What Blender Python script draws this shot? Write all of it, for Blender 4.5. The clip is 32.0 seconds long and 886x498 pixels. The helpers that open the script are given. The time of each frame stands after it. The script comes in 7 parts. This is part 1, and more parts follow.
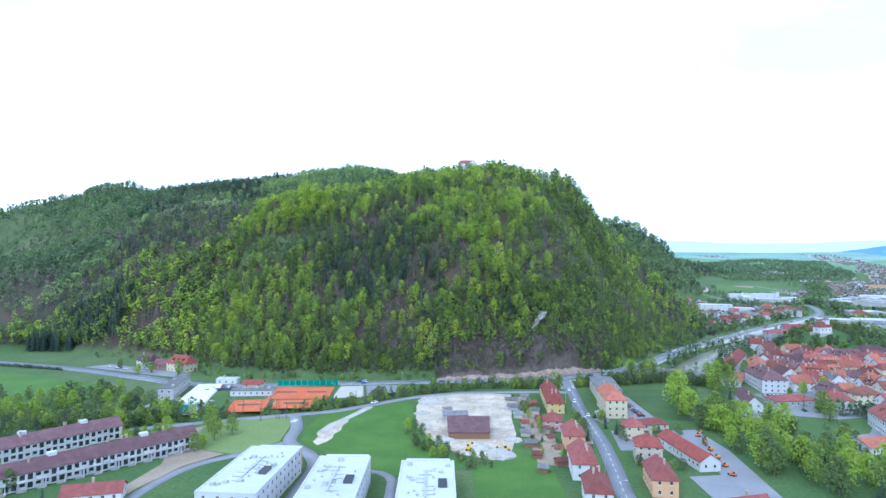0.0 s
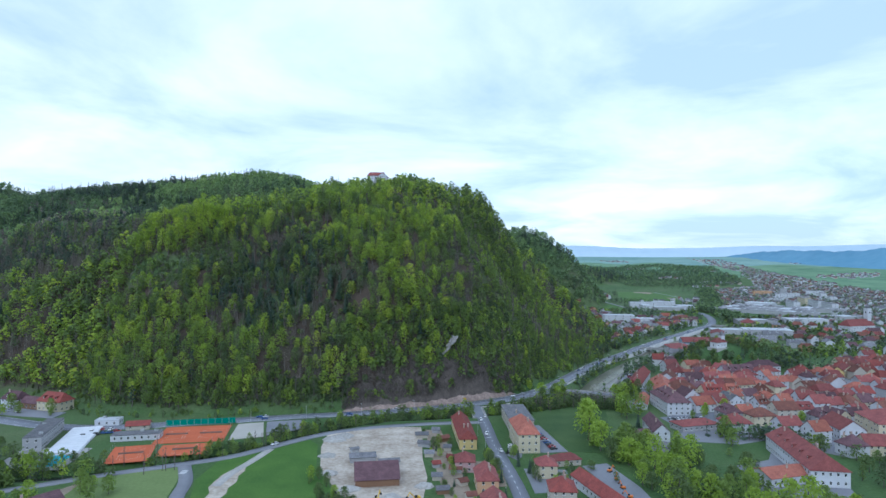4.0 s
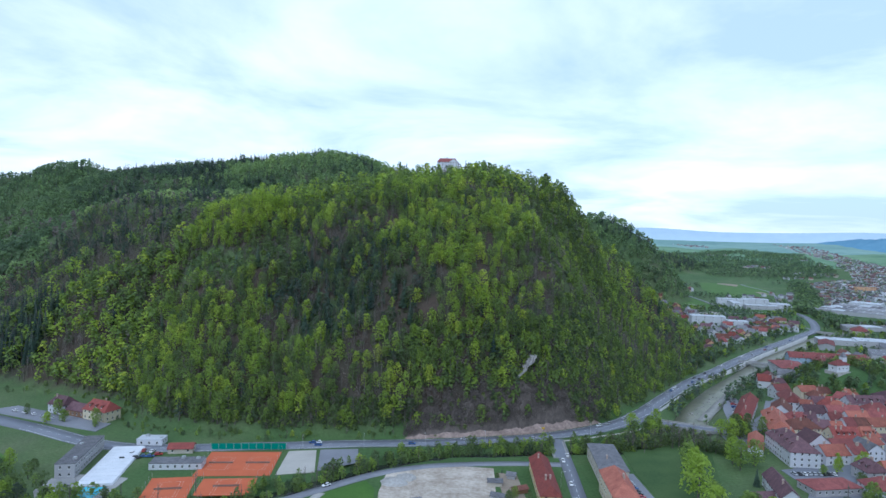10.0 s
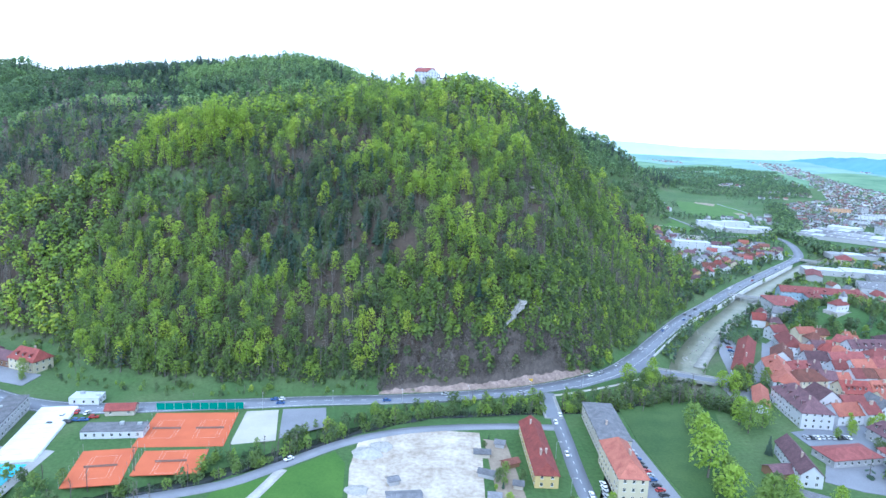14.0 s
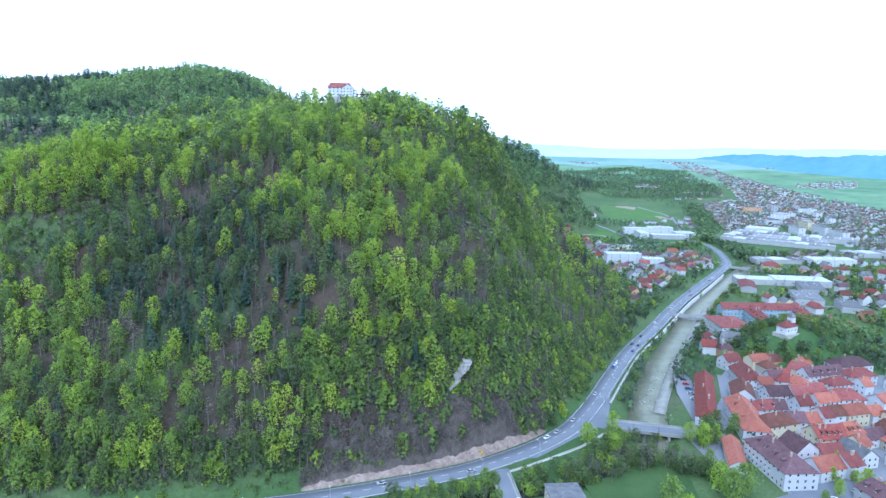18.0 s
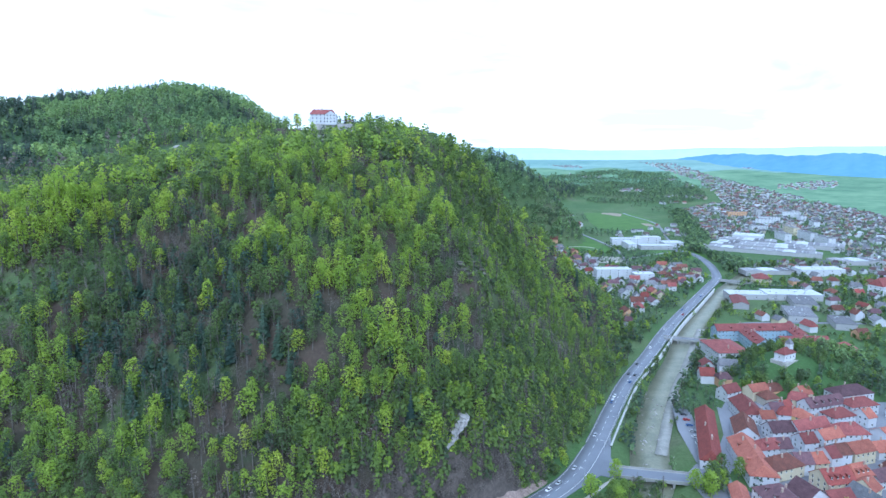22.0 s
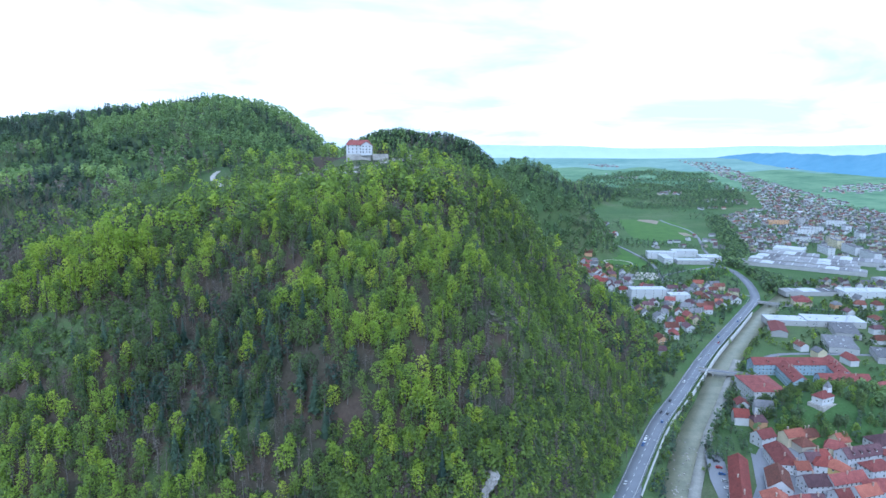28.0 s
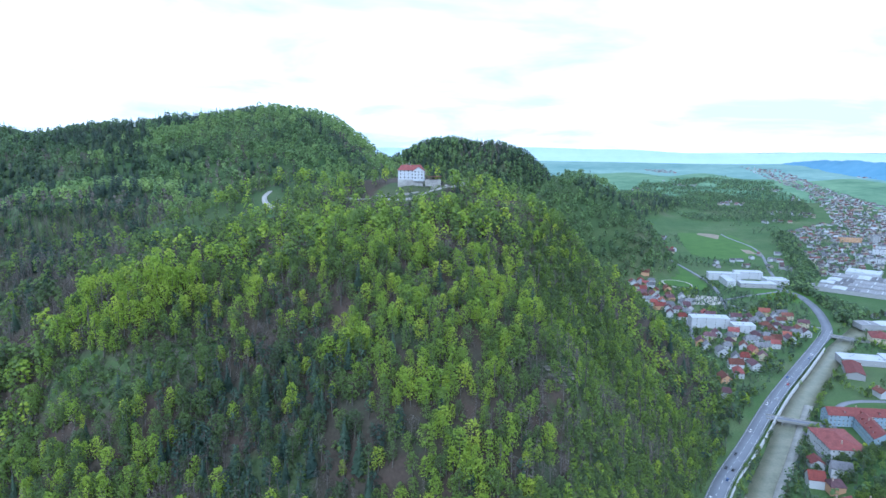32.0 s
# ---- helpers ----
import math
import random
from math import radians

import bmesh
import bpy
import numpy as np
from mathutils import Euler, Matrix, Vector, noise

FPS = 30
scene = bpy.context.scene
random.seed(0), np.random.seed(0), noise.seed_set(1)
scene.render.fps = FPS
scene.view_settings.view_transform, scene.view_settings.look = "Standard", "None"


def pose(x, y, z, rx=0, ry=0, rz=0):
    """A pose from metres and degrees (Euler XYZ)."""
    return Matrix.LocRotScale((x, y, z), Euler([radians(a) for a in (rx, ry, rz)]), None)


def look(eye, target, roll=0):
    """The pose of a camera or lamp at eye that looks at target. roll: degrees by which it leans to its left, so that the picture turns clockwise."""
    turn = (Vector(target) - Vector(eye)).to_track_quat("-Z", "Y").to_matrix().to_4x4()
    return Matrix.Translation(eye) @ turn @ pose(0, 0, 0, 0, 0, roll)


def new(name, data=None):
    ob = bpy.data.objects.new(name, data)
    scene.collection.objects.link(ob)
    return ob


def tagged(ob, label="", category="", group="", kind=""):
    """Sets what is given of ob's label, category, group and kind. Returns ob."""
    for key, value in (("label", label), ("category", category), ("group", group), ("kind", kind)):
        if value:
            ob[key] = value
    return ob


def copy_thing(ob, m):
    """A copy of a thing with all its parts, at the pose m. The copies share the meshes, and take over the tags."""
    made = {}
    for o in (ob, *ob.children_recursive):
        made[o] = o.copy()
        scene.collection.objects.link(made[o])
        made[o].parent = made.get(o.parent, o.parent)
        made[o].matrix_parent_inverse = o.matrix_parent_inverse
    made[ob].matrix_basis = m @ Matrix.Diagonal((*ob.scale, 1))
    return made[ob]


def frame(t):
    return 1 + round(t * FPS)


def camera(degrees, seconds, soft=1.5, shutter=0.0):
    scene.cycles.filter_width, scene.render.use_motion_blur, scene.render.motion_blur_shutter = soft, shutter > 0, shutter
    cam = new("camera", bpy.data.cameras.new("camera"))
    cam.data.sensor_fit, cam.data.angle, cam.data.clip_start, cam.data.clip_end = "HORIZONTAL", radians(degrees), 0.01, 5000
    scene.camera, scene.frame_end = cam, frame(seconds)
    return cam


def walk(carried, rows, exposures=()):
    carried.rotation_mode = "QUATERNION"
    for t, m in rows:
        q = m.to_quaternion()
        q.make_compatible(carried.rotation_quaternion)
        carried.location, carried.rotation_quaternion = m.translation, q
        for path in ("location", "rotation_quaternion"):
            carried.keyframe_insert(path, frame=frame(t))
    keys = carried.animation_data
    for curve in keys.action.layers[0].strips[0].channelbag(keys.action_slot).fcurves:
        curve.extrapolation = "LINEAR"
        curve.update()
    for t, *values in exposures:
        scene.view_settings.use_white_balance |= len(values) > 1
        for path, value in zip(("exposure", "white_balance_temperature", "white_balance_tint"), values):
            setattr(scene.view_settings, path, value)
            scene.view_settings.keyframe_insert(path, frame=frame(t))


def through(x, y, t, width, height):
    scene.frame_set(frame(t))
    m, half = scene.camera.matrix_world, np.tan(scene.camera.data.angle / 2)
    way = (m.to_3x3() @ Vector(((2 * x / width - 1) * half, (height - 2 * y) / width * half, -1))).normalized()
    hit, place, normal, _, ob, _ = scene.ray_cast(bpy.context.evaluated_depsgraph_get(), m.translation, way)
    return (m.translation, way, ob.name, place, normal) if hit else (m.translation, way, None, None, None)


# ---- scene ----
FOV = 70.0
cam = camera(FOV, 32.0)


def shot(x, y, z, yaw, pitch, roll):
    """A camera pose: yaw to the left of +y, pitch up, roll, in degrees."""
    return pose(x, y, z, 90 + pitch, 0, yaw) @ pose(0, 0, 0, 0, 0, roll)


# seconds, place, yaw, pitch, roll
PATH = [
    (0.0, 0.2, -0.9, 91.2, -0.32, 0.24, 0.22), (0.5, 1.0, 1.1, 92.6, -2.68, 0.71, 0.18),
    (1.0, 1.9, 1.9, 94.5, -5.18, 0.89, 0.09), (1.5, 2.2, 3.0, 96.5, -6.42, 0.91, 0.05),
    (2.0, 2.4, 5.9, 97.7, -6.45, 0.93, 0.00), (2.5, 2.3, 8.7, 98.4, -6.60, 1.00, -0.04),
    (4.5, 1.7, 18.2, 109.5, -10.04, 0.29, 0.49), (5.0, 1.3, 19.3, 112.3, -12.66, 0.14, 0.77),
    (5.5, -0.2, 22.2, 114.5, -16.17, 0.07, 0.76), (6.0, -1.1, 26.4, 116.6, -17.28, 0.03, 0.89),
    (6.5, -0.5, 31.9, 117.5, -16.71, 0.03, 1.04), (7.0, 0.2, 38.9, 118.0, -14.62, 0.04, 1.08),
    (7.5, 0.9, 46.1, 118.8, -13.70, 0.02, 1.21), (8.0, 3.0, 53.3, 120.0, -10.33, -0.20, 1.11),
    (8.5, 3.3, 58.8, 120.6, -6.18, -0.32, 1.18), (9.0, 2.7, 63.8, 122.5, -3.41, -0.56, 1.18),
    (9.5, 1.2, 68.7, 123.9, -1.21, -0.81, 1.22), (10.0, 2.4, 73.9, 126.1, -2.37, -1.80, 1.52),
    (10.5, 3.8, 81.3, 127.2, -4.07, -4.54, 1.90), (11.0, 2.8, 88.4, 128.2, -4.66, -6.91, 2.17),
    (11.5, 1.5, 95.1, 129.8, -4.56, -8.42, 2.43), (12.0, 0.5, 102.4, 131.4, -4.74, -9.30, 2.64),
    (12.5, 0.4, 108.7, 132.5, -5.70, -9.66, 2.61), (13.0, -0.2, 114.8, 132.8, -5.50, -9.75, 2.58),
    (13.5, -1.1, 121.1, 134.5, -5.06, -9.91, 2.72), (15.5, 0.4, 150.2, 140.0, -8.05, -9.72, 2.20),
    (16.0, 1.4, 159.4, 141.5, -9.32, -9.62, 1.96), (16.5, 2.3, 167.9, 143.3, -10.99, -9.50, 1.49),
    (17.0, 2.5, 174.4, 145.7, -11.65, -9.42, 1.35), (17.5, 2.5, 179.8, 148.5, -11.79, -9.37, 1.20),
    (18.0, 2.3, 185.0, 151.1, -12.30, -9.28, 1.10), (18.5, 2.4, 189.0, 153.8, -12.25, -9.21, 0.99),
    (19.0, 2.2, 192.6, 156.7, -12.25, -9.15, 0.85), (19.5, 1.4, 195.3, 159.8, -12.28, -9.18, 0.84),
    (20.0, 1.4, 197.1, 162.4, -12.17, -9.17, 0.71), (20.5, 1.3, 198.5, 165.3, -12.04, -9.16, 0.57),
    (21.0, 1.2, 199.1, 167.8, -11.98, -9.13, 0.44), (21.5, 1.7, 200.5, 169.7, -12.53, -9.10, 0.19),
    (22.0, 2.1, 201.9, 171.8, -13.66, -9.05, -0.13), (22.5, 2.2, 201.8, 174.1, -13.52, -9.06, -0.16),
    (23.0, 1.8, 201.6, 177.2, -13.44, -9.11, -0.16), (23.5, 2.0, 200.6, 180.0, -13.25, -9.11, -0.24),
    (24.0, 1.8, 200.3, 182.8, -13.22, -9.22, -0.26), (24.5, 1.9, 200.3, 184.7, -13.21, -9.22, -0.27),
    (25.0, 1.4, 200.3, 187.7, -13.15, -9.22, -0.29), (25.5, 1.2, 200.1, 189.9, -12.94, -9.28, -0.24),
    (27.5, 2.6, 200.4, 201.6, -11.56, -9.51, -0.42), (28.0, 2.8, 201.3, 205.0, -10.53, -9.63, -0.20),
    (28.5, 3.2, 201.8, 208.7, -9.63, -9.66, -0.21), (29.0, 3.7, 203.4, 211.7, -8.90, -9.68, -0.21),
    (29.5, 3.7, 204.6, 215.3, -7.37, -9.74, 0.08), (30.0, 3.1, 207.2, 219.0, -5.13, -9.81, 0.54),
    (30.5, 3.4, 212.2, 221.2, -5.20, -9.83, 0.60), (31.0, 3.9, 216.8, 223.1, -7.44, -9.76, 0.10),
    (31.5, 4.0, 221.6, 225.3, -7.22, -9.70, 0.03), (32.0, 4.2, 224.7, 229.2, -6.01, -9.79, 0.43),
]
EXPOSURES = [(0, 0.90, 4860, 4), (1, 0.63, 4860, 4), (2, 0.42, 4870, 4), (3.3, 0.13, 4980, 4), (4.5, -0.06, 5020, 4), (6, -0.52, 5020, 4), (7.5, -0.84, 5000, 4), (8.5, -0.65, 5030, 4), (9.5, -0.18, 5080, 5), (10.5, 0.46, 4880, 6), (11.3, 1.29, 4760, 4), (13, 1.28, 4720, 5), (14, 1.1, 4690, 5), (20, 0.93, 4690, 5), (25, 0.61, 4690, 5), (32, 0.58, 4690, 6)]
walk(cam, [(row[0], shot(*row[1:])) for row in PATH], EXPOSURES)
# ---- the lie of the land ----
# foot of the castle hill: it runs along the inner edge of the main road
FOOT = [(-520, 575), (-420, 562), (-300, 548), (-212, 520), (-160, 462), (-80, 450), (0, 454), (22, 455), (42, 457), (70, 460), (110, 478),
        (140, 503), (174, 537), (199, 573), (242, 629), (284, 690), (320, 750), (342, 804), (340, 860), (330, 920)]
# slopes and crest of the castle hill (bare ground, without its trees)
SLOPE = [(20, 500, 74), (62, 479, 56), (100, 486, 40), (47, 545, 112), (108, 553, 114), (-10, 560, 116), (-15, 505, 68),
         (-80, 520, 62), (-90, 600, 116), (-130, 620, 138), (70, 650, 163), (165, 615, 48), (140, 600, 82), (224, 704, 34)]
CREST = [(34, 800, 194), (0, 755, 174), (70, 735, 171), (120, 755, 178), (-56, 762, 164), (-100, 705, 150), (-145, 690, 145), (-103, 865, 159), (-116, 905, 174), (150, 690, 157), (230, 790, 92),
         (-170, 800, 140), (-205, 735, 138), (40, 900, 190), (150, 950, 130), (-220, 640, 112), (-240, 575, 45), (-330, 720, 110), (-420, 650, 50), (-310, 880, 130), (-400, 800, 110)]
# the wooded hills behind it: centre, half width, half depth, height, turn
HILLS = [(-60, 1180, 260, 240, 150, 0), (-330, 1080, 260, 300, 165, 0), (-560, 980, 260, 330, 75, 0), (-800, 1640, 190, 320, 252, 0), (-960, 1760, 330, 380, 232, 0),
         (190, 1800, 240, 200, 224, 0), (290, 1810, 190, 200, 212, 0), (374, 583, 54, 33, 20, 10), (400, 1450, 118, 175, 158, 10), (470, 1640, 115, 190, 106, 10), (760, 2150, 310, 105, 62, 40), (-760, 1000, 220, 260, 50, 0)]
# the long back ridge: places along it and the height of its crest
RIDGE = [(-760, 120), (-700, 205), (-620, 232), (-500, 244), (-400, 256), (-300, 270), (-230, 280), (-150, 281), (-95, 268), (-35, 232), (30, 178), (120, 110), (260, 0)]


def spread(known, x, y, ease=12.0):
    """A smooth sheet through the known heights."""
    k = np.array(known, float)
    d = np.hypot(k[:, None, 0] - k[None, :, 0], k[:, None, 1] - k[None, :, 1]) / 100
    n = len(k)
    a = np.zeros((n + 3, n + 3))
    a[:n, :n] = d + np.eye(n) * ease / 1000
    a[:n, n] = a[n, :n] = 1
    a[:n, n + 1:] = k[:, :2] / 100
    a[n + 1:, :n] = k[:, :2].T / 100
    w = np.linalg.solve(a, np.r_[k[:, 2], 0, 0, 0])
    out = w[n] + w[n + 1] * x / 100 + w[n + 2] * y / 100
    for (px, py, _), c in zip(k, w):
        out = out + c * np.hypot(x - px, y - py) / 100
    return out


def waves(x, y):
    return (np.sin(x * 0.041 + 1.3 * np.sin(y * 0.027)) * np.sin(y * 0.037 + 0.9 * np.sin(x * 0.031)) * 5
            + np.sin(x * 0.093 + 2.0) * np.sin(y * 0.084 + 0.6) * 2)


def rise(x, y):
    """The plain climbs gently in the distance."""
    return 108 * np.clip((np.hypot(x, y) - 1900) / 3000, 0, 1.3) ** 1.3


def height(x, y):
    """The height of the ground, for arrays of places."""
    x, y = np.asarray(x, float), np.asarray(y, float)
    foot = [(a, b, 0) for a, b in FOOT] + [(a, b - 60, -60) for a, b in FOOT[:10:2]] + [(a + 60, b - 40, -60) for a, b in FOOT[11:17:2]]
    hill = spread(foot + SLOPE + CREST, x, y)
    away = np.clip((np.hypot((x - 20) / 420, (y - 700) / 330) - 0.75) / 0.5, 0, 1)
    hill = hill * (1 - away) - 20 * away
    z = np.maximum(hill, 0)
    for cx, cy, a, b, h, turn in HILLS:
        c, s = np.cos(np.radians(turn)), np.sin(np.radians(turn))
        u, v = ((x - cx) * c + (y - cy) * s) / a, (-(x - cx) * s + (y - cy) * c) / b
        r = np.sqrt(u * u + v * v)
        z = np.maximum(z, h * np.clip(1.25 * np.cos(np.clip(r, 0, 1.6) * 0.98) - 0.25, 0, 1))
    crest = sum(np.interp(x + k, [p[0] for p in RIDGE], [p[1] for p in RIDGE]) for k in (-24, 0, 24)) / 3
    r = np.abs(y - 1545) / np.where(y < 1545, 430, 380)
    z = np.maximum(z, crest * np.where((x > -800) & (x < 280), np.clip(1.25 * np.cos(np.clip(r, 0, 1.6) * 0.98) - 0.25, 0, 1), 0))
    return np.maximum(z, rise(x, y)) + np.where(z > 3, waves(x, y) * np.clip(z / 60, 0, 1), 0)

# ---- light ----
def sky():
    w = bpy.data.worlds.new("sky")
    scene.world = w
    w.use_nodes = True
    n, l = w.node_tree.nodes, w.node_tree.links
    n.clear()
    out, bg = n.new("ShaderNodeOutputWorld"), n.new("ShaderNodeBackground")
    tex = n.new("ShaderNodeTexSky")
    tex.sky_type, tex.sun_disc = "NISHITA", False
    tex.sun_elevation, tex.sun_rotation = radians(38), radians(215)
    low = n.new("ShaderNodeMix")
    low.data_type, low.blend_type = "RGBA", "MULTIPLY"
    low.inputs[0].default_value = 1.0
    low.inputs[7].default_value = (0.105, 0.105, 0.105, 1)
    l.new(tex.outputs[0], low.inputs[6])
    # cloud cover, drawn out towards the horizon
    co = n.new("ShaderNodeTexCoord")
    sep = n.new("ShaderNodeSeparateXYZ")
    l.new(co.outputs["Generated"], sep.inputs[0])
    add = n.new("ShaderNodeMath")
    add.operation, add.inputs[1].default_value = "ADD", 0.16
    l.new(sep.outputs[2], add.inputs[0])
    flat = []
    for k in (0, 1):
        d = n.new("ShaderNodeMath")
        d.operation = "DIVIDE"
        l.new(sep.outputs[k], d.inputs[0])
        l.new(add.outputs[0], d.inputs[1])
        flat.append(d)
    comb = n.new("ShaderNodeCombineXYZ")
    l.new(flat[0].outputs[0], comb.inputs[0])
    l.new(flat[1].outputs[0], comb.inputs[1])
    noi = n.new("ShaderNodeTexNoise")
    noi.inputs["Scale"].default_value, noi.inputs["Detail"].default_value, noi.inputs["Roughness"].default_value = 0.85, 7, 0.55
    noi.inputs["Distortion"].default_value = 0.4
    l.new(comb.outputs[0], noi.inputs["Vector"])
    ramp = n.new("ShaderNodeValToRGB")
    ramp.color_ramp.elements[0].position, ramp.color_ramp.elements[1].position = 0.37, 0.65
    l.new(noi.outputs["Fac"], ramp.inputs[0])
    lit = n.new("ShaderNodeValToRGB")
    lit.color_ramp.elements[0].color = (0.80, 0.89, 1.04, 1)
    lit.color_ramp.elements[1].color = (1.52, 1.45, 1.40, 1)
    l.new(ramp.outputs[0], lit.inputs[0])
    mix = n.new("ShaderNodeMix")
    mix.data_type = "RGBA"
    mix.inputs[0].default_value = 0.82
    l.new(low.outputs[2], mix.inputs[6])
    l.new(lit.outputs[0], mix.inputs[7])
    l.new(mix.outputs[2], bg.inputs[0])
    bg.inputs[1].default_value = SKY_LEVEL
    l.new(bg.outputs[0], out.inputs[0])


SKY_LEVEL = 0.95
sky()
sun = new("sun", bpy.data.lights.new("sun", "SUN"))
sun.data.energy, sun.data.angle, sun.data.color = 0.95, radians(14), (1.0, 0.95, 0.88)
sun.matrix_world = look((-130, -300, 245), (0, 0, 0))


# ---- materials ----
def material(name, rough=0.8, metal=0.0):
    m = bpy.data.materials.new(name)
    m.use_nodes = True
    b = m.node_tree.nodes["Principled BSDF"]
    b.inputs["Roughness"].default_value, b.inputs["Metallic"].default_value = rough, metal
    b.inputs["Specular IOR Level"].default_value = 0.25
    return m, m.node_tree.nodes, m.node_tree.links, b


def noise_of(n, l, scale, detail=4, vector=None, rough=0.6):
    t = n.new("ShaderNodeTexNoise")
    t.inputs["Scale"].default_value, t.inputs["Detail"].default_value, t.inputs["Roughness"].default_value = scale, detail, rough
    if vector is not None:
        l.new(vector, t.inputs["Vector"])
    return t


def ramp_of(n, l, source, stops):
    r = n.new("ShaderNodeValToRGB")
    e = r.color_ramp.elements
    while len(e) < len(stops):
        e.new(0.5)
    for el, (p, c) in zip(e, stops):
        el.position, el.color = p, (*c, 1)
    l.new(source, r.inputs[0])
    return r


def mixed(n, l, a, b, fac, mode="MIX"):
    m = n.new("ShaderNodeMix")
    m.data_type, m.blend_type = "RGBA", mode
    for sock, v in ((m.inputs[0], fac), (m.inputs[6], a), (m.inputs[7], b)):
        if isinstance(v, (int, float)):
            sock.default_value = v
        elif isinstance(v, tuple):
            sock.default_value = (*v, 1)
        else:
            l.new(v, sock)
    return m.outputs[2]


def surface(name, dark, light, big=0.05, fine=1.5, rough=0.85, bump=0.3, vary=0.0, metal=0.0):
    """A weathered surface: two tones over patches and grain, in metres of the world; vary shifts each object a little."""
    m, n, l, b = material(name, rough, metal)
    at = n.new("ShaderNodeNewGeometry").outputs["Position"]
    one, two = noise_of(n, l, big, 3, at), noise_of(n, l, fine, 5, at)
    f = n.new("ShaderNodeMath")
    f.operation = "MULTIPLY_ADD"
    f.inputs[1].default_value = 0.55
    l.new(one.outputs["Fac"], f.inputs[0])
    g = n.new("ShaderNodeMath")
    g.operation, g.inputs[1].default_value = "MULTIPLY", 0.45
    l.new(two.outputs["Fac"], g.inputs[0])
    l.new(g.outputs[0], f.inputs[2])
    c = ramp_of(n, l, f.outputs[0], [(0.34, dark), (0.66, light)]).outputs[0]
    if vary:
        info = n.new("ShaderNodeObjectInfo")
        v = n.new("ShaderNodeMapRange")
        v.inputs[3].default_value, v.inputs[4].default_value = 1 - vary, 1 + vary
        l.new(info.outputs["Random"], v.inputs[0])
        hsv = n.new("ShaderNodeHueSaturation")
        l.new(v.outputs[0], hsv.inputs["Value"])
        l.new(c, hsv.inputs["Color"])
        c = hsv.outputs[0]
    l.new(c, b.inputs["Base Color"])
    if bump:
        bp = n.new("ShaderNodeBump")
        bp.inputs["Strength"].default_value, bp.inputs["Distance"].default_value = bump, 0.1
        l.new(two.outputs["Fac"], bp.inputs["Height"])
        l.new(bp.outputs[0], b.inputs["Normal"])
    return m


def leaves(name, stops, through=0.35):
    """Foliage: each tree has its own tint, each clump of leaves a shade of it; some light passes through."""
    m, n, l, b = material(name, 0.6)
    tint = n.new("ShaderNodeAttribute")
    tint.attribute_name = "tint"
    c = ramp_of(n, l, tint.outputs["Fac"], stops).outputs[0]
    isle = n.new("ShaderNodeNewGeometry").outputs["Random Per Island"]
    v = n.new("ShaderNodeMapRange")
    v.inputs[3].default_value, v.inputs[4].default_value = 0.86, 1.14
    l.new(isle, v.inputs[0])
    hsv = n.new("ShaderNodeHueSaturation")
    l.new(v.outputs[0], hsv.inputs["Value"])
    l.new(c, hsv.inputs["Color"])
    l.new(hsv.outputs[0], b.inputs["Base Color"])
    t = n.new("ShaderNodeBsdfTranslucent")
    l.new(hsv.outputs[0], t.inputs[0])
    s = n.new("ShaderNodeMixShader")
    s.inputs[0].default_value = through
    l.new(b.outputs[0], s.inputs[1])
    l.new(t.outputs[0], s.inputs[2])
    l.new(s.outputs[0], n["Material Output"].inputs[0])
    return m


LEAF = leaves("spring_leaves", [(0.0, (0.072, 0.100, 0.060)), (0.25, (0.120, 0.165, 0.070)), (0.5, (0.195, 0.272, 0.070)), (0.8, (0.320, 0.430, 0.060)), (1.0, (0.44, 0.51, 0.068))], 0.5)
# leaves of the farther woods, with bluish distance haze mixed into the colour
BACK_LEAF = leaves("haze_cooled_leaves", [(0.0, (0.070, 0.105, 0.070)), (0.3, (0.130, 0.190, 0.100)), (0.6, (0.235, 0.335, 0.130)), (1.0, (0.36, 0.46, 0.15))], 0.5)
NEEDLE = leaves("conifer_needles", [(0.0, (0.034, 0.058, 0.044)), (1.0, (0.070, 0.108, 0.066))], 0.2)
TWIG = leaves("bare_twigs", [(0.0, (0.105, 0.092, 0.082)), (0.6, (0.165, 0.142, 0.126)), (1.0, (0.22, 0.195, 0.165))], 0.3)
BARK = surface("bark", (0.075, 0.066, 0.058), (0.19, 0.17, 0.15), 0.3, 4)
ASPHALT = surface("asphalt", (0.15, 0.16, 0.185), (0.21, 0.22, 0.25), 0.04, 2.0, 0.85, 0.1)
LIGHT_ASPHALT = surface("worn_asphalt", (0.17, 0.175, 0.195), (0.25, 0.255, 0.28), 0.04, 2.0, 0.85, 0.1)
PAINT_LINE = surface("road_paint", (0.45, 0.45, 0.45), (0.7, 0.7, 0.7), 0.5, 6)
CONCRETE = surface("concrete", (0.24, 0.24, 0.235), (0.37, 0.365, 0.35), 0.08, 2)
GRAVEL = surface("crushed_limestone", (0.27, 0.26, 0.24), (0.48, 0.46, 0.43), 0.05, 0.8)
STONE = surface("grey_limestone", (0.22, 0.21, 0.20), (0.52, 0.50, 0.47), 0.09, 0.9, 0.9, 0.8)
CLAY = surface("red_clay_court", (0.40, 0.10, 0.045), (0.52, 0.14, 0.06), 0.08, 3)
STONE_DUST = surface("trodden_stone_dust", (0.25, 0.205, 0.155), (0.56, 0.50, 0.425), 0.08, 0.5, 0.95, 0.5)
SAND = surface("pale_sand", (0.35, 0.33, 0.29), (0.47, 0.445, 0.40), 0.08, 3)
LAWN = surface("bright_lawn", (0.046, 0.106, 0.017), (0.088, 0.165, 0.028), 0.045, 0.9)
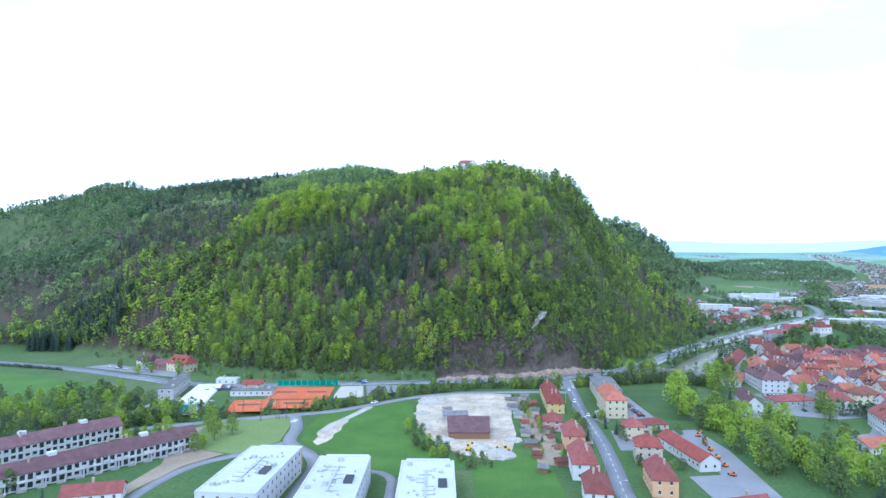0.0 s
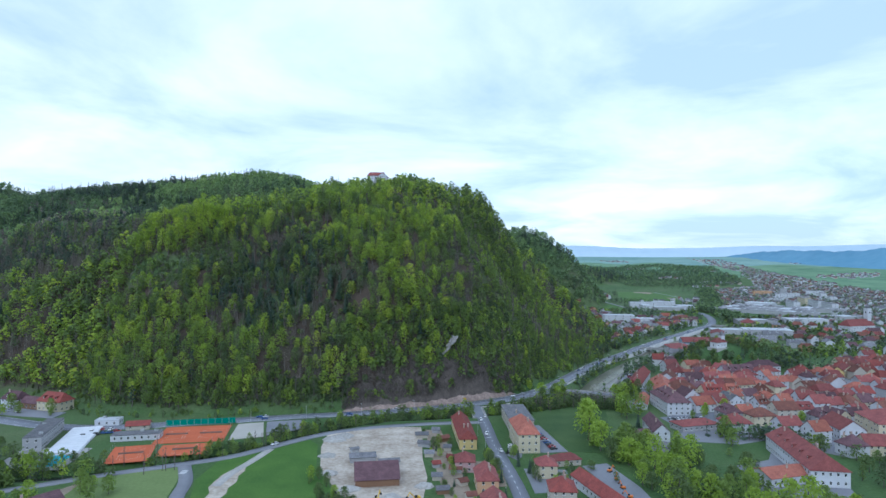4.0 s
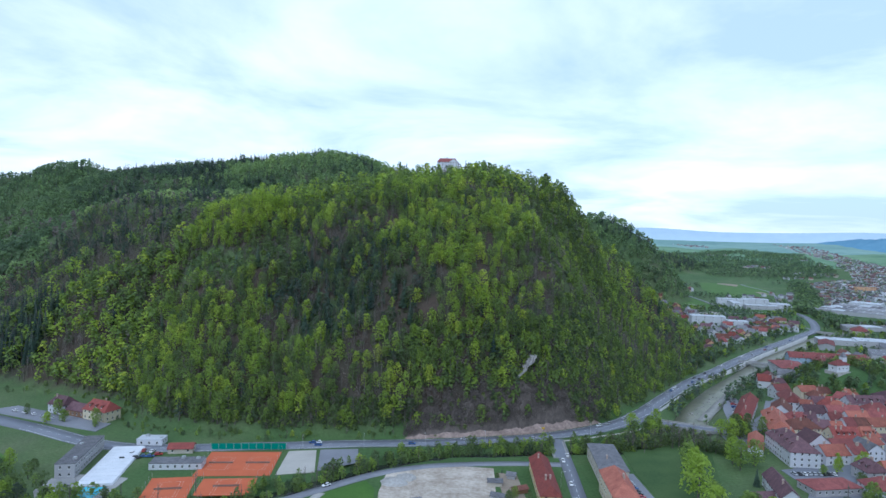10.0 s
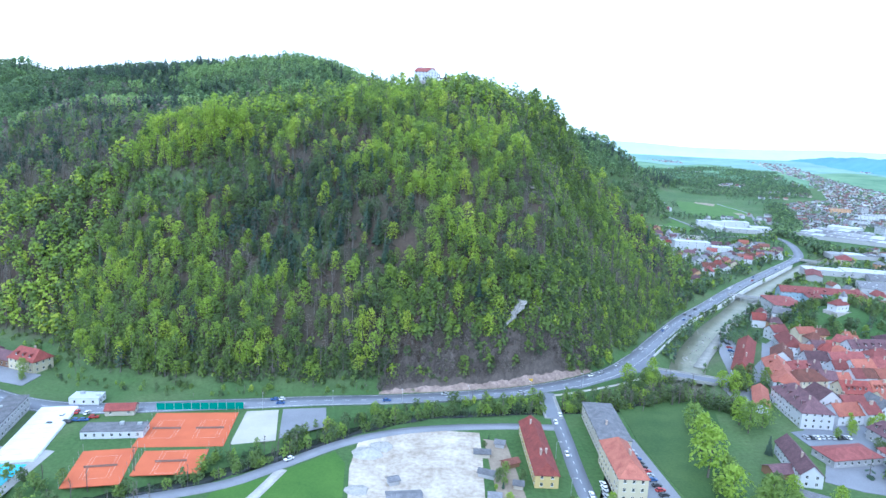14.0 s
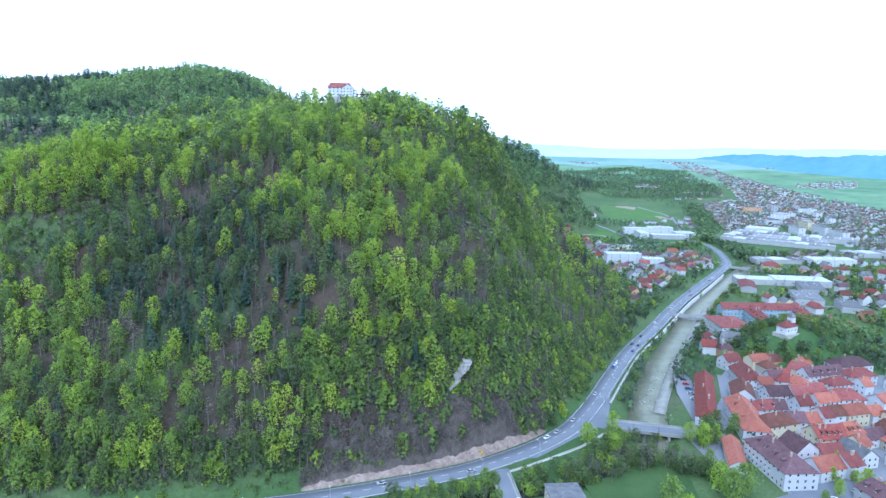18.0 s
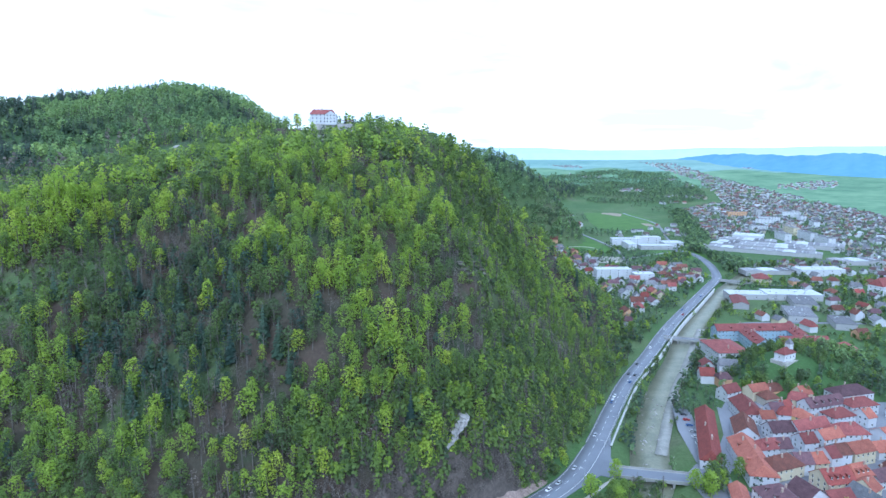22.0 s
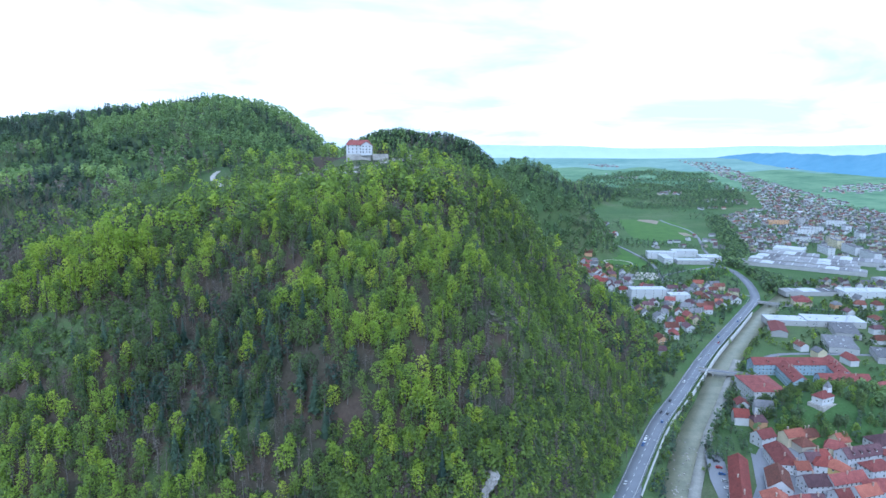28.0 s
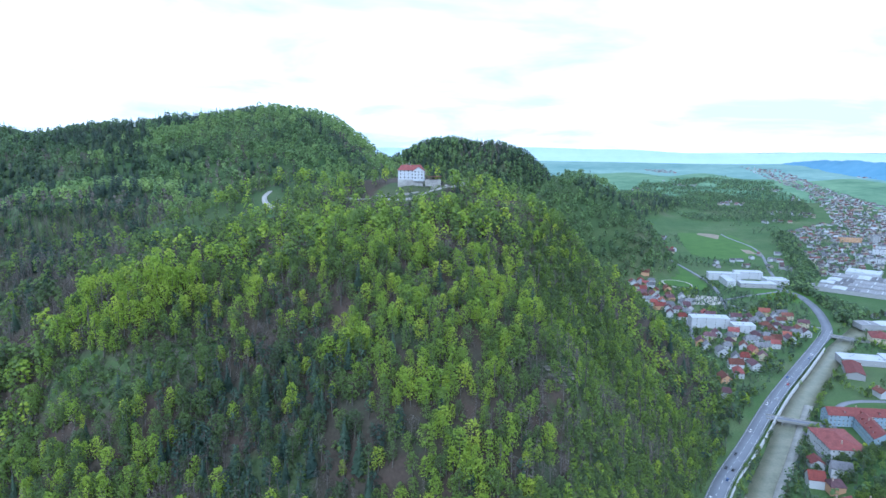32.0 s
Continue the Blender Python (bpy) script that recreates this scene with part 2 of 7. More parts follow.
PARK_GRASS = surface("park_grass", (0.036, 0.074, 0.021), (0.075, 0.118, 0.036), 0.05, 0.9)
MEADOW = surface("pale_meadow", (0.12, 0.17, 0.055), (0.18, 0.235, 0.085), 0.03, 0.6)
DIRT = surface("bare_soil", (0.19, 0.15, 0.11), (0.31, 0.26, 0.20), 0.05, 0.7)


def ground_material():
    m, n, l, b = material("valley_and_forest_floor", 0.95)
    at = n.new("ShaderNodeNewGeometry").outputs["Position"]
    wood = n.new("ShaderNodeAttribute")
    wood.attribute_name = "wood"
    big, mid, fine = noise_of(n, l, 0.006, 4, at), noise_of(n, l, 0.03, 4, at), noise_of(n, l, 0.6, 5, at)
    grass = ramp_of(n, l, mid.outputs["Fac"], [(0.3, (0.045, 0.085, 0.03)), (0.5, (0.065, 0.115, 0.036)), (0.7, (0.10, 0.14, 0.055))]).outputs[0]
    fields = ramp_of(n, l, big.outputs["Fac"], [(0.35, (0.055, 0.11, 0.035)), (0.5, (0.075, 0.13, 0.04)), (0.62, (0.13, 0.16, 0.075)), (0.7, (0.17, 0.155, 0.11))]).outputs[0]
    open_land = mixed(n, l, grass, fields, 0.5)
    floor = ramp_of(n, l, mid.outputs["Fac"], [(0.28, (0.052, 0.076, 0.036)), (0.42, (0.064, 0.060, 0.043)), (0.58, (0.080, 0.059, 0.047)), (0.74, (0.062, 0.086, 0.038))]).outputs[0]
    c = mixed(n, l, open_land, floor, wood.outputs["Fac"])
    shade = ramp_of(n, l, fine.outputs["Fac"], [(0.3, (0.72, 0.72, 0.72)), (0.7, (1.2, 1.2, 1.2))]).outputs[0]
    l.new(mixed(n, l, c, shade, 1.0, "MULTIPLY"), b.inputs["Base Color"])
    bp = n.new("ShaderNodeBump")
    bp.inputs["Strength"].default_value, bp.inputs["Distance"].default_value = 0.6, 0.5
    l.new(fine.outputs["Fac"], bp.inputs["Height"])
    l.new(bp.outputs[0], b.inputs["Normal"])
    return m


GROUND = ground_material()
# distance haze is put into these backdrop colours: paler and bluer farther out
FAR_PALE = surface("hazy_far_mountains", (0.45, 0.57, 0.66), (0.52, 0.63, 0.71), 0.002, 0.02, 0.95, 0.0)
FAR_BLUE = surface("haze_blue_range", (0.105, 0.23, 0.335), (0.15, 0.29, 0.40), 0.003, 0.02, 0.95, 0.0)
FAR_PLAIN = surface("hazed_plain", (0.075, 0.155, 0.085), (0.19, 0.30, 0.165), 0.006, 0.03, 0.95, 0.0)
FAR_FIELDS = surface("hazed_fields", (0.12, 0.23, 0.21), (0.25, 0.36, 0.31), 0.003, 0.02, 0.95, 0.0)


# ---- building blocks ----
def mesh_from(name, verts, quads, mats, index=None, tint=None, smooth=False):
    """A mesh of four-sided faces from arrays."""
    verts, quads = np.asarray(verts, np.float32), np.asarray(quads, np.int32)
    me = bpy.data.meshes.new(name)
    me.vertices.add(len(verts))
    me.vertices.foreach_set("co", verts.ravel())
    me.loops.add(quads.size)
    me.loops.foreach_set("vertex_index", quads.ravel())
    me.polygons.add(len(quads))
    me.polygons.foreach_set("loop_start", np.arange(0, quads.size, 4, dtype=np.int32))
    for m in mats:
        me.materials.append(m)
    if index is not None:
        me.polygons.foreach_set("material_index", np.asarray(index, np.int32))
    if tint is not None:
        me.attributes.new("tint", "FLOAT", "FACE").data.foreach_set("value", np.asarray(tint, np.float32))
    me.update(calc_edges=True)
    return me


def part(name, bm, mat, parent=None, label=""):
    """Links a bmesh (or a mesh) as one mesh object under its thing."""
    if isinstance(bm, bmesh.types.BMesh):
        me = bpy.data.meshes.new(name)
        bm.to_mesh(me)
        bm.free()
    else:
        me = bm
    if mat is not None and not len(me.materials):
        me.materials.append(mat)
    ob = new(name, me)
    ob.parent = parent
    return tagged(ob, label)


def box(bm, x0, x1, y0, y1, z0, z1):
    v = [bm.verts.new(p) for p in ((x0, y0, z0), (x1, y0, z0), (x1, y1, z0), (x0, y1, z0), (x0, y0, z1), (x1, y0, z1), (x1, y1, z1), (x0, y1, z1))]
    for f in ((0, 3, 2, 1), (4, 5, 6, 7), (0, 1, 5, 4), (1, 2, 6, 5), (2, 3, 7, 6), (3, 0, 4, 7)):
        bm.faces.new([v[i] for i in f])
    return v


def boxes(*rows):
    bm = bmesh.new()
    for r in rows:
        box(bm, *r)
    return bm


def curve_line(pts, step=6.0):
    """A smooth line through the points, in even steps."""
    p = np.array(pts, float)
    q = np.vstack([2 * p[0] - p[1], p, 2 * p[-1] - p[-2]])
    out = []
    for i in range(1, len(q) - 2):
        a, b, c, d = q[i - 1], q[i], q[i + 1], q[i + 2]
        n = max(2, int(np.linalg.norm(c - b) / step))
        for t in np.arange(n) / n:
            out.append(0.5 * (2 * b + (c - a) * t + (2 * a - 5 * b + 4 * c - d) * t ** 2 + (3 * b - a - 3 * c + d) * t ** 3))
    out.append(p[-1])
    return np.array(out)


def sides(line, off):
    d = np.gradient(line[:, :2], axis=0)
    d /= np.linalg.norm(d, axis=1)[:, None] + 1e-9
    return line[:, :2] + np.stack([-d[:, 1], d[:, 0]], 1) * off


def strip(name, pts, left, right, z, mat, thick=0.25, follow=0.0):
    """A paved band along a line, with thickness; it lies at z above the ground or, where follow is 1, on the slopes."""
    line = curve_line(pts)
    a, b = sides(line, left), sides(line, -right)
    za = z + follow * height(a[:, 0], a[:, 1])
    zb = z + follow * height(b[:, 0], b[:, 1])
    n = len(line)
    verts = np.vstack([np.c_[a, za], np.c_[b, zb], np.c_[a, za - thick], np.c_[b, zb - thick]])
    i = np.arange(n - 1)
    quads = np.vstack([np.c_[i, i + n, i + n + 1, i + 1], np.c_[i + 2 * n, i, i + 1, i + 1 + 2 * n], np.c_[i + n, i + 3 * n, i + 3 * n + 1, i + n + 1]])
    return tagged(new(name, mesh_from(name, verts, quads, [mat])), kind="structure")


def patch(name, outline, z, mat, thick=0.3):
    """A flat piece of land or paving with an outline."""
    bm = bmesh.new()
    top = [bm.verts.new((x, y, z)) for x, y in outline]
    low = [bm.verts.new((x, y, z - thick)) for x, y in outline]
    f = bm.faces.new(top)
    for i in range(len(top)):
        j = (i + 1) % len(top)
        bm.faces.new((top[j], top[i], low[i], low[j]))
    bm.normal_update()
    bmesh.ops.triangulate(bm, faces=[f])
    bmesh.ops.recalc_face_normals(bm, faces=bm.faces)
    return tagged(part(name, bm, mat), kind="structure")


# ---- ground ----
def near_line(line, x, y):
    """The distance of places from a line."""
    d = np.full(np.shape(x), 1e9)
    for (ax, ay), (bx, by) in zip(line[:-1], line[1:]):
        l2 = (bx - ax) ** 2 + (by - ay) ** 2
        t = np.clip(((x - ax) * (bx - ax) + (y - ay) * (by - ay)) / l2, 0, 1)
        d = np.minimum(d, np.hypot(x - ax - t * (bx - ax), y - ay - t * (by - ay)))
    return d


MAIN_ROAD = [(-700, 560), (-420, 525), (-300, 494), (-230, 463), (-160, 430), (-80, 434), (-36, 439), (5, 442), (40, 447), (72, 453), (95, 461), (120, 473),
             (144, 490), (172, 521), (203, 560), (240, 605), (287, 654), (366, 738), (500, 868), (560, 930), (620, 1040), (640, 1130), (600, 1230)]
RIVER = [(640, 960), (514, 855), (380, 725), (305, 639), (260, 589), (226, 546), (199, 507), (180, 474), (150, 448), (110, 436), (60, 433), (22, 428), (-8, 415), (-30, 399), (-46, 387), (-60, 376), (-80, 365), (-110, 353), (-150, 346), (-200, 340), (-270, 330), (-400, 318)]
river_line = curve_line(RIVER, 10)


def river_bed(x, y):
    d = near_line(river_line, x, y)
    w = np.where(x > 170, 11.5, 3.6)
    return np.clip((w + 5 - d) / 5, 0, 1)


# grassy openings in the woods of the castle hill
MEADOW_LINE = [(-210, 804), (-165, 814), (-115, 834)]
FAR_MEADOWS = [[(-392, 946), (-366, 972)], [(-262, 900), (-248, 912)], [(-535, 1150), (-510, 1165)]]
DRY_WOOD = [(-366, 850), (-352, 890), (-326, 913), (-305, 954), (-279, 994)]
CLEARING = [(-174, 584), (-140, 581), (-96, 582)]
HILL_LANE = [(-84, 858), (-97, 860), (-106, 870), (-110, 886), (-106, 898)]


def blotch(x, y, f, p):
    return np.sin(x * f + p + 1.7 * np.sin(y * f * 0.7 + p)) * np.sin(y * f * 1.1 + 2 * p + 1.3 * np.sin(x * f * 0.8))


def build_ground():
    xs = np.unique(np.r_[np.linspace(-4900, -1600, 12), np.arange(-1600, -420, 20), np.arange(-420, 720, 6), np.arange(720, 1600, 20), np.linspace(1600, 4900, 14)])
    ys = np.unique(np.r_[np.linspace(-1500, 60, 14), np.arange(60, 1000, 6), np.arange(1000, 2600, 20), np.linspace(2600, 4900, 12)])
    gx, gy = np.meshgrid(xs, ys)
    z = height(gx, gy)
    flat = z < 2.5
    z = np.where(flat, z - 4.2 * river_bed(gx, gy), z)
    from_road = near_line(curve_line(MAIN_ROAD, 20), gx, gy)
    cut = (gx > -8) & (gx < 136) & (gy < 510) & (from_road < 24) & (z > 0)
    z = np.where(cut, np.minimum(z, np.maximum(0.0, from_road - 11) * 0.9), z)
    wood = np.clip((z - rise(gx, gy) - 2) / 4, 0, 1)
    wood = np.where(np.hypot((gx - 374) / 90, (gy - 583) / 60) < 1, 0.0, wood)
    wood = np.where((np.hypot(gx - 34, gy - 788) < 34), 0.4, wood)
    wood = np.where((gy > 900) | (gx > 370) | (gy > 820) & (gx < -50), wood * 0.25, wood)
    wood = np.where(near_line(MEADOW_LINE, gx, gy) < 30, 0.0, wood)
    wood = np.where((gy > 1640) & (z > 40), 0.4, wood)
    for line in FAR_MEADOWS:
        wood = np.where(near_line(line, gx, gy) < 22, 0.0, wood)
    wood = np.where(near_line(CLEARING, gx, gy) < 12, 0.15 + 0.5 * (blotch(gx, gy, 0.11, 0.7) > 0.45), wood)
    wood = np.where(near_line([(-70, 500), (-40, 515)], gx, gy) < 16, 0.35, wood)
    wood = np.where((gx > -260) & (gx < 4) & (gy < 520) & (z < 14), wood * 0.3, wood)
    wood = np.where((gx > 190) & (gx < 300) & (gy < 700) & (z < 16), wood * 0.3, wood)
    wood = np.where((gx > 96 + 0.1 * (gy - 470)) & (gx < 300) & (gy < 690), wood * 0.45, wood)
    wood = np.where((gx < -215) & (gx > -420) & (gy > 640) & (gy < 900) & (z > 20), 0.8, wood)
    n, m = gx.shape
    i = (np.arange(n - 1)[:, None] * m + np.arange(m - 1)[None, :]).ravel()
    quads = np.c_[i, i + 1, i + m + 1, i + m]
    me = mesh_from("ground", np.stack([gx, gy, z], -1).reshape(-1, 3), quads, [GROUND])
    me.attributes.new("wood", "FLOAT", "POINT").data.foreach_set("value", wood.ravel().astype(np.float32))
    me.polygons.foreach_set("use_smooth", np.ones(len(quads), bool))
    return tagged(new("ground", me), kind="structure")


build_ground()


def far_range(name, dist, base, tall, seed, a0, a1, mat):
    """A distant wooded range round the plain, seen over the town."""
    rng = np.random.default_rng(seed)
    a = np.linspace(radians(a0), radians(a1), 120)
    h = base + tall * sum(np.sin(a * f + rng.uniform(0, 6)) / (1 + 0.25 * f) for f in (3, 7, 13, 29, 53)) * 0.5
    h = np.maximum(h, 8) * np.clip(np.minimum(a - a[0], a[-1] - a) / 0.12, 0, 1) ** 0.5
    x, y = np.sin(a) * dist, np.cos(a) * dist
    verts = np.vstack([np.c_[x * 0.93, y * 0.93, 0 * h - 5], np.c_[x, y, h + 60], np.c_[x * 1.04, y * 1.04, 0 * h - 5]])
    n, i = len(a), np.arange(len(a) - 1)
    quads = np.vstack([np.c_[i, i + 1, i + n + 1, i + n], np.c_[i + n, i + n + 1, i + 2 * n + 1, i + 2 * n]])
    return tagged(new(name, mesh_from(name, verts, quads, [mat])), kind="structure")


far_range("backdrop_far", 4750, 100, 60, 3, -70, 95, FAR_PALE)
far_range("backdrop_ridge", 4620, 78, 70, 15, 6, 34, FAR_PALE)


def blue_range(name):
    """The wooded range beyond the plain: bearing, distance and crest, in degrees and metres."""
    rng = np.random.default_rng(17)
    crest = [(30, 4650, 60), (33.8, 4600, 120), (35.2, 4400, 130), (36.7, 4200, 138), (39, 3980, 134), (41.3, 3860, 130), (42.6, 3780, 141), (43.9, 3740, 149), (45.5, 3700, 140), (47.7, 3650, 122), (50, 3620, 118), (54, 3600, 132), (60, 3400, 118), (70, 3500, 140), (84, 3600, 110)]
    a = np.linspace(30, 84, 320)
    d = np.interp(a, [c[0] for c in crest], [c[1] for c in crest])
    h = np.interp(a, [c[0] for c in crest], [c[2] for c in crest])
    h = np.convolve(np.pad(h, 4, mode="edge"), np.ones(9) / 9, "valid") + rng.uniform(-1.5, 1.5, len(a)) + 2.5 * np.sin(a * 3.1) + 1.5 * np.sin(a * 9.7)
    x, y = np.sin(np.radians(a)), np.cos(np.radians(a))
    rows = [np.c_[x * (d - 330), y * (d - 330), rise(x * (d - 330), y * (d - 330)) - 2], np.c_[x * (d - 130), y * (d - 130), 0.5 * h + 26 + 4 * np.sin(a * 5)], np.c_[x * d, y * d, h], np.c_[x * (d + 200), y * (d + 200), 0 * h + 30]]
    n, i = len(a), np.arange(len(a) - 1)
    quads = np.vstack([np.c_[i, i + 1, i + n + 1, i + n] + k * n for k in range(3)])
    # the blue of the range is haze held in its base colour
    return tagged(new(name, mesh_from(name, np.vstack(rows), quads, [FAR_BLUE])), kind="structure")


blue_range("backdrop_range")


def far_plain(name, near, far, lift, mat):
    """The distance of the plain, beyond the last houses, with an uneven near edge."""
    a, u = np.meshgrid(np.linspace(-75, 95, 260), np.linspace(0, 1, 14), indexing="ij")
    edge = np.interp(a, [35, 39.3, 44.2, 50, 60], np.minimum(near, (2800, 2300, 1830, 1560, 1450)) if near < 3500 else (near,) * 5)
    a = np.radians(a)
    edge = edge + 150 * np.sin(a * 31) * np.sin(a * 13 + 1) + 70 * np.sin(a * 71)
    r = edge + (far - edge) * u
    x, y = np.sin(a) * r, np.cos(a) * r
    z = rise(x, y) + np.where(np.arange(14)[None, :] == 0, -1.0, lift)
    n, m = a.shape
    i = (np.arange(n - 1)[:, None] * m + np.arange(m - 1)[None, :]).ravel()
    return tagged(new(name, mesh_from(name, np.stack([x, y, z], -1).reshape(-1, 3), np.c_[i, i + 1, i + m + 1, i + m], [mat])), kind="structure")


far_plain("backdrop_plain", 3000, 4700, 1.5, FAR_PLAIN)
# outer sheet: coloured with more haze than the plain in front of it
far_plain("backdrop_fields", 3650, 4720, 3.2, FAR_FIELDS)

# ---- roads, river, yards ----
strip("main_road", MAIN_ROAD, 6.0, 6.0, 0.30, ASPHALT, 0.5)
strip("river_water", RIVER[:9], 11, 11, -3.3, ASPHALT, 0.2)
strip("stream_water", RIVER[8:], 5, 5, -3.25, ASPHALT, 0.2)
strip("side_road", [(91, 452), (86, 400), (82, 361), (78, 297), (70, 234), (62, 170), (50, 60), (20, -160), (-40, -420)], 3.6, 3.6, 0.26, ASPHALT, 0.4)
strip("lower_road", [(-200, 306), (-150, 325), (-115, 340), (-84, 351), (-60, 360), (-44, 372), (-18, 393), (5, 404), (30, 409), (60, 411), (84, 410)], 3, 3, 0.24, LIGHT_ASPHALT, 0.4)

# ---- trees ----
def quads_at(points, normals, size, rng, stray=0.42):
    """Leaf clumps: small four-sided faces at points, facing roughly along the normals."""
    nrm = normals + rng.normal(0, stray, normals.shape)
    nrm /= np.linalg.norm(nrm, axis=1)[:, None] + 1e-9
    ref = rng.normal(0, 1, normals.shape)
    u = np.cross(nrm, ref)
    u /= np.linalg.norm(u, axis=1)[:, None] + 1e-9
    v = np.cross(nrm, u)
    s = (size * rng.uniform(0.6, 1.3, len(points)))[:, None]
    k = rng.uniform(0.6, 1.0, (len(points), 1))
    c = np.stack([points - u * s - v * s * k * 0.4, points + u * s * 0.3 - v * s * k, points + u * s + v * s * k * 0.5, points - u * s * 0.4 + v * s * k], 1)
    return c.reshape(-1, 3)


def stem(h, r, rng, sidesn=5, lean=0.04):
    a = np.arange(sidesn) * 2 * np.pi / sidesn
    ring = np.c_[np.cos(a), np.sin(a)]
    levels = [(0, 1.0), (h * 0.5, 0.7), (h, 0.25)]
    verts, off = [], rng.normal(0, lean, 2)
    for z, k in levels:
        verts.append(np.c_[ring * r * k + off * z, np.full(sidesn, z)])
    i = np.arange(sidesn)
    j = (i + 1) % sidesn
    q = np.vstack([np.c_[i, j, j + sidesn, i + sidesn] + s * sidesn for s in (0, 1)])
    return np.vstack(verts), q


def leafy(seed, h, r, low, lobes, n, size, sidesn=5, stray=0.42):
    """A broadleaf tree: stem, and a tall uneven crown of leaf clumps on many lobes. Returns vertices, faces, and which are wood."""
    rng = np.random.default_rng(seed)
    sv, sq = stem(h * 0.8, 0.022 * h, rng, sidesn)
    pts, nrm = [], []
    for k in range(lobes):
        t = (k + 0.5) / lobes
        z = low * h + (1 - low) * h * (0.06 + 0.86 * t)
        wide = r * np.sin(np.pi * min(0.2 + 0.74 * t, 1)) ** 0.75 * rng.uniform(0.8, 1.15)
        ang = k * 2.4 + rng.uniform(-0.6, 0.6)
        c = np.array([np.cos(ang) * wide * 0.6, np.sin(ang) * wide * 0.6, z])
        rad = wide * rng.uniform(0.42, 0.66)
        m = n // lobes
        d = rng.normal(0, 1, (m, 3))
        d /= np.linalg.norm(d, axis=1)[:, None]
        d[:, 2] = np.where(d[:, 2] < -0.3, -d[:, 2], d[:, 2])
        p = c + d * rad * rng.uniform(0.5, 1.12, (m, 1)) * (1, 1, 1.25)
        out = p * (1, 1, 0) / (r + 1e-6)
        pts.append(p)
        nrm.append(d * 0.55 + out * 0.6 + (0, 0, 0.45))
    lv = quads_at(np.vstack(pts), np.vstack(nrm), size, rng, stray)
    lq = np.arange(len(lv)).reshape(-1, 4) + len(sv)
    return np.vstack([sv, lv]), np.vstack([sq, lq]), np.r_[np.ones(len(sq)), np.zeros(len(lq))].astype(int)


def conifer(seed, h, r, layers, per, sidesn=5):
    rng = np.random.default_rng(seed)
    sv, sq = stem(h, 0.018 * h, rng, sidesn, lean=0.01)
    out = []
    for k in range(layers):
        t = k / layers
        z, rad = h * (0.12 + 0.86 * t), r * (1 - t) ** 0.85 + 0.15
        for j in range(per):
            a = 2 * np.pi * (j + rng.uniform(0, 1)) / per
            d, side = np.array([np.cos(a), np.sin(a), 0]), np.array([-np.sin(a), np.cos(a), 0])
            reach = rad * rng.uniform(0.75, 1.15)
            w = reach * 0.42
            drop = reach * rng.uniform(0.3, 0.55)
            out.append([d * 0.1 + (0, 0, z + 0.5), d * reach * 0.6 - side * w + (0, 0, z - drop * 0.4), d * reach + (0, 0, z - drop), d * reach * 0.6 + side * w + (0, 0, z - drop * 0.4)])
    lv = np.array(out).reshape(-1, 3)
    return np.vstack([sv, lv]), np.vstack([sq, np.arange(len(lv)).reshape(-1, 4) + len(sv)]), np.r_[np.ones(len(sq)), np.zeros(len(out))].astype(int)


def bare(seed, h, r, n):
    """A tree that has not come into leaf: stem and fine twigs."""
    rng = np.random.default_rng(seed)
    sv, sq = stem(h * 0.95, 0.018 * h, rng)
    out = []
    for _ in range(n):
        z = h * rng.uniform(0.35, 0.9)
        a = rng.uniform(0, 2 * np.pi)
        reach = r * rng.uniform(0.4, 1.0) * (1.25 - z / h)
        d = np.array([np.cos(a) * reach, np.sin(a) * reach, reach * rng.uniform(0.6, 1.5)])
        p = np.array([0, 0, z])
        side = np.cross(d, rng.normal(0, 1, 3))
        side *= 0.10 / (np.linalg.norm(side) + 1e-9)
        out.append([p - side, p + side, p + d + side * 0.5, p + d - side * 0.5])
    lv = np.array(out).reshape(-1, 3)
    return np.vstack([sv, lv]), np.vstack([sq, np.arange(len(lv)).reshape(-1, 4) + len(sv)]), np.r_[np.ones(len(sq)), np.zeros(len(out))].astype(int)


def grove(name, kind, leaf_mat, forms, places, sizes, tints, label, category, seed):
    """Many trees of a kind as one stretch of wood."""
    if not len(places):
        return None
    rng = np.random.default_rng(seed)
    V, Q, M, T = [], [], [], []
    base = 0
    pick = rng.integers(0, len(forms), len(places))
    for f, (fv, fq, fm) in enumerate(forms):
        who = np.where(pick == f)[0]
        if not len(who):
            continue
        a = rng.uniform(0, 2 * np.pi, len(who))
        s = sizes[who]
        wide = s * rng.uniform(0.85, 1.2, len(who))
        x = (fv[None, :, 0] * np.cos(a)[:, None] - fv[None, :, 1] * np.sin(a)[:, None]) * wide[:, None] + places[who, 0][:, None]
        y = (fv[None, :, 0] * np.sin(a)[:, None] + fv[None, :, 1] * np.cos(a)[:, None]) * wide[:, None] + places[who, 1][:, None]
        z = fv[None, :, 2] * s[:, None] + places[who, 2][:, None]
        V.append(np.stack([x, y, z], -1).reshape(-1, 3))
        Q.append((fq[None] + (np.arange(len(who)) * len(fv))[:, None, None] + base).reshape(-1, 4))
        M.append(np.tile(fm, len(who)))
        T.append(np.repeat(tints[who], len(fq)))
        base += len(fv) * len(who)
    me = mesh_from(name, np.vstack(V), np.vstack(Q), [leaf_mat, BARK], np.concatenate(M), np.concatenate(T))
    return tagged(new(name, me), label, category, kind="stuff")


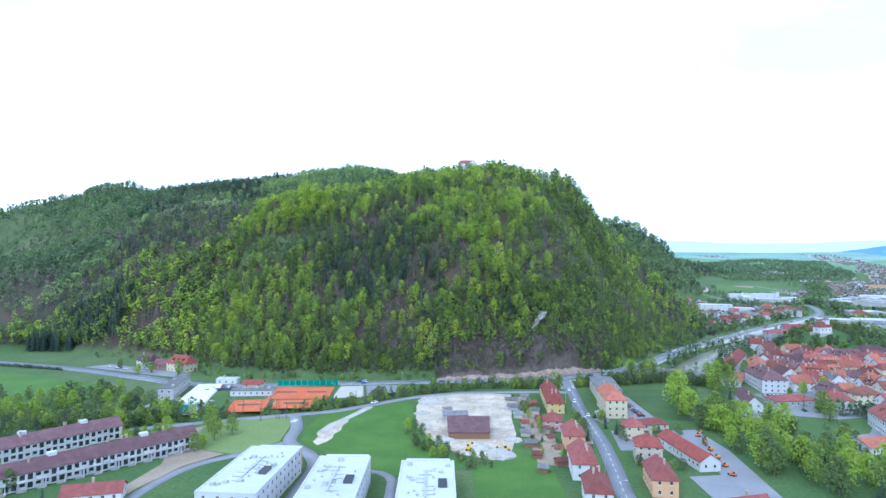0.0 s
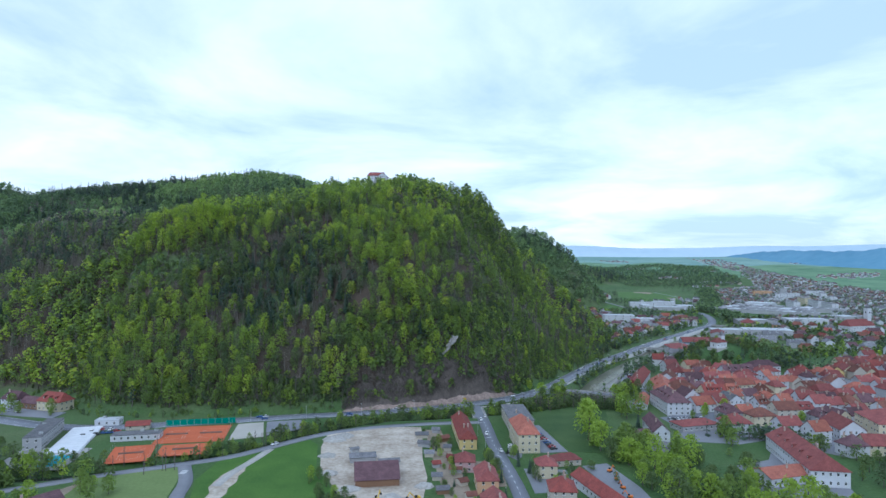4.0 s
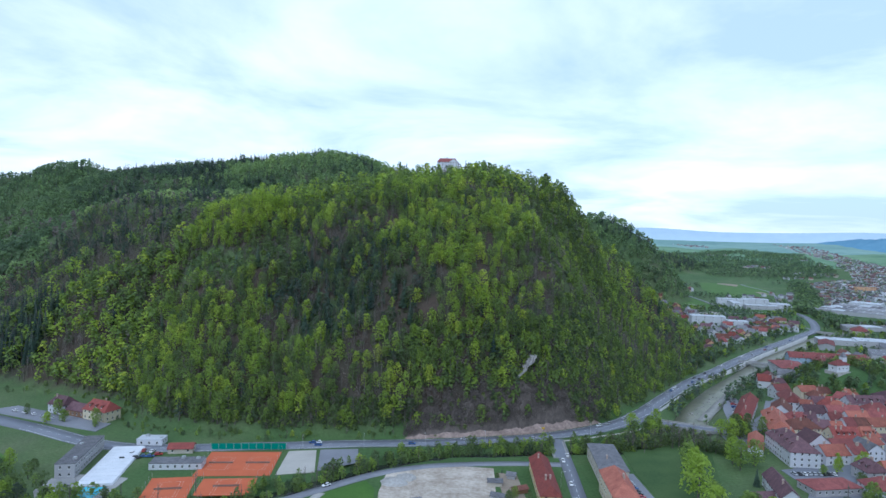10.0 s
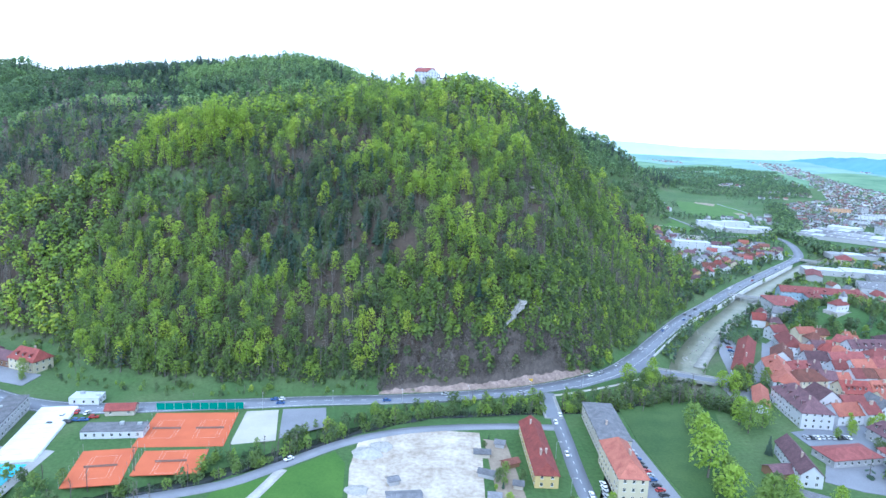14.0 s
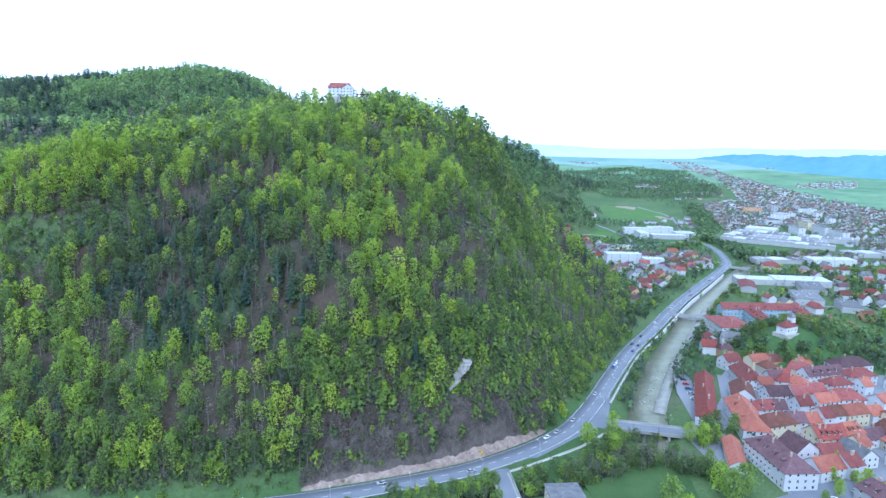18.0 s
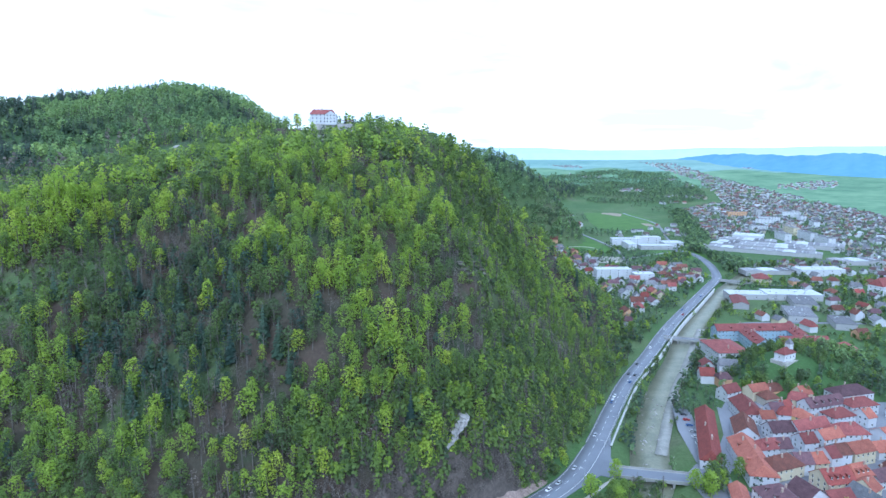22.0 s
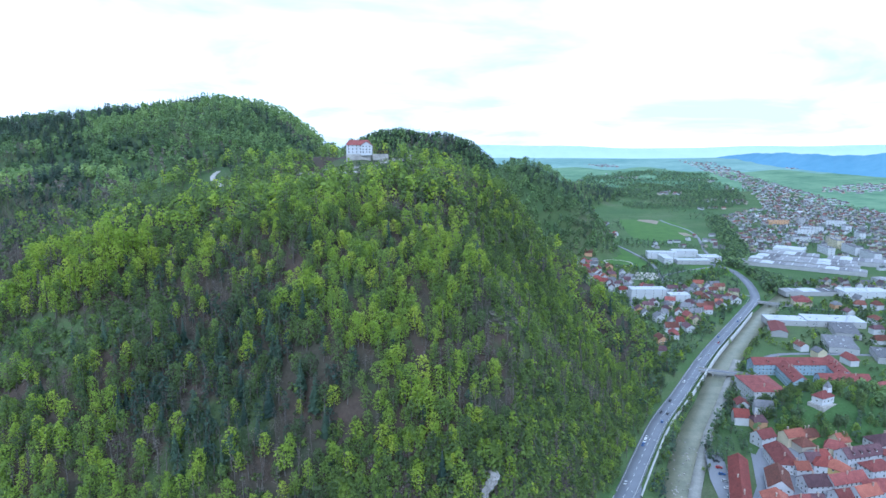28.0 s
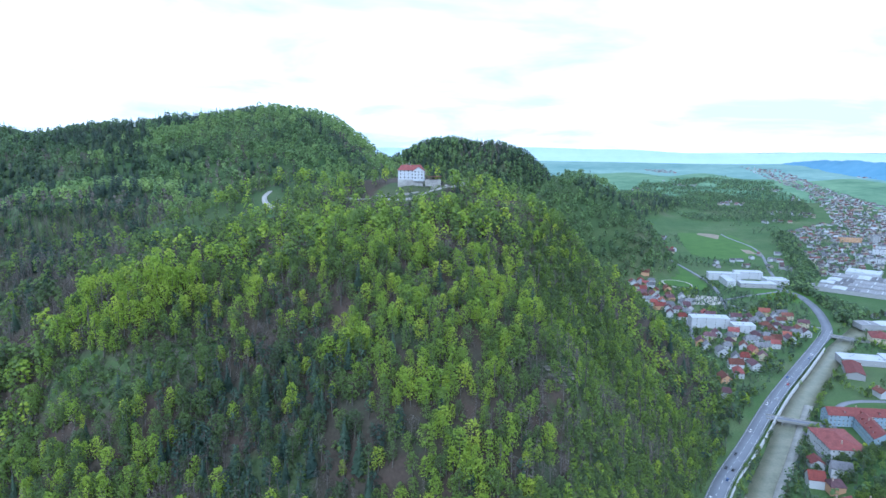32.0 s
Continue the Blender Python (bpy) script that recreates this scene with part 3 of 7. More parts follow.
NEAR_LEAFY = [leafy(1, 16, 4.3, 0.16, 44, 352, 0.42, 5, 0.5), leafy(2, 18, 3.9, 0.14, 46, 368, 0.41, 5, 0.5), leafy(3, 14, 4.7, 0.16, 44, 352, 0.43, 5, 0.5), leafy(4, 15.5, 3.6, 0.22, 38, 304, 0.4, 5, 0.5), leafy(5, 17, 3.3, 0.24, 36, 288, 0.4, 5, 0.5)]
SLOPE_LEAFY = [leafy(6, 11, 2.9, 0.08, 16, 176, 0.46), leafy(7, 9, 3.0, 0.05, 16, 160, 0.46), leafy(8, 13, 2.8, 0.1, 16, 192, 0.46)]
FAR_LEAFY = [leafy(11, 16, 5.2, 0.15, 6, 18, 2.1, 3), leafy(12, 17, 4.7, 0.15, 6, 18, 2.0, 3)]
TOWN_LEAFY = [leafy(18, 14, 5.0, 0.1, 4, 12, 2.2, 3), leafy(19, 15, 4.5, 0.1, 4, 12, 2.1, 3)]
BACK_LEAFY = [leafy(16, 16, 6.0, 0.12, 12, 60, 1.42, 3, 0.18), leafy(17, 17, 5.5, 0.12, 12, 60, 1.38, 3, 0.18)]
MID_LEAFY = [leafy(14, 16, 4.7, 0.16, 14, 56, 1.0, 3, 0.25), leafy(15, 18, 4.3, 0.16, 14, 56, 0.98, 3, 0.25), leafy(20, 15, 4.0, 0.18, 12, 48, 0.96, 3, 0.25)]
NEAR_FIR = [conifer(21, 20, 3.6, 12, 9), conifer(22, 23, 3.8, 13, 9)]
PINE = [leafy(24, 18, 3.4, 0.2, 18, 108, 0.6), leafy(25, 16, 3.6, 0.18, 18, 108, 0.6), leafy(26, 17, 3.0, 0.22, 16, 96, 0.6)]
FAR_FIR = [conifer(23, 21, 5.0, 7, 6, 3)]
SCRUB = [leafy(41, 3.4, 2.2, 0.02, 6, 18, 0.66, 3), leafy(42, 4.6, 1.8, 0.05, 6, 18, 0.64, 3)]
NEAR_BUSH = leafy(43, 7, 2.4, 0.1, 9, 72, 0.62, 3)
BARE = [bare(31, 16, 3.4, 30), bare(32, 18, 3.0, 30)]
# grey crowns of fine twigs, and low leafless scrub
TWIGGY = [leafy(35, 15, 2.8, 0.28, 16, 64, 0.3, 4), leafy(36, 17, 2.5, 0.34, 16, 64, 0.3, 4)]
TWIG_BUSH = [leafy(37, 5.0, 2.2, 0.02, 8, 40, 0.28, 3), leafy(38, 6.5, 1.9, 0.05, 8, 40, 0.27, 3)]
FAR_BARE = leafy(33, 15, 4.2, 0.3, 6, 16, 1.5, 3)


def within(x, y, cx, cy, a, b):
    return np.hypot((x - cx) / a, (y - cy) / b) < 1


def plant_hill():
    rng = np.random.default_rng(5)
    road = curve_line(MAIN_ROAD, 20)
    # the castle hill
    step = 4.4
    gx, gy = np.meshgrid(np.arange(-420, 370, step), np.arange(440, 960, step))
    x, y = gx.ravel() + rng.uniform(-0.48, 0.48, gx.size) * step, gy.ravel() + rng.uniform(-0.48, 0.48, gx.size) * step
    z = height(x, y)
    keep = (z > 3.0) & (near_line(road, x, y) > 11) & ~((x > 285) & (y < 668)) & (np.hypot(x - 32, y - 782) > 40)
    keep &= (near_line(MEADOW_LINE, x, y) > 25) & (near_line(HILL_LANE, x, y) > 11)
    keep &= (near_line(CLEARING, x, y) > 11.5 + 4 * blotch(x, y, 0.09, 1.0)) | (rng.random(len(x)) < 0.1)
    keep &= ~within(x, y, -140, 566, 42, 12) | (rng.random(len(x)) < 0.5)
    keep &= near_line([(72, 466), (80, 472)], x, y) > 4.0
    keep &= ~within(x, y, -97, 845, 13, 16)
    keep &= ~within(x, y, 28, 750, 36, 26) | (rng.random(len(x)) < 0.35)
    # open brown ground between the stems, and the bare slope over the road
    bald = within(x, y, 4, 499, 17, 9) | within(x, y, 19, 514, 12, 9) | within(x, y, -12, 516, 12, 8)
    bald |= (blotch(x, y, 0.055, 0.9) > 0.62) & (x < 90) & (y < 700)
    keep &= ~bald | (rng.random(len(x)) < 0.62)
    keep &= ~((z < 25) & (x > 6) & (x < 116)) | (rng.random(len(x)) < 0.08)
    # steeper ground holds more stems for its plan area
    steep = np.hypot(height(x + 3, y) - height(x - 3, y), height(x, y + 3) - height(x, y - 3)) / 6
    keep &= rng.random(len(x)) < np.clip(0.68 * np.sqrt(1 + steep ** 2), 0, 1) * np.where((y > 830) & (x > -60), 0.14, np.where((y > 700) & (x > -215), 0.42, 0.95))
    x, y, z = x[keep], y[keep], z[keep]
    sort = blotch(x, y, 0.022, 0.4) + rng.normal(0, 0.35, len(x))
    face = (x > 88 + 0.1 * (y - 470)) & (y < 690)
    dark = within(x, y, -50, 532, 50, 40) | within(x, y, -8, 510, 24, 14)
    fir = ~face & ((blotch(x, y, 0.017, 2.2) > 0.55) & (rng.random(len(x)) < 0.16) | (rng.random(len(x)) < 0.012))
    fir |= dark & (rng.random(len(x)) < 0.5)
    fir |= (x < -215) & (y > 640) & (rng.random(len(x)) < 0.22)
    twig = ~fir & ((blotch(x, y, 0.03, 4.1) > 0.45) & (rng.random(len(x)) < 0.45) | (rng.random(len(x)) < 0.1))
    twig |= ~fir & within(x, y, -82, 514, 24, 20) & (rng.random(len(x)) < 0.55)
    twig |= ~fir & (x < -190) & (y > 620) & (rng.random(len(x)) < 0.72)
    twig |= ~fir & (z < 34) & (x > 0) & (x < 130) & (rng.random(len(x)) < 0.4)
    gap = rng.random(len(x)) < 0.05
    leaf = ~fir & ~twig & ~gap
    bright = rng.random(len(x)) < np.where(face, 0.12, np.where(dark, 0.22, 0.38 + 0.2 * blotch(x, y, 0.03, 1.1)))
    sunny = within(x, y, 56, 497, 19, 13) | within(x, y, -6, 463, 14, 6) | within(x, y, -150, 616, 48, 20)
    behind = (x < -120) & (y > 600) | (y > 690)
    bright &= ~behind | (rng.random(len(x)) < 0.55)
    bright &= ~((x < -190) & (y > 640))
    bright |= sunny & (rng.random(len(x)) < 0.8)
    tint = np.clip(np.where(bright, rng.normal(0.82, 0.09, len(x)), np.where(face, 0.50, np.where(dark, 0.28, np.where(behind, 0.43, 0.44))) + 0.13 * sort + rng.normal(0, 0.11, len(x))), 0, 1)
    size = rng.uniform(0.64, 1.1, len(x)) * np.where(sunny, 1.15, np.where(within(x, y, 28, 750, 36, 26), 0.6, 1.0))
    p = np.c_[x, y, z - 0.4]
    front = (y < 640) & (x > -190)
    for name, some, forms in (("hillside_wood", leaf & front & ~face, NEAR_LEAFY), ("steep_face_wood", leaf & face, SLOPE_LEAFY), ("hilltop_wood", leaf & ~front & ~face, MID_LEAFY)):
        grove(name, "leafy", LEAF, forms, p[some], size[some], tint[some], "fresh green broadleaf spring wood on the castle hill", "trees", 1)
    grove("hillside_firs", "fir", NEEDLE, NEAR_FIR[:1] + PINE, p[fir], size[fir] * 0.95, rng.random(fir.sum()), "dark green firs among the broadleaf wood", "trees", 2)
    grove("leafless_wood", "bare", TWIG, BARE[:1] + TWIGGY, p[twig], size[twig], rng.random(twig.sum()), "grey leafless trees on the hillside", "trees", 3)
    low = (y < 660) & (x > -220)
    extra = rng.integers(0, low.sum(), int(low.sum() * 1.3))
    ux, uy = x[low][extra] + rng.uniform(-4, 4, len(extra)), y[low][extra] + rng.uniform(-4, 4, len(extra))
    fine = near_line(road, ux, uy) > 9
    ux, uy = ux[fine], uy[fine]
    # bushes that cover the steep face over the river
    fx, fy = rng.uniform(95, 300, 15000), rng.uniform(480, 690, 15000)
    lean = np.hypot(height(fx + 2, fy) - height(fx - 2, fy), height(fx, fy + 2) - height(fx, fy - 2)) / 4
    some = (rng.random(len(fx)) < np.sqrt(1 + lean ** 2) / 5) & (height(fx, fy) > 1.5) & (near_line(road, fx, fy) > 9) & (fx > 98 + 0.1 * (fy - 470))
    fx, fy = fx[some], fy[some]
    ux, uy = np.r_[ux, fx], np.r_[uy, fy]
    # thickets on the steep ground over the road
    sx, sy = rng.uniform(0, 135, 26000), rng.uniform(448, 530, 26000)
    lean = np.hypot(height(sx + 2, sy) - height(sx - 2, sy), height(sx, sy + 2) - height(sx, sy - 2)) / 4
    some = rng.random(len(sx)) < np.sqrt(1 + lean ** 2) / 12
    sx, sy = sx[some], sy[some]
    hold = (height(sx, sy) > 5) & (height(sx, sy) < 62) & (near_line(road, sx, sy) > 9.5) & (near_line([(72, 466), (80, 472)], sx, sy) > 1.6)
    sx, sy = sx[hold], sy[hold]
    half = rng.random(len(sx)) < np.where(height(sx, sy) < 25, 0.9, 0.45)
    grove("steep_thicket", "", LEAF, [NEAR_BUSH], np.c_[sx, sy, height(sx, sy) - 0.4][~half], rng.uniform(0.6, 1.3, (~half).sum()), np.clip(rng.normal(0.42, 0.2, (~half).sum()), 0, 1), "green thicket on the steep foot of the hill", "bushes", 9)
    grove("leafless_thicket", "bare", TWIG, TWIG_BUSH, np.c_[sx, sy, height(sx, sy) - 0.4][half], rng.uniform(0.6, 1.25, half.sum()), rng.random(half.sum()), "grey leafless thicket on the steep foot of the hill", "bushes", 10)
    gx, gy = rng.uniform(-185, -85, 900), rng.uniform(550, 600, 900)
    some = near_line(CLEARING, gx, gy) < 18
    ux, uy = np.r_[ux, gx[some]], np.r_[uy, gy[some]]
    dry = rng.random(len(ux)) < np.where(ux > 95, 0.12, 0.45)
    grove("dry_undergrowth", "", TWIG, TWIG_BUSH, np.c_[ux, uy, height(ux, uy) - 0.3][dry], rng.uniform(0.6, 1.2, dry.sum()), rng.random(dry.sum()), "grey-brown leafless undergrowth between the trees", "bushes", 11)
    ux, uy = ux[~dry], uy[~dry]
    grove("undergrowth", "", LEAF, SCRUB, np.c_[ux, uy, height(ux, uy) - 0.3], rng.uniform(0.6, 1.4, len(ux)), np.clip(rng.normal(0.36, 0.15, len(ux)) + 0.12 * (ux > 95), 0, 1), "low green undergrowth between the trees", "bushes", 7)
    # the wood's edge above the road
    ex, ey = rng.uniform(-270, 6, 9000), rng.uniform(438, 520, 9000)
    ez = height(ex, ey)
    edge = (ez > 4.5 + 2 * blotch(ex, ey, 0.08, 0.5)) & (ez < 17) & (near_line(road, ex, ey) > 15)
    ex, ey, ez = ex[edge], ey[edge], ez[edge]
    bare_ones = rng.random(len(ex)) < 0.4
    for name, some, mat, forms, label in (("wood_edge_bushes", ~bare_ones, LEAF, [NEAR_BUSH] + SCRUB, "green bushes along the edge of the wood"), ("wood_edge_scrub", bare_ones, TWIG, TWIG_BUSH, "grey leafless scrub along the edge of the wood")):
        grove(name, "", mat, forms, np.c_[ex, ey, ez - 0.3][some], rng.uniform(0.5, 1.1, some.sum()), np.clip(rng.normal(0.36, 0.16, some.sum()), 0, 1), label, "bushes", 12)
    # the hills behind
    def stretch(step, y0, y1):
        gx, gy = np.meshgrid(np.arange(-1500, 1100, step), np.arange(y0, y1, step))
        return np.c_[gx.ravel() + rng.uniform(-0.45, 0.45, gx.size) * step, gy.ravel() + rng.uniform(-0.45, 0.45, gx.size) * step]

    x, y = np.vstack([stretch(10.2, 560, 1250), stretch(10.8, 1250, 1640), stretch(12, 1640, 2400)] + [np.c_[rng.uniform(-60, 430, 1900), rng.uniform(1640, 1880, 1900)]]).T
    z = height(x, y)
    keep = (z > 4) & ~((x > -420) & (x < 365) & (y < 955)) & (near_line(MEADOW_LINE, x, y) > 24) & (near_line(HILL_LANE, x, y) > 13)
    for line in FAR_MEADOWS:
        keep &= near_line(line, x, y) > 20
    keep &= (x > -0.85 * y - 60) & ((x > -0.62 * y) | (rng.random(len(x)) < 0.5)) & (x < 0.75 * y + 150) & ~((x < -20) & (y > 1650)) & ~((x > 290) & (x < 378) & (y < 660)) & (z - rise(x, y) > 4)
    # few trees on slopes that fall away from the valley
    keep &= (height(x, y + 12) - height(x, y - 12) > -1.5) | (rng.random(len(x)) < 0.12)
    x, y, z = x[keep], y[keep], z[keep]
    fir = (blotch(x, y, 0.013, 1.0) > 0.72) & (rng.random(len(x)) < 0.7) & (y > 860)
    fir |= (rng.random(len(x)) < 0.03) & (y > 860)
    fir |= (near_line([(-235, 1500), (-330, 1470), (-430, 1420), (-600, 1390)], x, y) < 44 + 18 * blotch(x, y, 0.02, 0.2)) & (rng.random(len(x)) < 0.9)
    fir |= (y > 1640) & (rng.random(len(x)) < 0.5)
    for cx, cy, r in ((-426, 1323, 50), (-500, 1350, 44), (-371, 1248, 44), (-405, 1205, 40), (-540, 1230, 56), (-490, 1195, 36), (-307, 1107, 36), (-304, 1023, 30), (-226, 1069, 24), (-172, 884, 26), (-280, 1240, 36), (-258, 1176, 24), (-182, 1212, 18), (-420, 1050, 40)):
        fir |= (np.hypot(x - cx, y - cy) < r * (1 + 0.35 * blotch(x, y, 0.04, 0.6))) & (rng.random(len(x)) < 0.8)
    fir |= (near_line(DRY_WOOD, x, y) < 45) & (rng.random(len(x)) < 0.2)
    twig = ~fir & (near_line(DRY_WOOD, x, y) < 45) & (rng.random(len(x)) < 0.75)
    twig |= ~fir & ((blotch(x, y, 0.012, 3.0) > 0.5) & (rng.random(len(x)) < 0.4) | (np.hypot((x + 330) / 130, (y - 900) / 110) < 1) & (rng.random(len(x)) < 0.7))
    leaf = ~fir & ~twig
    tint = np.clip(0.64 + 0.16 * blotch(x, y, 0.01, 0.4) + rng.normal(0, 0.12, len(x)), 0, 1)
    tint = np.where((x > 250) | (y > 1640), tint * 0.8, np.where(x < -440, tint * 0.6, tint))
    size = np.where(y < 660, 0.6, 0.95) * rng.uniform(0.7, 1.15, len(x))
    p = np.c_[x, y, z - 0.4]
    close = leaf & (y < 1640) & (x < 480) & (x > -760)
    grove("back_wood", "leafy", BACK_LEAF, BACK_LEAFY, p[close], size[close], tint[close], "fresh green broadleaf woods on the slopes behind", "trees", 8)
    rest = leaf & ~close
    grove("far_wood", "leafy", BACK_LEAF, FAR_LEAFY, p[rest], size[rest], tint[rest], "green broadleaf woods on the hills behind", "trees", 4)
    grove("far_firs", "fir", NEEDLE, FAR_FIR, p[fir], size[fir], rng.random(fir.sum()), "dark spruce woods on the hills behind", "trees", 5)
    grove("far_leafless_wood", "bare", TWIG, [FAR_BARE], p[twig], size[twig], rng.random(twig.sum()), "grey leafless wood on the hills behind", "trees", 6)


plant_hill()

# ---- house materials ----
def tiles(name, dark, light, vary=0.2):
    """Clay roof tiles: courses and columns as relief, weathered tones, each roof its own shade."""
    m, n, l, b = material(name, 0.85)
    at = n.new("ShaderNodeTexCoord").outputs["Object"]
    big, fine = noise_of(n, l, 0.35, 4, at), noise_of(n, l, 3.5, 3, at)
    c = ramp_of(n, l, big.outputs["Fac"], [(0.3, dark), (0.7, light)]).outputs[0]
    spots = ramp_of(n, l, fine.outputs["Fac"], [(0.32, (0.6, 0.62, 0.64)), (0.68, (1.25, 1.22, 1.2))]).outputs[0]
    c = mixed(n, l, c, spots, 1.0, "MULTIPLY")
    info = n.new("ShaderNodeObjectInfo")
    v = n.new("ShaderNodeMapRange")
    v.inputs[3].default_value, v.inputs[4].default_value = 1 - vary * 1.6, 1 + vary
    l.new(info.outputs["Random"], v.inputs[0])
    hsv = n.new("ShaderNodeHueSaturation")
    l.new(v.outputs[0], hsv.inputs["Value"])
    l.new(c, hsv.inputs["Color"])
    l.new(hsv.outputs[0], b.inputs["Base Color"])
    wave = n.new("ShaderNodeTexWave")
    wave.bands_direction = "Z"
    wave.inputs["Scale"].default_value = 1.6
    l.new(at, wave.inputs["Vector"])
    bp = n.new("ShaderNodeBump")
    bp.inputs["Strength"].default_value, bp.inputs["Distance"].default_value = 0.5, 0.06
    l.new(wave.outputs["Fac"], bp.inputs["Height"])
    l.new(bp.outputs[0], b.inputs["Normal"])
    return m


ROOFS = {"red": tiles("terracotta_tiles", (0.18, 0.06, 0.058), (0.28, 0.096, 0.086)), "brown": tiles("weathered_brown_tiles", (0.12, 0.055, 0.045), (0.21, 0.09, 0.065)),
         "orange": tiles("new_orange_tiles", (0.265, 0.092, 0.068), (0.375, 0.145, 0.10)), "grey": tiles("grey_slates", (0.13, 0.13, 0.14), (0.23, 0.23, 0.245)),
         "white": surface("white_roof_membrane", (0.38, 0.40, 0.43), (0.50, 0.52, 0.55), 0.05, 1.0, 0.7, 0.1), "plum": tiles("dark_plum_tiles", (0.10, 0.058, 0.068), (0.165, 0.095, 0.105)), "wine": tiles("wine_red_tiles", (0.17, 0.05, 0.045), (0.27, 0.075, 0.06))}
WALLS = {k: surface(k + "_render", tuple(0.82 * x for x in c), c, 0.12, 2.5, 0.9, 0.15, 0.07) for k, c in
         {"white": (0.56, 0.57, 0.60), "cream": (0.58, 0.52, 0.37), "yellow": (0.56, 0.44, 0.19), "peach": (0.56, 0.35, 0.21), "pink": (0.50, 0.33, 0.33), "grey": (0.38, 0.38, 0.39),
          "blue": (0.36, 0.46, 0.56), "beige": (0.48, 0.44, 0.37), "wood": (0.22, 0.13, 0.08)}.items()}
GLASS = material("window_glass", 0.12)[0]
GLASS.node_tree.nodes["Principled BSDF"].inputs["Base Color"].default_value = (0.03, 0.035, 0.04, 1)
GLASS.node_tree.nodes["Principled BSDF"].inputs["Specular IOR Level"].default_value = 0.6
FRAME = surface("window_frame_paint", (0.55, 0.55, 0.53), (0.7, 0.7, 0.68), 0.6, 5)
BRICK = surface("chimney_render", (0.30, 0.22, 0.18), (0.46, 0.38, 0.32), 0.5, 4)
METAL = surface("galvanised_metal", (0.38, 0.39, 0.40), (0.55, 0.56, 0.57), 0.3, 3, 0.45, 0.1, 0.0, 0.6)


# ---- houses ----
def window_mesh(w=1.1, h=1.45):
    bm = boxes((-w / 2, w / 2, -0.05, 0.03, 0, h), (-w / 2 - 0.14, w / 2 + 0.14, -0.16, 0.02, -0.14, -0.02))
    for f in bm.faces:
        f.material_index = 1
    for x0, x1 in ((-w / 2 + 0.07, -0.03), (0.03, w / 2 - 0.07)):
        v = [bm.verts.new(p) for p in ((x0, -0.056, 0.08), (x1, -0.056, 0.08), (x1, -0.056, h - 0.08), (x0, -0.056, h - 0.08))]
        bm.faces.new(v)
    me = bpy.data.meshes.new("window")
    bm.to_mesh(me)
    bm.free()
    me.materials.append(GLASS)
    me.materials.append(FRAME)
    return me


WINDOW = window_mesh()
CHIMNEY = bpy.data.meshes.new("chimney")
_bm = boxes((-0.4, 0.4, -0.35, 0.35, -1.6, 1.1), (-0.5, 0.5, -0.45, 0.45, 1.1, 1.28))
_bm.to_mesh(CHIMNEY)
_bm.free()
CHIMNEY.materials.append(BRICK)


def roof_bm(L, D, H, R, style, over=0.5, t=0.22):
    """A pitched roof with thickness and eaves: gable, hip or half_hip."""
    a, b = L / 2 + over, D / 2 + over
    drop = R * over / (D / 2)
    e = H - drop
    inset = {"gable": 0.0, "hip": D / 2 * 1.0, "half_hip": D / 2 * 0.35}[style]
    inset = min(inset, L / 2 - 0.5) if style != "gable" else 0
    k = a - inset - (over if inset else 0)
    bm = bmesh.new()
    layers = []
    for dz in (0, -t):
        layers.append([bm.verts.new(p) for p in ((-a, -b, e + dz), (a, -b, e + dz), (a, b, e + dz), (-a, b, e + dz), (-k, 0, H + R + dz), (k, 0, H + R + dz))])
    for n, s in enumerate(layers):
        fs = [(s[0], s[1], s[5], s[4]), (s[2], s[3], s[4], s[5])]
        if inset:
            fs += [(s[1], s[2], s[5]), (s[3], s[0], s[4])]
        for f in fs:
            bm.faces.new(f if n == 0 else tuple(reversed(f)))
    u, w = layers
    for i, j in ((0, 1), (1, 2), (2, 3), (3, 0)) if inset else ((0, 1), (2, 3)):
        bm.faces.new((u[j], u[i], w[i], w[j]))
    if not inset:
        for i, m, j in ((0, 4, 3), (2, 5, 1)):
            bm.faces.new((u[i], u[m], w[m], w[i]))
            bm.faces.new((u[m], u[j], w[j], w[m]))
    bmesh.ops.recalc_face_normals(bm, faces=bm.faces)
    return bm


def walls_bm(L, D, H, R, gable):
    bm = bmesh.new()
    x, y = L / 2, D / 2
    lo = [bm.verts.new(p) for p in ((-x, -y, -1.2), (x, -y, -1.2), (x, y, -1.2), (-x, y, -1.2))]
    hi = [bm.verts.new((v.co.x, v.co.y, H)) for v in lo]
    bm.faces.new((lo[0], lo[1], hi[1], hi[0]))
    bm.faces.new((lo[2], lo[3], hi[3], hi[2]))
    if gable:
        p, q = bm.verts.new((x, 0, H + R - 0.12)), bm.verts.new((-x, 0, H + R - 0.12))
        bm.faces.new((lo[1], lo[2], hi[2], p, hi[1]))
        bm.faces.new((lo[3], lo[0], hi[0], q, hi[3]))
    else:
        bm.faces.new((lo[1], lo[2], hi[2], hi[1]))
        bm.faces.new((lo[3], lo[0], hi[0], hi[3]))
        bm.faces.new(hi)
    return bm


def seen_side(x, y, turn):
    """Whether a wall that faces this way looks to the open valley."""
    d = Vector((0 - x, 120 - y)).normalized()
    return math.cos(radians(turn)) * d.x + math.sin(radians(turn)) * d.y > -0.12


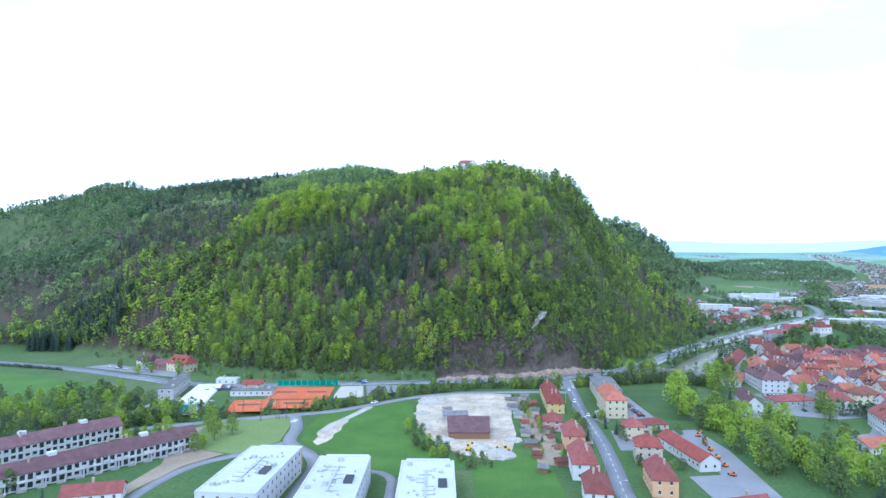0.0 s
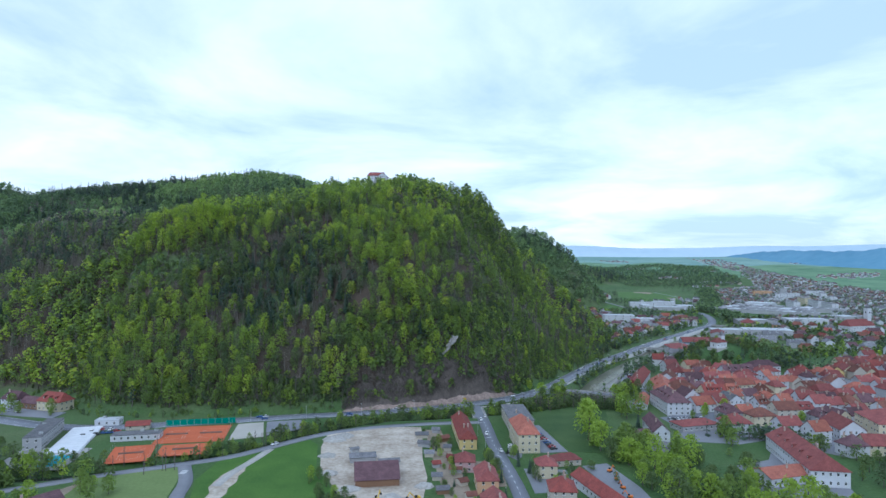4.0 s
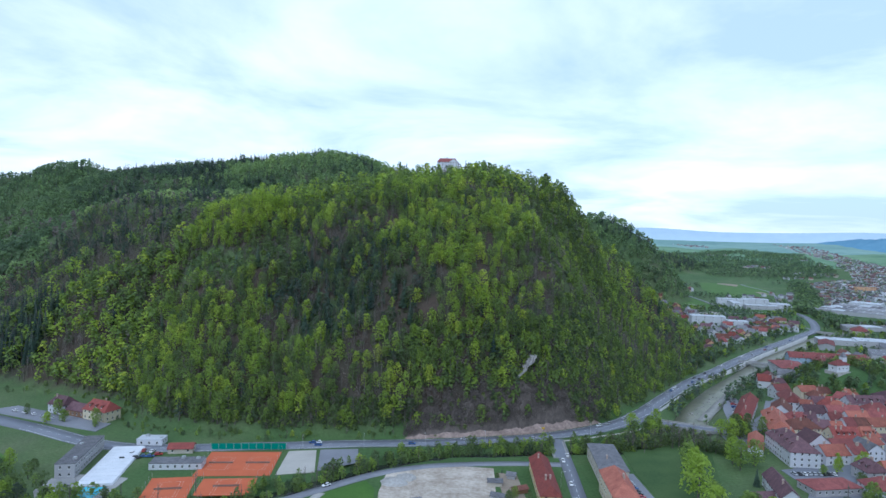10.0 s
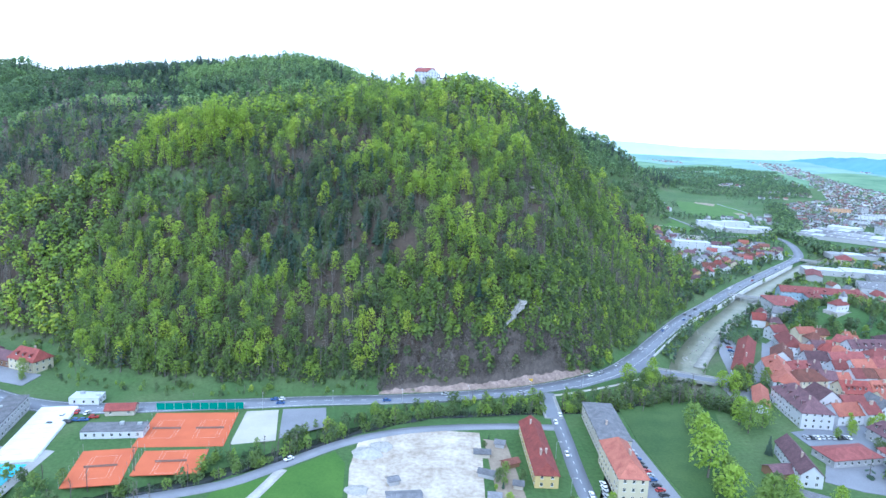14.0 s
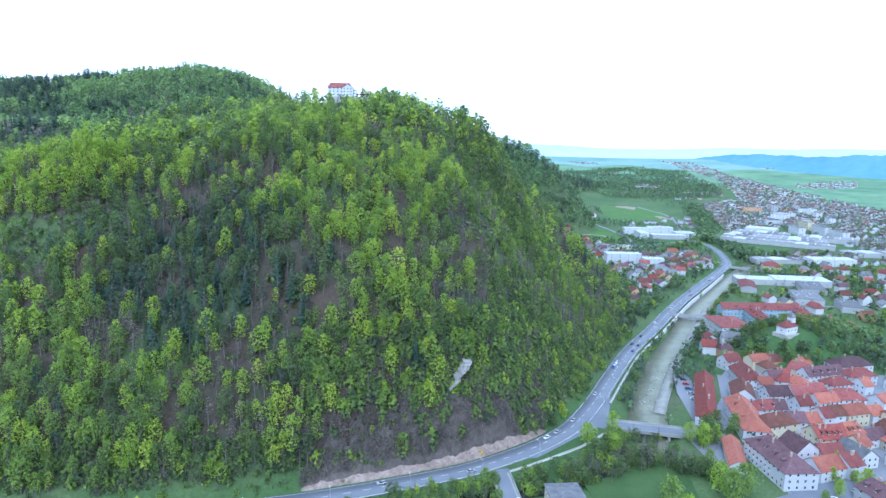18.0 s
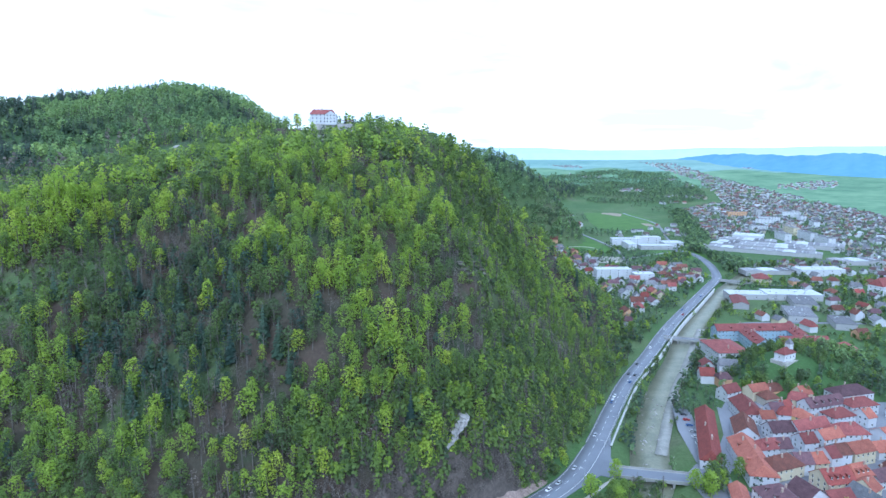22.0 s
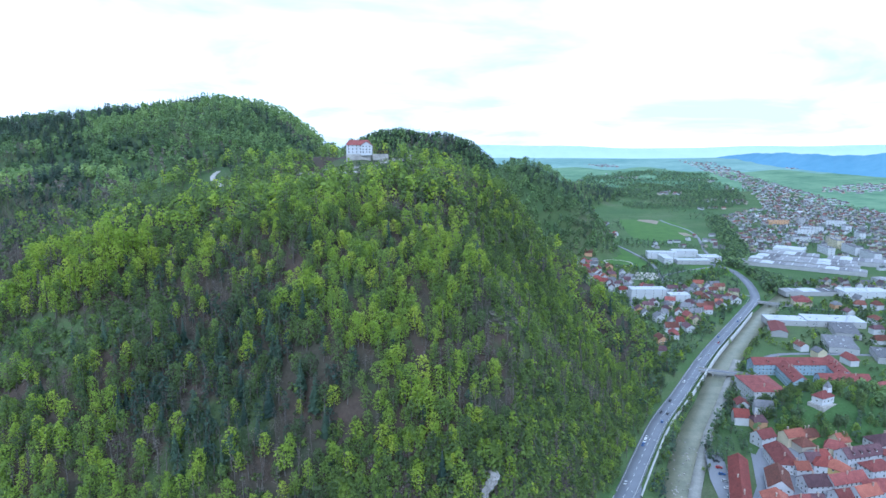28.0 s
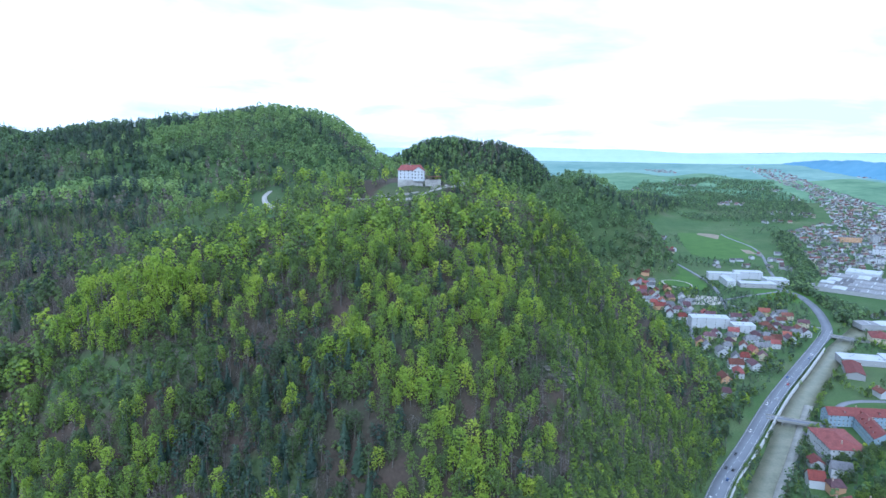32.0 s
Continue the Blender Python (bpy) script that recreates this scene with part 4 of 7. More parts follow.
def house(x, y, L, D, H, R, turn, wall="white", roof="red", style="gable", storeys=2, gap=3.2, label="", chimneys=1, name="house", group="houses of the town", z=None, windows=True, ends=True, category="house", dormers=0):
    """A house: walls, pitched roof, chimneys, windows and dormers, each a part."""
    z = float(height(x, y)) if z is None else z
    top = new(name)
    top.matrix_world = pose(x, y, z, 0, 0, turn)
    tagged(top, label or f"{wall} rendered house with a {roof} tiled {style.replace('_', ' ')} roof", category, group)
    part("wall", walls_bm(L, D, H, R, style == "gable"), WALLS[wall], top)
    part("roof", roof_bm(L, D, H, R, style), ROOFS[roof], top)
    rng = random.Random(int(x * 7 + y * 13))
    for c in range(chimneys):
        ob = part("chimney", CHIMNEY, None, top)
        ob.location = (rng.uniform(-0.35, 0.35) * L, rng.choice((-1, 1)) * D * 0.12, H + R * 0.76 + 0.8)
    if windows:
        rise = H / storeys
        n = max(1, int((L - 1) / gap))
        m = max(1, int((D - 1) / gap))
        for s in range(storeys):
            sill = s * rise + rise * 0.34
            for i in range(n):
                for side in (-1, 1):
                    if rng.random() < 0.1 or not seen_side(x, y, turn + 90 * side):
                        continue
                    w = part("window", WINDOW, None, top)
                    w.matrix_local = pose((i - (n - 1) / 2) * (L - 1) / n, side * D / 2, sill, 0, 0, 0 if side < 0 else 180)
            for i in range(m if ends else 0):
                for side in (-1, 1):
                    if not seen_side(x, y, turn + (0 if side > 0 else 180)):
                        continue
                    w = part("window", WINDOW, None, top)
                    w.matrix_local = pose(side * L / 2, (i - (m - 1) / 2) * (D - 1) / m, sill, 0, 0, 90 if side > 0 else -90)
    for k in range(dormers):
        for side in (-1, 1):
            if not seen_side(x, y, turn + 90 * side):
                continue
            d = part("dormer", boxes((-0.8, 0.8, -1.2, 1.2, -0.9, 0.75), (-1.0, 1.0, -1.45, 1.2, 0.75, 0.95)), ROOFS[roof], top)
            d.matrix_local = pose((k - (dormers - 1) / 2) * L * 0.8 / max(dormers, 1), side * D * 0.27, H + R * 0.42, 0, 0, 0 if side < 0 else 180)
            w = part("window", WINDOW, None, d)
            w.matrix_local = pose(0, -1.2, -0.72, 0, 0, 0) @ Matrix.Scale(0.85, 4)
    return top


def flat_block(x, y, L, D, H, turn, wall="white", roof="white", storeys=3, gap=3.4, label="", name="building", group="", category="building", windows=True, z=None):
    """A flat-roofed block with a parapet and rooftop boxes."""
    top = new(name)
    top.matrix_world = pose(x, y, float(height(x, y)) if z is None else z, 0, 0, turn)
    tagged(top, label or f"flat-roofed {wall} block with a pale roof", category, group)
    part("wall", boxes((-L / 2, L / 2, -D / 2, D / 2, -1, H)), WALLS[wall], top)
    part("roof", boxes((-L / 2 - 0.15, L / 2 + 0.15, -D / 2 - 0.15, D / 2 + 0.15, H, H + 0.3)), ROOFS[roof], top)
    rng = random.Random(int(x * 3 + y * 5))
    for _ in range(max(2, int(L * D / 160))):
        part("roof_vent", boxes((-0.9, 0.9, -0.7, 0.7, H + 0.3, H + rng.uniform(0.7, 1.6))), METAL, top).location = (rng.uniform(-0.4, 0.4) * L, rng.uniform(-0.4, 0.4) * D, 0)
    if windows:
        rise = H / storeys
        for s in range(storeys):
            for axis, length, off in ((0, L, D / 2), (90, D, L / 2)):
                n = max(1, int((length - 1) / gap))
                for i in range(n):
                    for side in (-1, 1):
                        if not seen_side(x, y, turn + (90 * side if axis == 0 else (0 if side < 0 else 180))):
                            continue
                        w = part("window", WINDOW, None, top)
                        a = axis + (0 if side < 0 else 180)
                        u = (i - (n - 1) / 2) * (length - 1) / n
                        px, py = (u, side * off) if axis == 0 else (-side * off, u)
                        w.matrix_local = pose(px, py, s * rise + rise * 0.33, 0, 0, a if axis == 0 else (-90 if -side < 0 else 90))
    return top


TAKEN = []


PLOTS = []


def put(x, y, L, D, *rest, **kw):
    TAKEN.append((x, y, max(L, D) / 2))
    PLOTS.append((x, y, L, D, rest[2]))
    return house(x, y, L, D, *rest, **kw)


# along the side road
put(99, 361, 31, 11.5, 10.5, 4.6, 85, "cream", "orange", "hip", 3, label="three-storey cream apartment house with an orange-red hip roof", name="apartment_house", chimneys=2)
put(106, 402, 40, 14, 8.0, 1.8, 84, "beige", "grey", "hip", 2, label="long grey-roofed workshop building behind the apartment house", name="workshop")
put(68, 380, 48, 9.5, 6.2, 4.0, 86, "yellow", "wine", "half_hip", 2, label="long yellow row house with a red hip roof and dormers", name="row_house", chimneys=4, dormers=0)
put(59, 326, 11, 9.5, 5.6, 3.2, 80, "pink", "red", "hip", 2, chimneys=1)
put(64, 300, 17, 9.5, 6.5, 3.8, 84, "peach", "red", "half_hip", 2, chimneys=2)
put(60, 263, 23, 10, 7, 4.2, 84, "white", "red", "half_hip", 2, chimneys=2)
put(58, 230, 18, 9.5, 7, 4.0, 82, "white", "red", "half_hip", 2, chimneys=2)
put(96, 312, 10, 9.5, 6.5, 3.2, 82, "cream", "red", "hip", 2, chimneys=1)
put(111, 327, 14, 8, 3.4, 2.2, 5, "beige", "red", "hip", 1, chimneys=0)
put(92, 277, 13, 11, 8, 3.8, 78, "beige", "wine", "hip", 3, chimneys=2)
put(86, 244, 20, 9.5, 7, 3.8, 82, "peach", "red", "half_hip", 2, chimneys=2)
put(111, 281, 38, 9, 4.5, 3.0, 97, "white", "wine", "gable", 1, label="long low depot hall with a wine-red gable roof", name="depot_hall", chimneys=0)
put(104, 214, 18, 10, 5, 3.5, 15, "white", "red", "gable", 2)
# the old town by the bridge and the car park
put(236, 506, 70, 11, 6, 4.6, 57, "white", "wine", "half_hip", 2, label="long barrack-like building with a wine-red half-hipped roof", name="long_building", chimneys=3)
put(240, 474, 43, 14, 7, 5, 67, "white", "orange", "half_hip", 2, label="large white building under a bright orange roof", name="town_house", chimneys=2, dormers=2)
put(208, 441, 30, 8, 4, 2.6, 61, "white", "orange", "gable", 1, label="narrow low building with a new orange roof", name="low_building", chimneys=0)
put(221, 426, 34, 16, 9, 6, 82, "white", "plum", "hip", 3, label="white town house with a plum-brown hip roof and many dormers", name="town_house", chimneys=3, dormers=4)
put(239, 435, 13, 13, 8, 5, 93, "white", "plum", "gable", 2, label="rear wing with a dark plum roof on the white town house", name="town_house")
put(249, 464, 22, 12, 7, 5, 6, "cream", "brown", "hip", 2)
put(263, 465, 9, 11, 7, 4, 169, "white", "plum", "gable", 2)
put(273, 465, 8, 10, 6, 4, 177, "cream", "orange", "gable", 2)
put(280, 464, 6, 11, 9, 4, 0, "white", "red", "gable", 2)
put(290, 467, 7, 11, 8, 4, 179, "white", "brown", "gable", 2)
put(302, 467, 15, 11, 8, 4, 3, "cream", "orange", "gable", 2)
put(260, 485, 18, 10, 6, 4, 178, "white", "red", "hip", 2, dormers=2)
put(268, 484, 7, 10, 6, 4, 169, "grey", "plum", "gable", 2)
put(286, 486, 9, 10, 6, 4, 178, "white", "red", "gable", 2)
put(301, 486, 15, 10, 7, 4, 5, "white", "orange", "gable", 2)
put(317, 488, 21, 12, 7, 5, 170, "white", "red", "hip", 2)
put(282, 502, 15, 11, 6, 4.5, 175, "white", "plum", "gable", 2)
put(301, 500, 24, 10, 7, 4, 3, "white", "red", "gable", 2, chimneys=3)
put(263, 508, 23, 13, 6, 5, 58, "white", "brown", "gable", 2)
put(287, 519, 9, 9, 6, 3.5, 170, "white", "orange", "gable", 2)
put(284, 532, 25, 14, 7, 5, 71, "white", "red", "half_hip", 2)
put(292, 560, 13, 10, 7, 4, 11, "white", "red", "gable", 2)
put(301, 527, 9, 10, 6, 4, 170, "white", "plum", "gable", 2)
put(305, 520, 14, 10, 6, 4, 153, "white", "wine", "hip", 2)
put(309, 515, 13, 10, 6, 4, 118, "yellow", "orange", "hip", 2)
put(336, 526, 29, 11, 7, 4.5, 3, "white", "plum", "gable", 2, chimneys=2, dormers=4)
put(327, 536, 12, 10, 7, 4, 134, "cream", "red", "half_hip", 2)
put(366, 534, 27, 14, 9, 4.5, 0, "white", "plum", "hip", 2)
put(359, 520, 21, 12, 7, 4, 179, "white", "red", "hip", 2)
put(334, 511, 17, 11, 6, 4, 3, "white", "red", "hip", 2)
put(347, 504, 7, 11, 7, 4, 5, "white", "orange", "gable", 2)
put(263, 444, 16, 13, 8, 5, 176, "cream", "wine", "gable", 3, chimneys=2, dormers=4)
put(279, 446, 12, 11, 8, 4.5, 4, "white", "orange", "half_hip", 3, dormers=3)
put(274, 435, 8, 11, 7, 4, 19, "cream", "orange", "gable", 2)
put(182, 370, 30, 9, 6, 4, 76, "white", "plum", "gable", 2)
put(212, 379, 26, 13, 4, 2.2, 7, "grey", "red", "hip", 1, chimneys=0, label="low hall with a flat terracotta hip roof", name="low_building")
put(234, 372, 16, 13, 6, 4.5, 174, "white", "red", "hip", 2)
put(171, 343, 10, 10, 3, 1.6, 142, "grey", "grey", "gable", 1, windows=False, chimneys=0, label="dark open shed with a grey roof", name="shed")
put(171, 366, 11, 8, 3, 2, 8, "wood", "plum", "gable", 1, windows=False, chimneys=0, label="low dark shed with a plum-brown roof", name="shed")
put(267, 428, 15, 11, 6, 4, 91, "white", "grey", "gable", 2)
put(229, 306, 58, 17, 8, 6, 73, "white", "red", "half_hip", 2, label="long white school-like building with a red roof and dormers", name="long_building", chimneys=3, dormers=5)
put(205, 290, 26, 14, 4.5, 2.5, 8, "white", "orange", "gable", 1, chimneys=1)
put(320, 350, 30, 26, 10, 6, 72, "cream", "red", "hip", 3, chimneys=3, label="cream palace-like town house with a red hip roof", name="town_house")
put(296, 318, 42, 12, 6, 4.5, -12, "cream", "red", "gable", 2, chimneys=1)
put(290, 352, 24, 14, 7, 5, 75, "white", "red", "gable", 2, chimneys=1)
put(345, 634, 36, 26, 11, 3.5, 78, "white", "red", "hip", 3, label="large white office building with a low red roof", name="office_building", chimneys=1)
for cx, cy, L, t in ((404, 676, 66, -12), (436, 655, 44, 66), (388, 650, 40, 70), (420, 632, 40, -14)):
    put(cx, cy, L, 13, 10, 4.5, t, "blue", "red", "gable", 3, label="blue-grey apartment wing round a courtyard, red roof", name="apartment_wing", chimneys=2, dormers=4)
flat_block(428, 338, 46, 30, 8, 5, "pink", "grey", 2, label="pink flat-roofed market hall", name="market_hall")
TAKEN.append((428, 338, 26))


def inside(poly, x, y):
    hit = False
    for (ax, ay), (bx, by) in zip(poly, poly[1:] + poly[:1]):
        if (ay > y) != (by > y) and x < (bx - ax) * (y - ay) / (by - ay) + ax:
            hit = not hit
    return hit


OLD_TOWN = [(214, 405), (232, 470), (258, 505), (275, 545), (300, 568), (322, 562), (352, 540), (420, 520), (470, 560), (520, 600), (560, 560), (480, 470), (430, 400), (380, 370), (330, 325), (262, 318), (255, 360), (225, 385)]
patch("old_town_paving", OLD_TOWN, 0.14, LIGHT_ASPHALT)


TAKEN.append((441, 438, 24))


def clash(x, y, L, D, turn, gap=0.6):
    """Whether a plot would cover another house."""
    def spots(x, y, L, D, turn):
        c, k = math.cos(radians(turn)), math.sin(radians(turn))
        return [(x + u * L * c - v * D * k, y + u * L * k + v * D * c) for u in (-0.45, 0, 0.45) for v in (-0.45, 0, 0.45)]

    def covers(plot, px, py):
        qx, qy, L, D, turn = plot
        c, k = math.cos(radians(turn)), math.sin(radians(turn))
        return abs((px - qx) * c + (py - qy) * k) < L / 2 + gap and abs((py - qy) * c - (px - qx) * k) < D / 2 + gap

    mine = (x, y, L, D, turn)
    return any(math.hypot(x - p[0], y - p[1]) < (L + D + p[2] + p[3]) / 2 and (any(covers(p, *q) for q in spots(*mine)) or any(covers(mine, *q) for q in spots(*p))) for p in PLOTS)


def fill_old_town():
    rng = random.Random(11)
    for r in range(24):
        y = 318 + r * 12.6
        x = 205.0 + rng.uniform(0, 6)
        while x < 580:
            L, D = rng.uniform(8, 16), rng.uniform(9.5, 12.2)
            px, py = x + L / 2, y + rng.uniform(-1.5, 1.5) - 0.03 * (x - 300)
            x += L + (rng.uniform(2.5, 6) if rng.random() < 0.16 else 0.3)
            turn = 2 + rng.uniform(-5, 5) + (90 if rng.random() < 0.2 else 0) + (-12 if px > 380 else 0)
            if not inside(OLD_TOWN, px, py) or clash(px, py, L, D, turn) or math.hypot(px - 441, py - 438) < 30:
                continue
            if math.hypot(px - 276, py - 368) < 20 or math.hypot(px - 205, py - 415) < 14 or near_line([(232, 402), (262, 410), (300, 404)], px, py) < 9 or near_line([(350, 535), (380, 440), (420, 380)], px, py) < 7 or rng.random() < 0.04:
                continue
            H = rng.uniform(5, 8)
            wall = rng.choices(["white", "cream", "beige", "peach", "grey", "yellow"], [10, 4, 3, 1, 2, 1])[0]
            roof = rng.choices(["red", "brown", "orange", "wine", "plum"], [8, 4, 4, 3, 4])[0]
            style = rng.choices(["gable", "half_hip", "hip"], [7, 2, 2])[0]
            near = px < 320 and py < 470
            PLOTS.append((px, py, L, D, turn))
            house(px, py, L, D, H, rng.uniform(3.4, 4.8), turn, wall, roof, style, 3 if H > 7 else 2, 3.8 if near else 5.5,
                  chimneys=rng.choice((1, 1, 2)), ends=near, group="houses of the old town", z=0.0, dormers=rng.choice((0, 0, 2)) if near else 0, windows=px < 400 and py < 520)


fill_old_town()


def church(x, y, turn, L, D, H, R, tower, tx, label, ty=0.0):
    top = house(x, y, L, D, H, R, turn, "white", "red", "half_hip", 2, 5.0, label, 0, "church", "", category="church")
    part("tower", boxes((-3.2, 3.2, -3.2, 3.2, -1, tower), (-3.5, 3.5, -3.5, 3.5, tower * 0.72, tower * 0.74), (-3.5, 3.5, -3.5, 3.5, tower - 0.4, tower + 0.1)), WALLS["white"], top).location = (tx, ty, 0)
    bm = bmesh.new()
    rings = [(3.3, 0), (3.0, 1.2), (3.3, 2.4), (2.0, 4.2), (0.9, 5.2), (1.2, 6.2), (0.5, 7.6), (0.1, 9.5)]
    last = None
    for r, z in rings:
        ring = [bm.verts.new((r * math.cos(a * math.pi / 4), r * math.sin(a * math.pi / 4), z)) for a in range(8)]
        if last:
            for i in range(8):
                bm.faces.new((last[i], last[(i + 1) % 8], ring[(i + 1) % 8], ring[i]))
        last = ring
    bm.faces.new(last)
    part("spire", bm, ROOFS["grey"], top, "dark onion-shaped spire").location = (tx, ty, tower)
    for a in range(4):
        w = part("belfry_window", boxes((-0.8, 0.8, -0.05, 0.05, 0, 2.6)), GLASS, top)
        w.matrix_local = pose(tx, ty, tower * 0.8, 0, 0, a * 90) @ pose(0, -3.22, 0)
    return top


church(441, 438, 67, 58, 22, 14, 9, 27, 4, "white monastery church with a red roof and onion spire", -15)
church(690, 792, 10, 46, 18, 12, 8, 34, 20, "white parish church with a red roof beside its tower")
church(790, 664, 8, 36, 15, 10, 7, 27, -16, "white church with a tall tower among trees")
# the chapel on its knoll
top = house(350, 575, 13, 8, 6, 3.5, 15, "white", "red", "hip", 1, 4, "small white chapel with a red roof on a grassy knoll", 0, "chapel", "", category="chapel")
part("tower", boxes((-2, 2, -2, 2, -1, 12), (-2.2, 2.2, -2.2, 2.2, 8, 8.3)), WALLS["white"], top).location = (4, 0, 0)
part("turret", roof_bm(4, 4, 0, 3.5, "hip", 0.2), ROOFS["grey"], top).location = (4, 0, 12)
part("retaining_wall", boxes((-8.5, 8.5, -6.5, 5.5, -5, 0.3)), STONE, top)

# ---- the foreground valley ----
for cx, cy, L, D, turn in ((-37, 226, 20, 46, -1), (-4, 222, 20, 44, 0), (-69, 236, 21, 50, -5)):
    blk = flat_block(cx, cy, L, D, 10, turn, "white", "white", 3, 4.2, "new flat-roofed white apartment block with orange panels", "apartment_block", "new apartment blocks")
    part("rear_wing", boxes((-L * 0.42, L * 0.42, D / 2, D / 2 + 7, -1, 8.6)), WALLS["peach"], blk)
    part("wing_roof", boxes((-L * 0.43, L * 0.43, D / 2, D / 2 + 7.2, 8.6, 8.9)), ROOFS["white"], blk)
    for k in range(3):
        part("solar_panel", boxes((-1.6, 1.6, -0.9, 0.9, 0, 0.1)), GLASS, blk, "dark solar panel on the flat roof").matrix_local = pose(L * 0.28, -D * 0.12 + k * 2.4, 10.9, 28, 0, 0)
    pick = random.Random(int(cx * 5))
    part("duct", boxes((-0.35, 0.35, -D * 0.3, D * 0.26, 10.3, 10.75)), METAL, blk).location = (-0.02 * L, 0, 0)
    for k in range(7):
        part("side_duct", boxes((-2.6 + pick.uniform(0, 1), 2.6 - pick.uniform(0, 1), -0.22, 0.22, 10.3, 10.65)), METAL, blk).location = (-0.02 * L + pick.uniform(-1.6, 1.6), -D * 0.28 + k * D * 0.085, 0)
    for k in range(12):
        part("roof_cowl", boxes((-0.3, 0.3, -0.3, 0.3, 10.3, 10.9), (-0.42, 0.42, -0.42, 0.42, 10.9, 11.0)), METAL, blk).location = (pick.uniform(-0.36, 0.36) * L, pick.uniform(-0.4, 0.4) * D, 0)
    for a, b, c, d in ((-L / 2, L / 2, -D / 2, -D / 2 + 0.3), (-L / 2, L / 2, D / 2 - 0.3, D / 2), (-L / 2, -L / 2 + 0.3, -D / 2 + 0.3, D / 2 - 0.3), (L / 2 - 0.3, L / 2, -D / 2 + 0.3, D / 2 - 0.3)):
        part("parapet", boxes((a, b, c, d, 10.3, 10.62)), WALLS["white"], blk)

strip("estate_road", [(-80, 352), (-73, 326), (-71, 302), (-58, 284), (-52, 266), (-53, 240), (-55, 190)], 3.2, 3.2, 0.22, LIGHT_ASPHALT, 0.35)
strip("estate_lane", [(-71, 302), (-88, 284), (-104, 268), (-112, 240), (-114, 200)], 2.4, 2.4, 0.2, LIGHT_ASPHALT, 0.35)
strip("estate_path", [(-52, 262), (-30, 262), (-20, 256), (-18, 240), (-19, 200)], 2, 2, 0.2, LIGHT_ASPHALT, 0.3)
strip("field_track", [(-40, 371), (-47, 352), (-54, 335), (-58, 318)], 2.2, 2.2, 0.19, GRAVEL, 0.3)
patch("gravel_patch", [(-58, 333), (-55, 339), (-52, 345), (-49, 345), (-48, 338), (-50, 330), (-49.5, 322), (-52, 315), (-51.5, 308), (-54, 301), (-57, 297), (-60, 302), (-59, 310), (-61, 317), (-59.5, 326)], 0.17, STONE_DUST)
patch("green_field", [(-64, 354), (-44, 366), (-20, 386), (-15, 376), (-14, 340), (-4, 300), (14, 268), (-6, 254), (-45, 262), (-52, 286), (-66, 304), (-69, 328)], 0.12, LAWN)
patch("pale_meadow", [(-80, 348), (-118, 337), (-124, 312), (-110, 290), (-92, 284), (-76, 302), (-77, 328)], 0.12, MEADOW)
patch("bare_soil", [(-119, 334), (-127, 322), (-126, 300), (-118, 270), (-122, 240), (-121, 205), (-117, 205), (-116, 240), (-108, 268), (-96, 284), (-110, 290), (-122, 310)], 0.16, DIRT)
patch("stone_yard", [(-10, 398), (6, 402), (30, 406), (46, 404), (44, 380), (40, 345), (39, 316), (34, 290), (24, 276), (10, 284), (-3, 302), (-12, 338), (-13, 372)], 0.16, STONE_DUST)
patch("lawn_by_estate", [(14, 266), (24, 274), (36, 292), (48, 280), (48, 230), (14, 220)], 0.12, LAWN)
patch("park_lawn", [(121, 345), (120, 394), (124, 432), (150, 440), (168, 452), (176, 430), (158, 380), (138, 340)], 0.12, PARK_GRASS)
patch("car_park", [(106, 345), (119, 345), (119, 398), (110, 400), (92, 340), (88, 336), (84, 345), (100, 348)], 0.2, LIGHT_ASPHALT)
patch("depot_yard", [(118, 322), (132, 324), (134, 290), (128, 232), (102, 226), (102, 256), (116, 258), (120, 290)], 0.17, LIGHT_ASPHALT)
patch("school_yard", [(182, 268), (212, 262), (226, 270), (262, 352), (246, 352), (218, 318), (196, 312)], 0.1, LIGHT_ASPHALT)
patch("town_yard", [(188, 360), (206, 384), (222, 384), (246, 352), (220, 345), (200, 352)], 0.12, LIGHT_ASPHALT)
patch("market_car_park", [(203, 392), (203, 406), (232, 412), (256, 416), (262, 396), (236, 388), (214, 388)], 0.26, ASPHALT)
patch("garden_soil", [(60, 300), (74, 300), (78, 336), (64, 336)], 0.1, DIRT)
patch("garden_yard", [(84, 290), (104, 290), (108, 318), (88, 322)], 0.1, LIGHT_ASPHALT)
patch("town_paving", [(203, 392), (228, 440), (262, 420), (262, 386), (300, 372), (332, 350), (332, 322), (262, 316), (244, 344), (222, 384)], 0.1, LIGHT_ASPHALT)
patch("town_car_park", [(262, 352), (258, 384), (284, 388), (300, 372), (292, 356)], 0.2, ASPHALT)
patch("riverside_car_park", [(222, 478), (236, 512), (256, 552), (248, 560), (229, 524), (215, 486)], 0.15, LIGHT_ASPHALT)
patch("barn_lane", [(275, 549), (280, 542), (264, 517), (244, 494), (232, 476), (214, 464), (204, 466), (210, 480), (222, 478), (240, 500), (252, 512)], 0.285, LIGHT_ASPHALT)
patch("valley_meadow", [(-560, 300), (-560, 470), (-420, 500), (-310, 468), (-245, 440), (-205, 408), (-235, 350), (-330, 310)], 0.1, LAWN)
patch("hotel_forecourt", [(-276, 494), (-214, 466), (-186, 455), (-184, 470), (-206, 480), (-262, 506)], 0.32, LIGHT_ASPHALT)

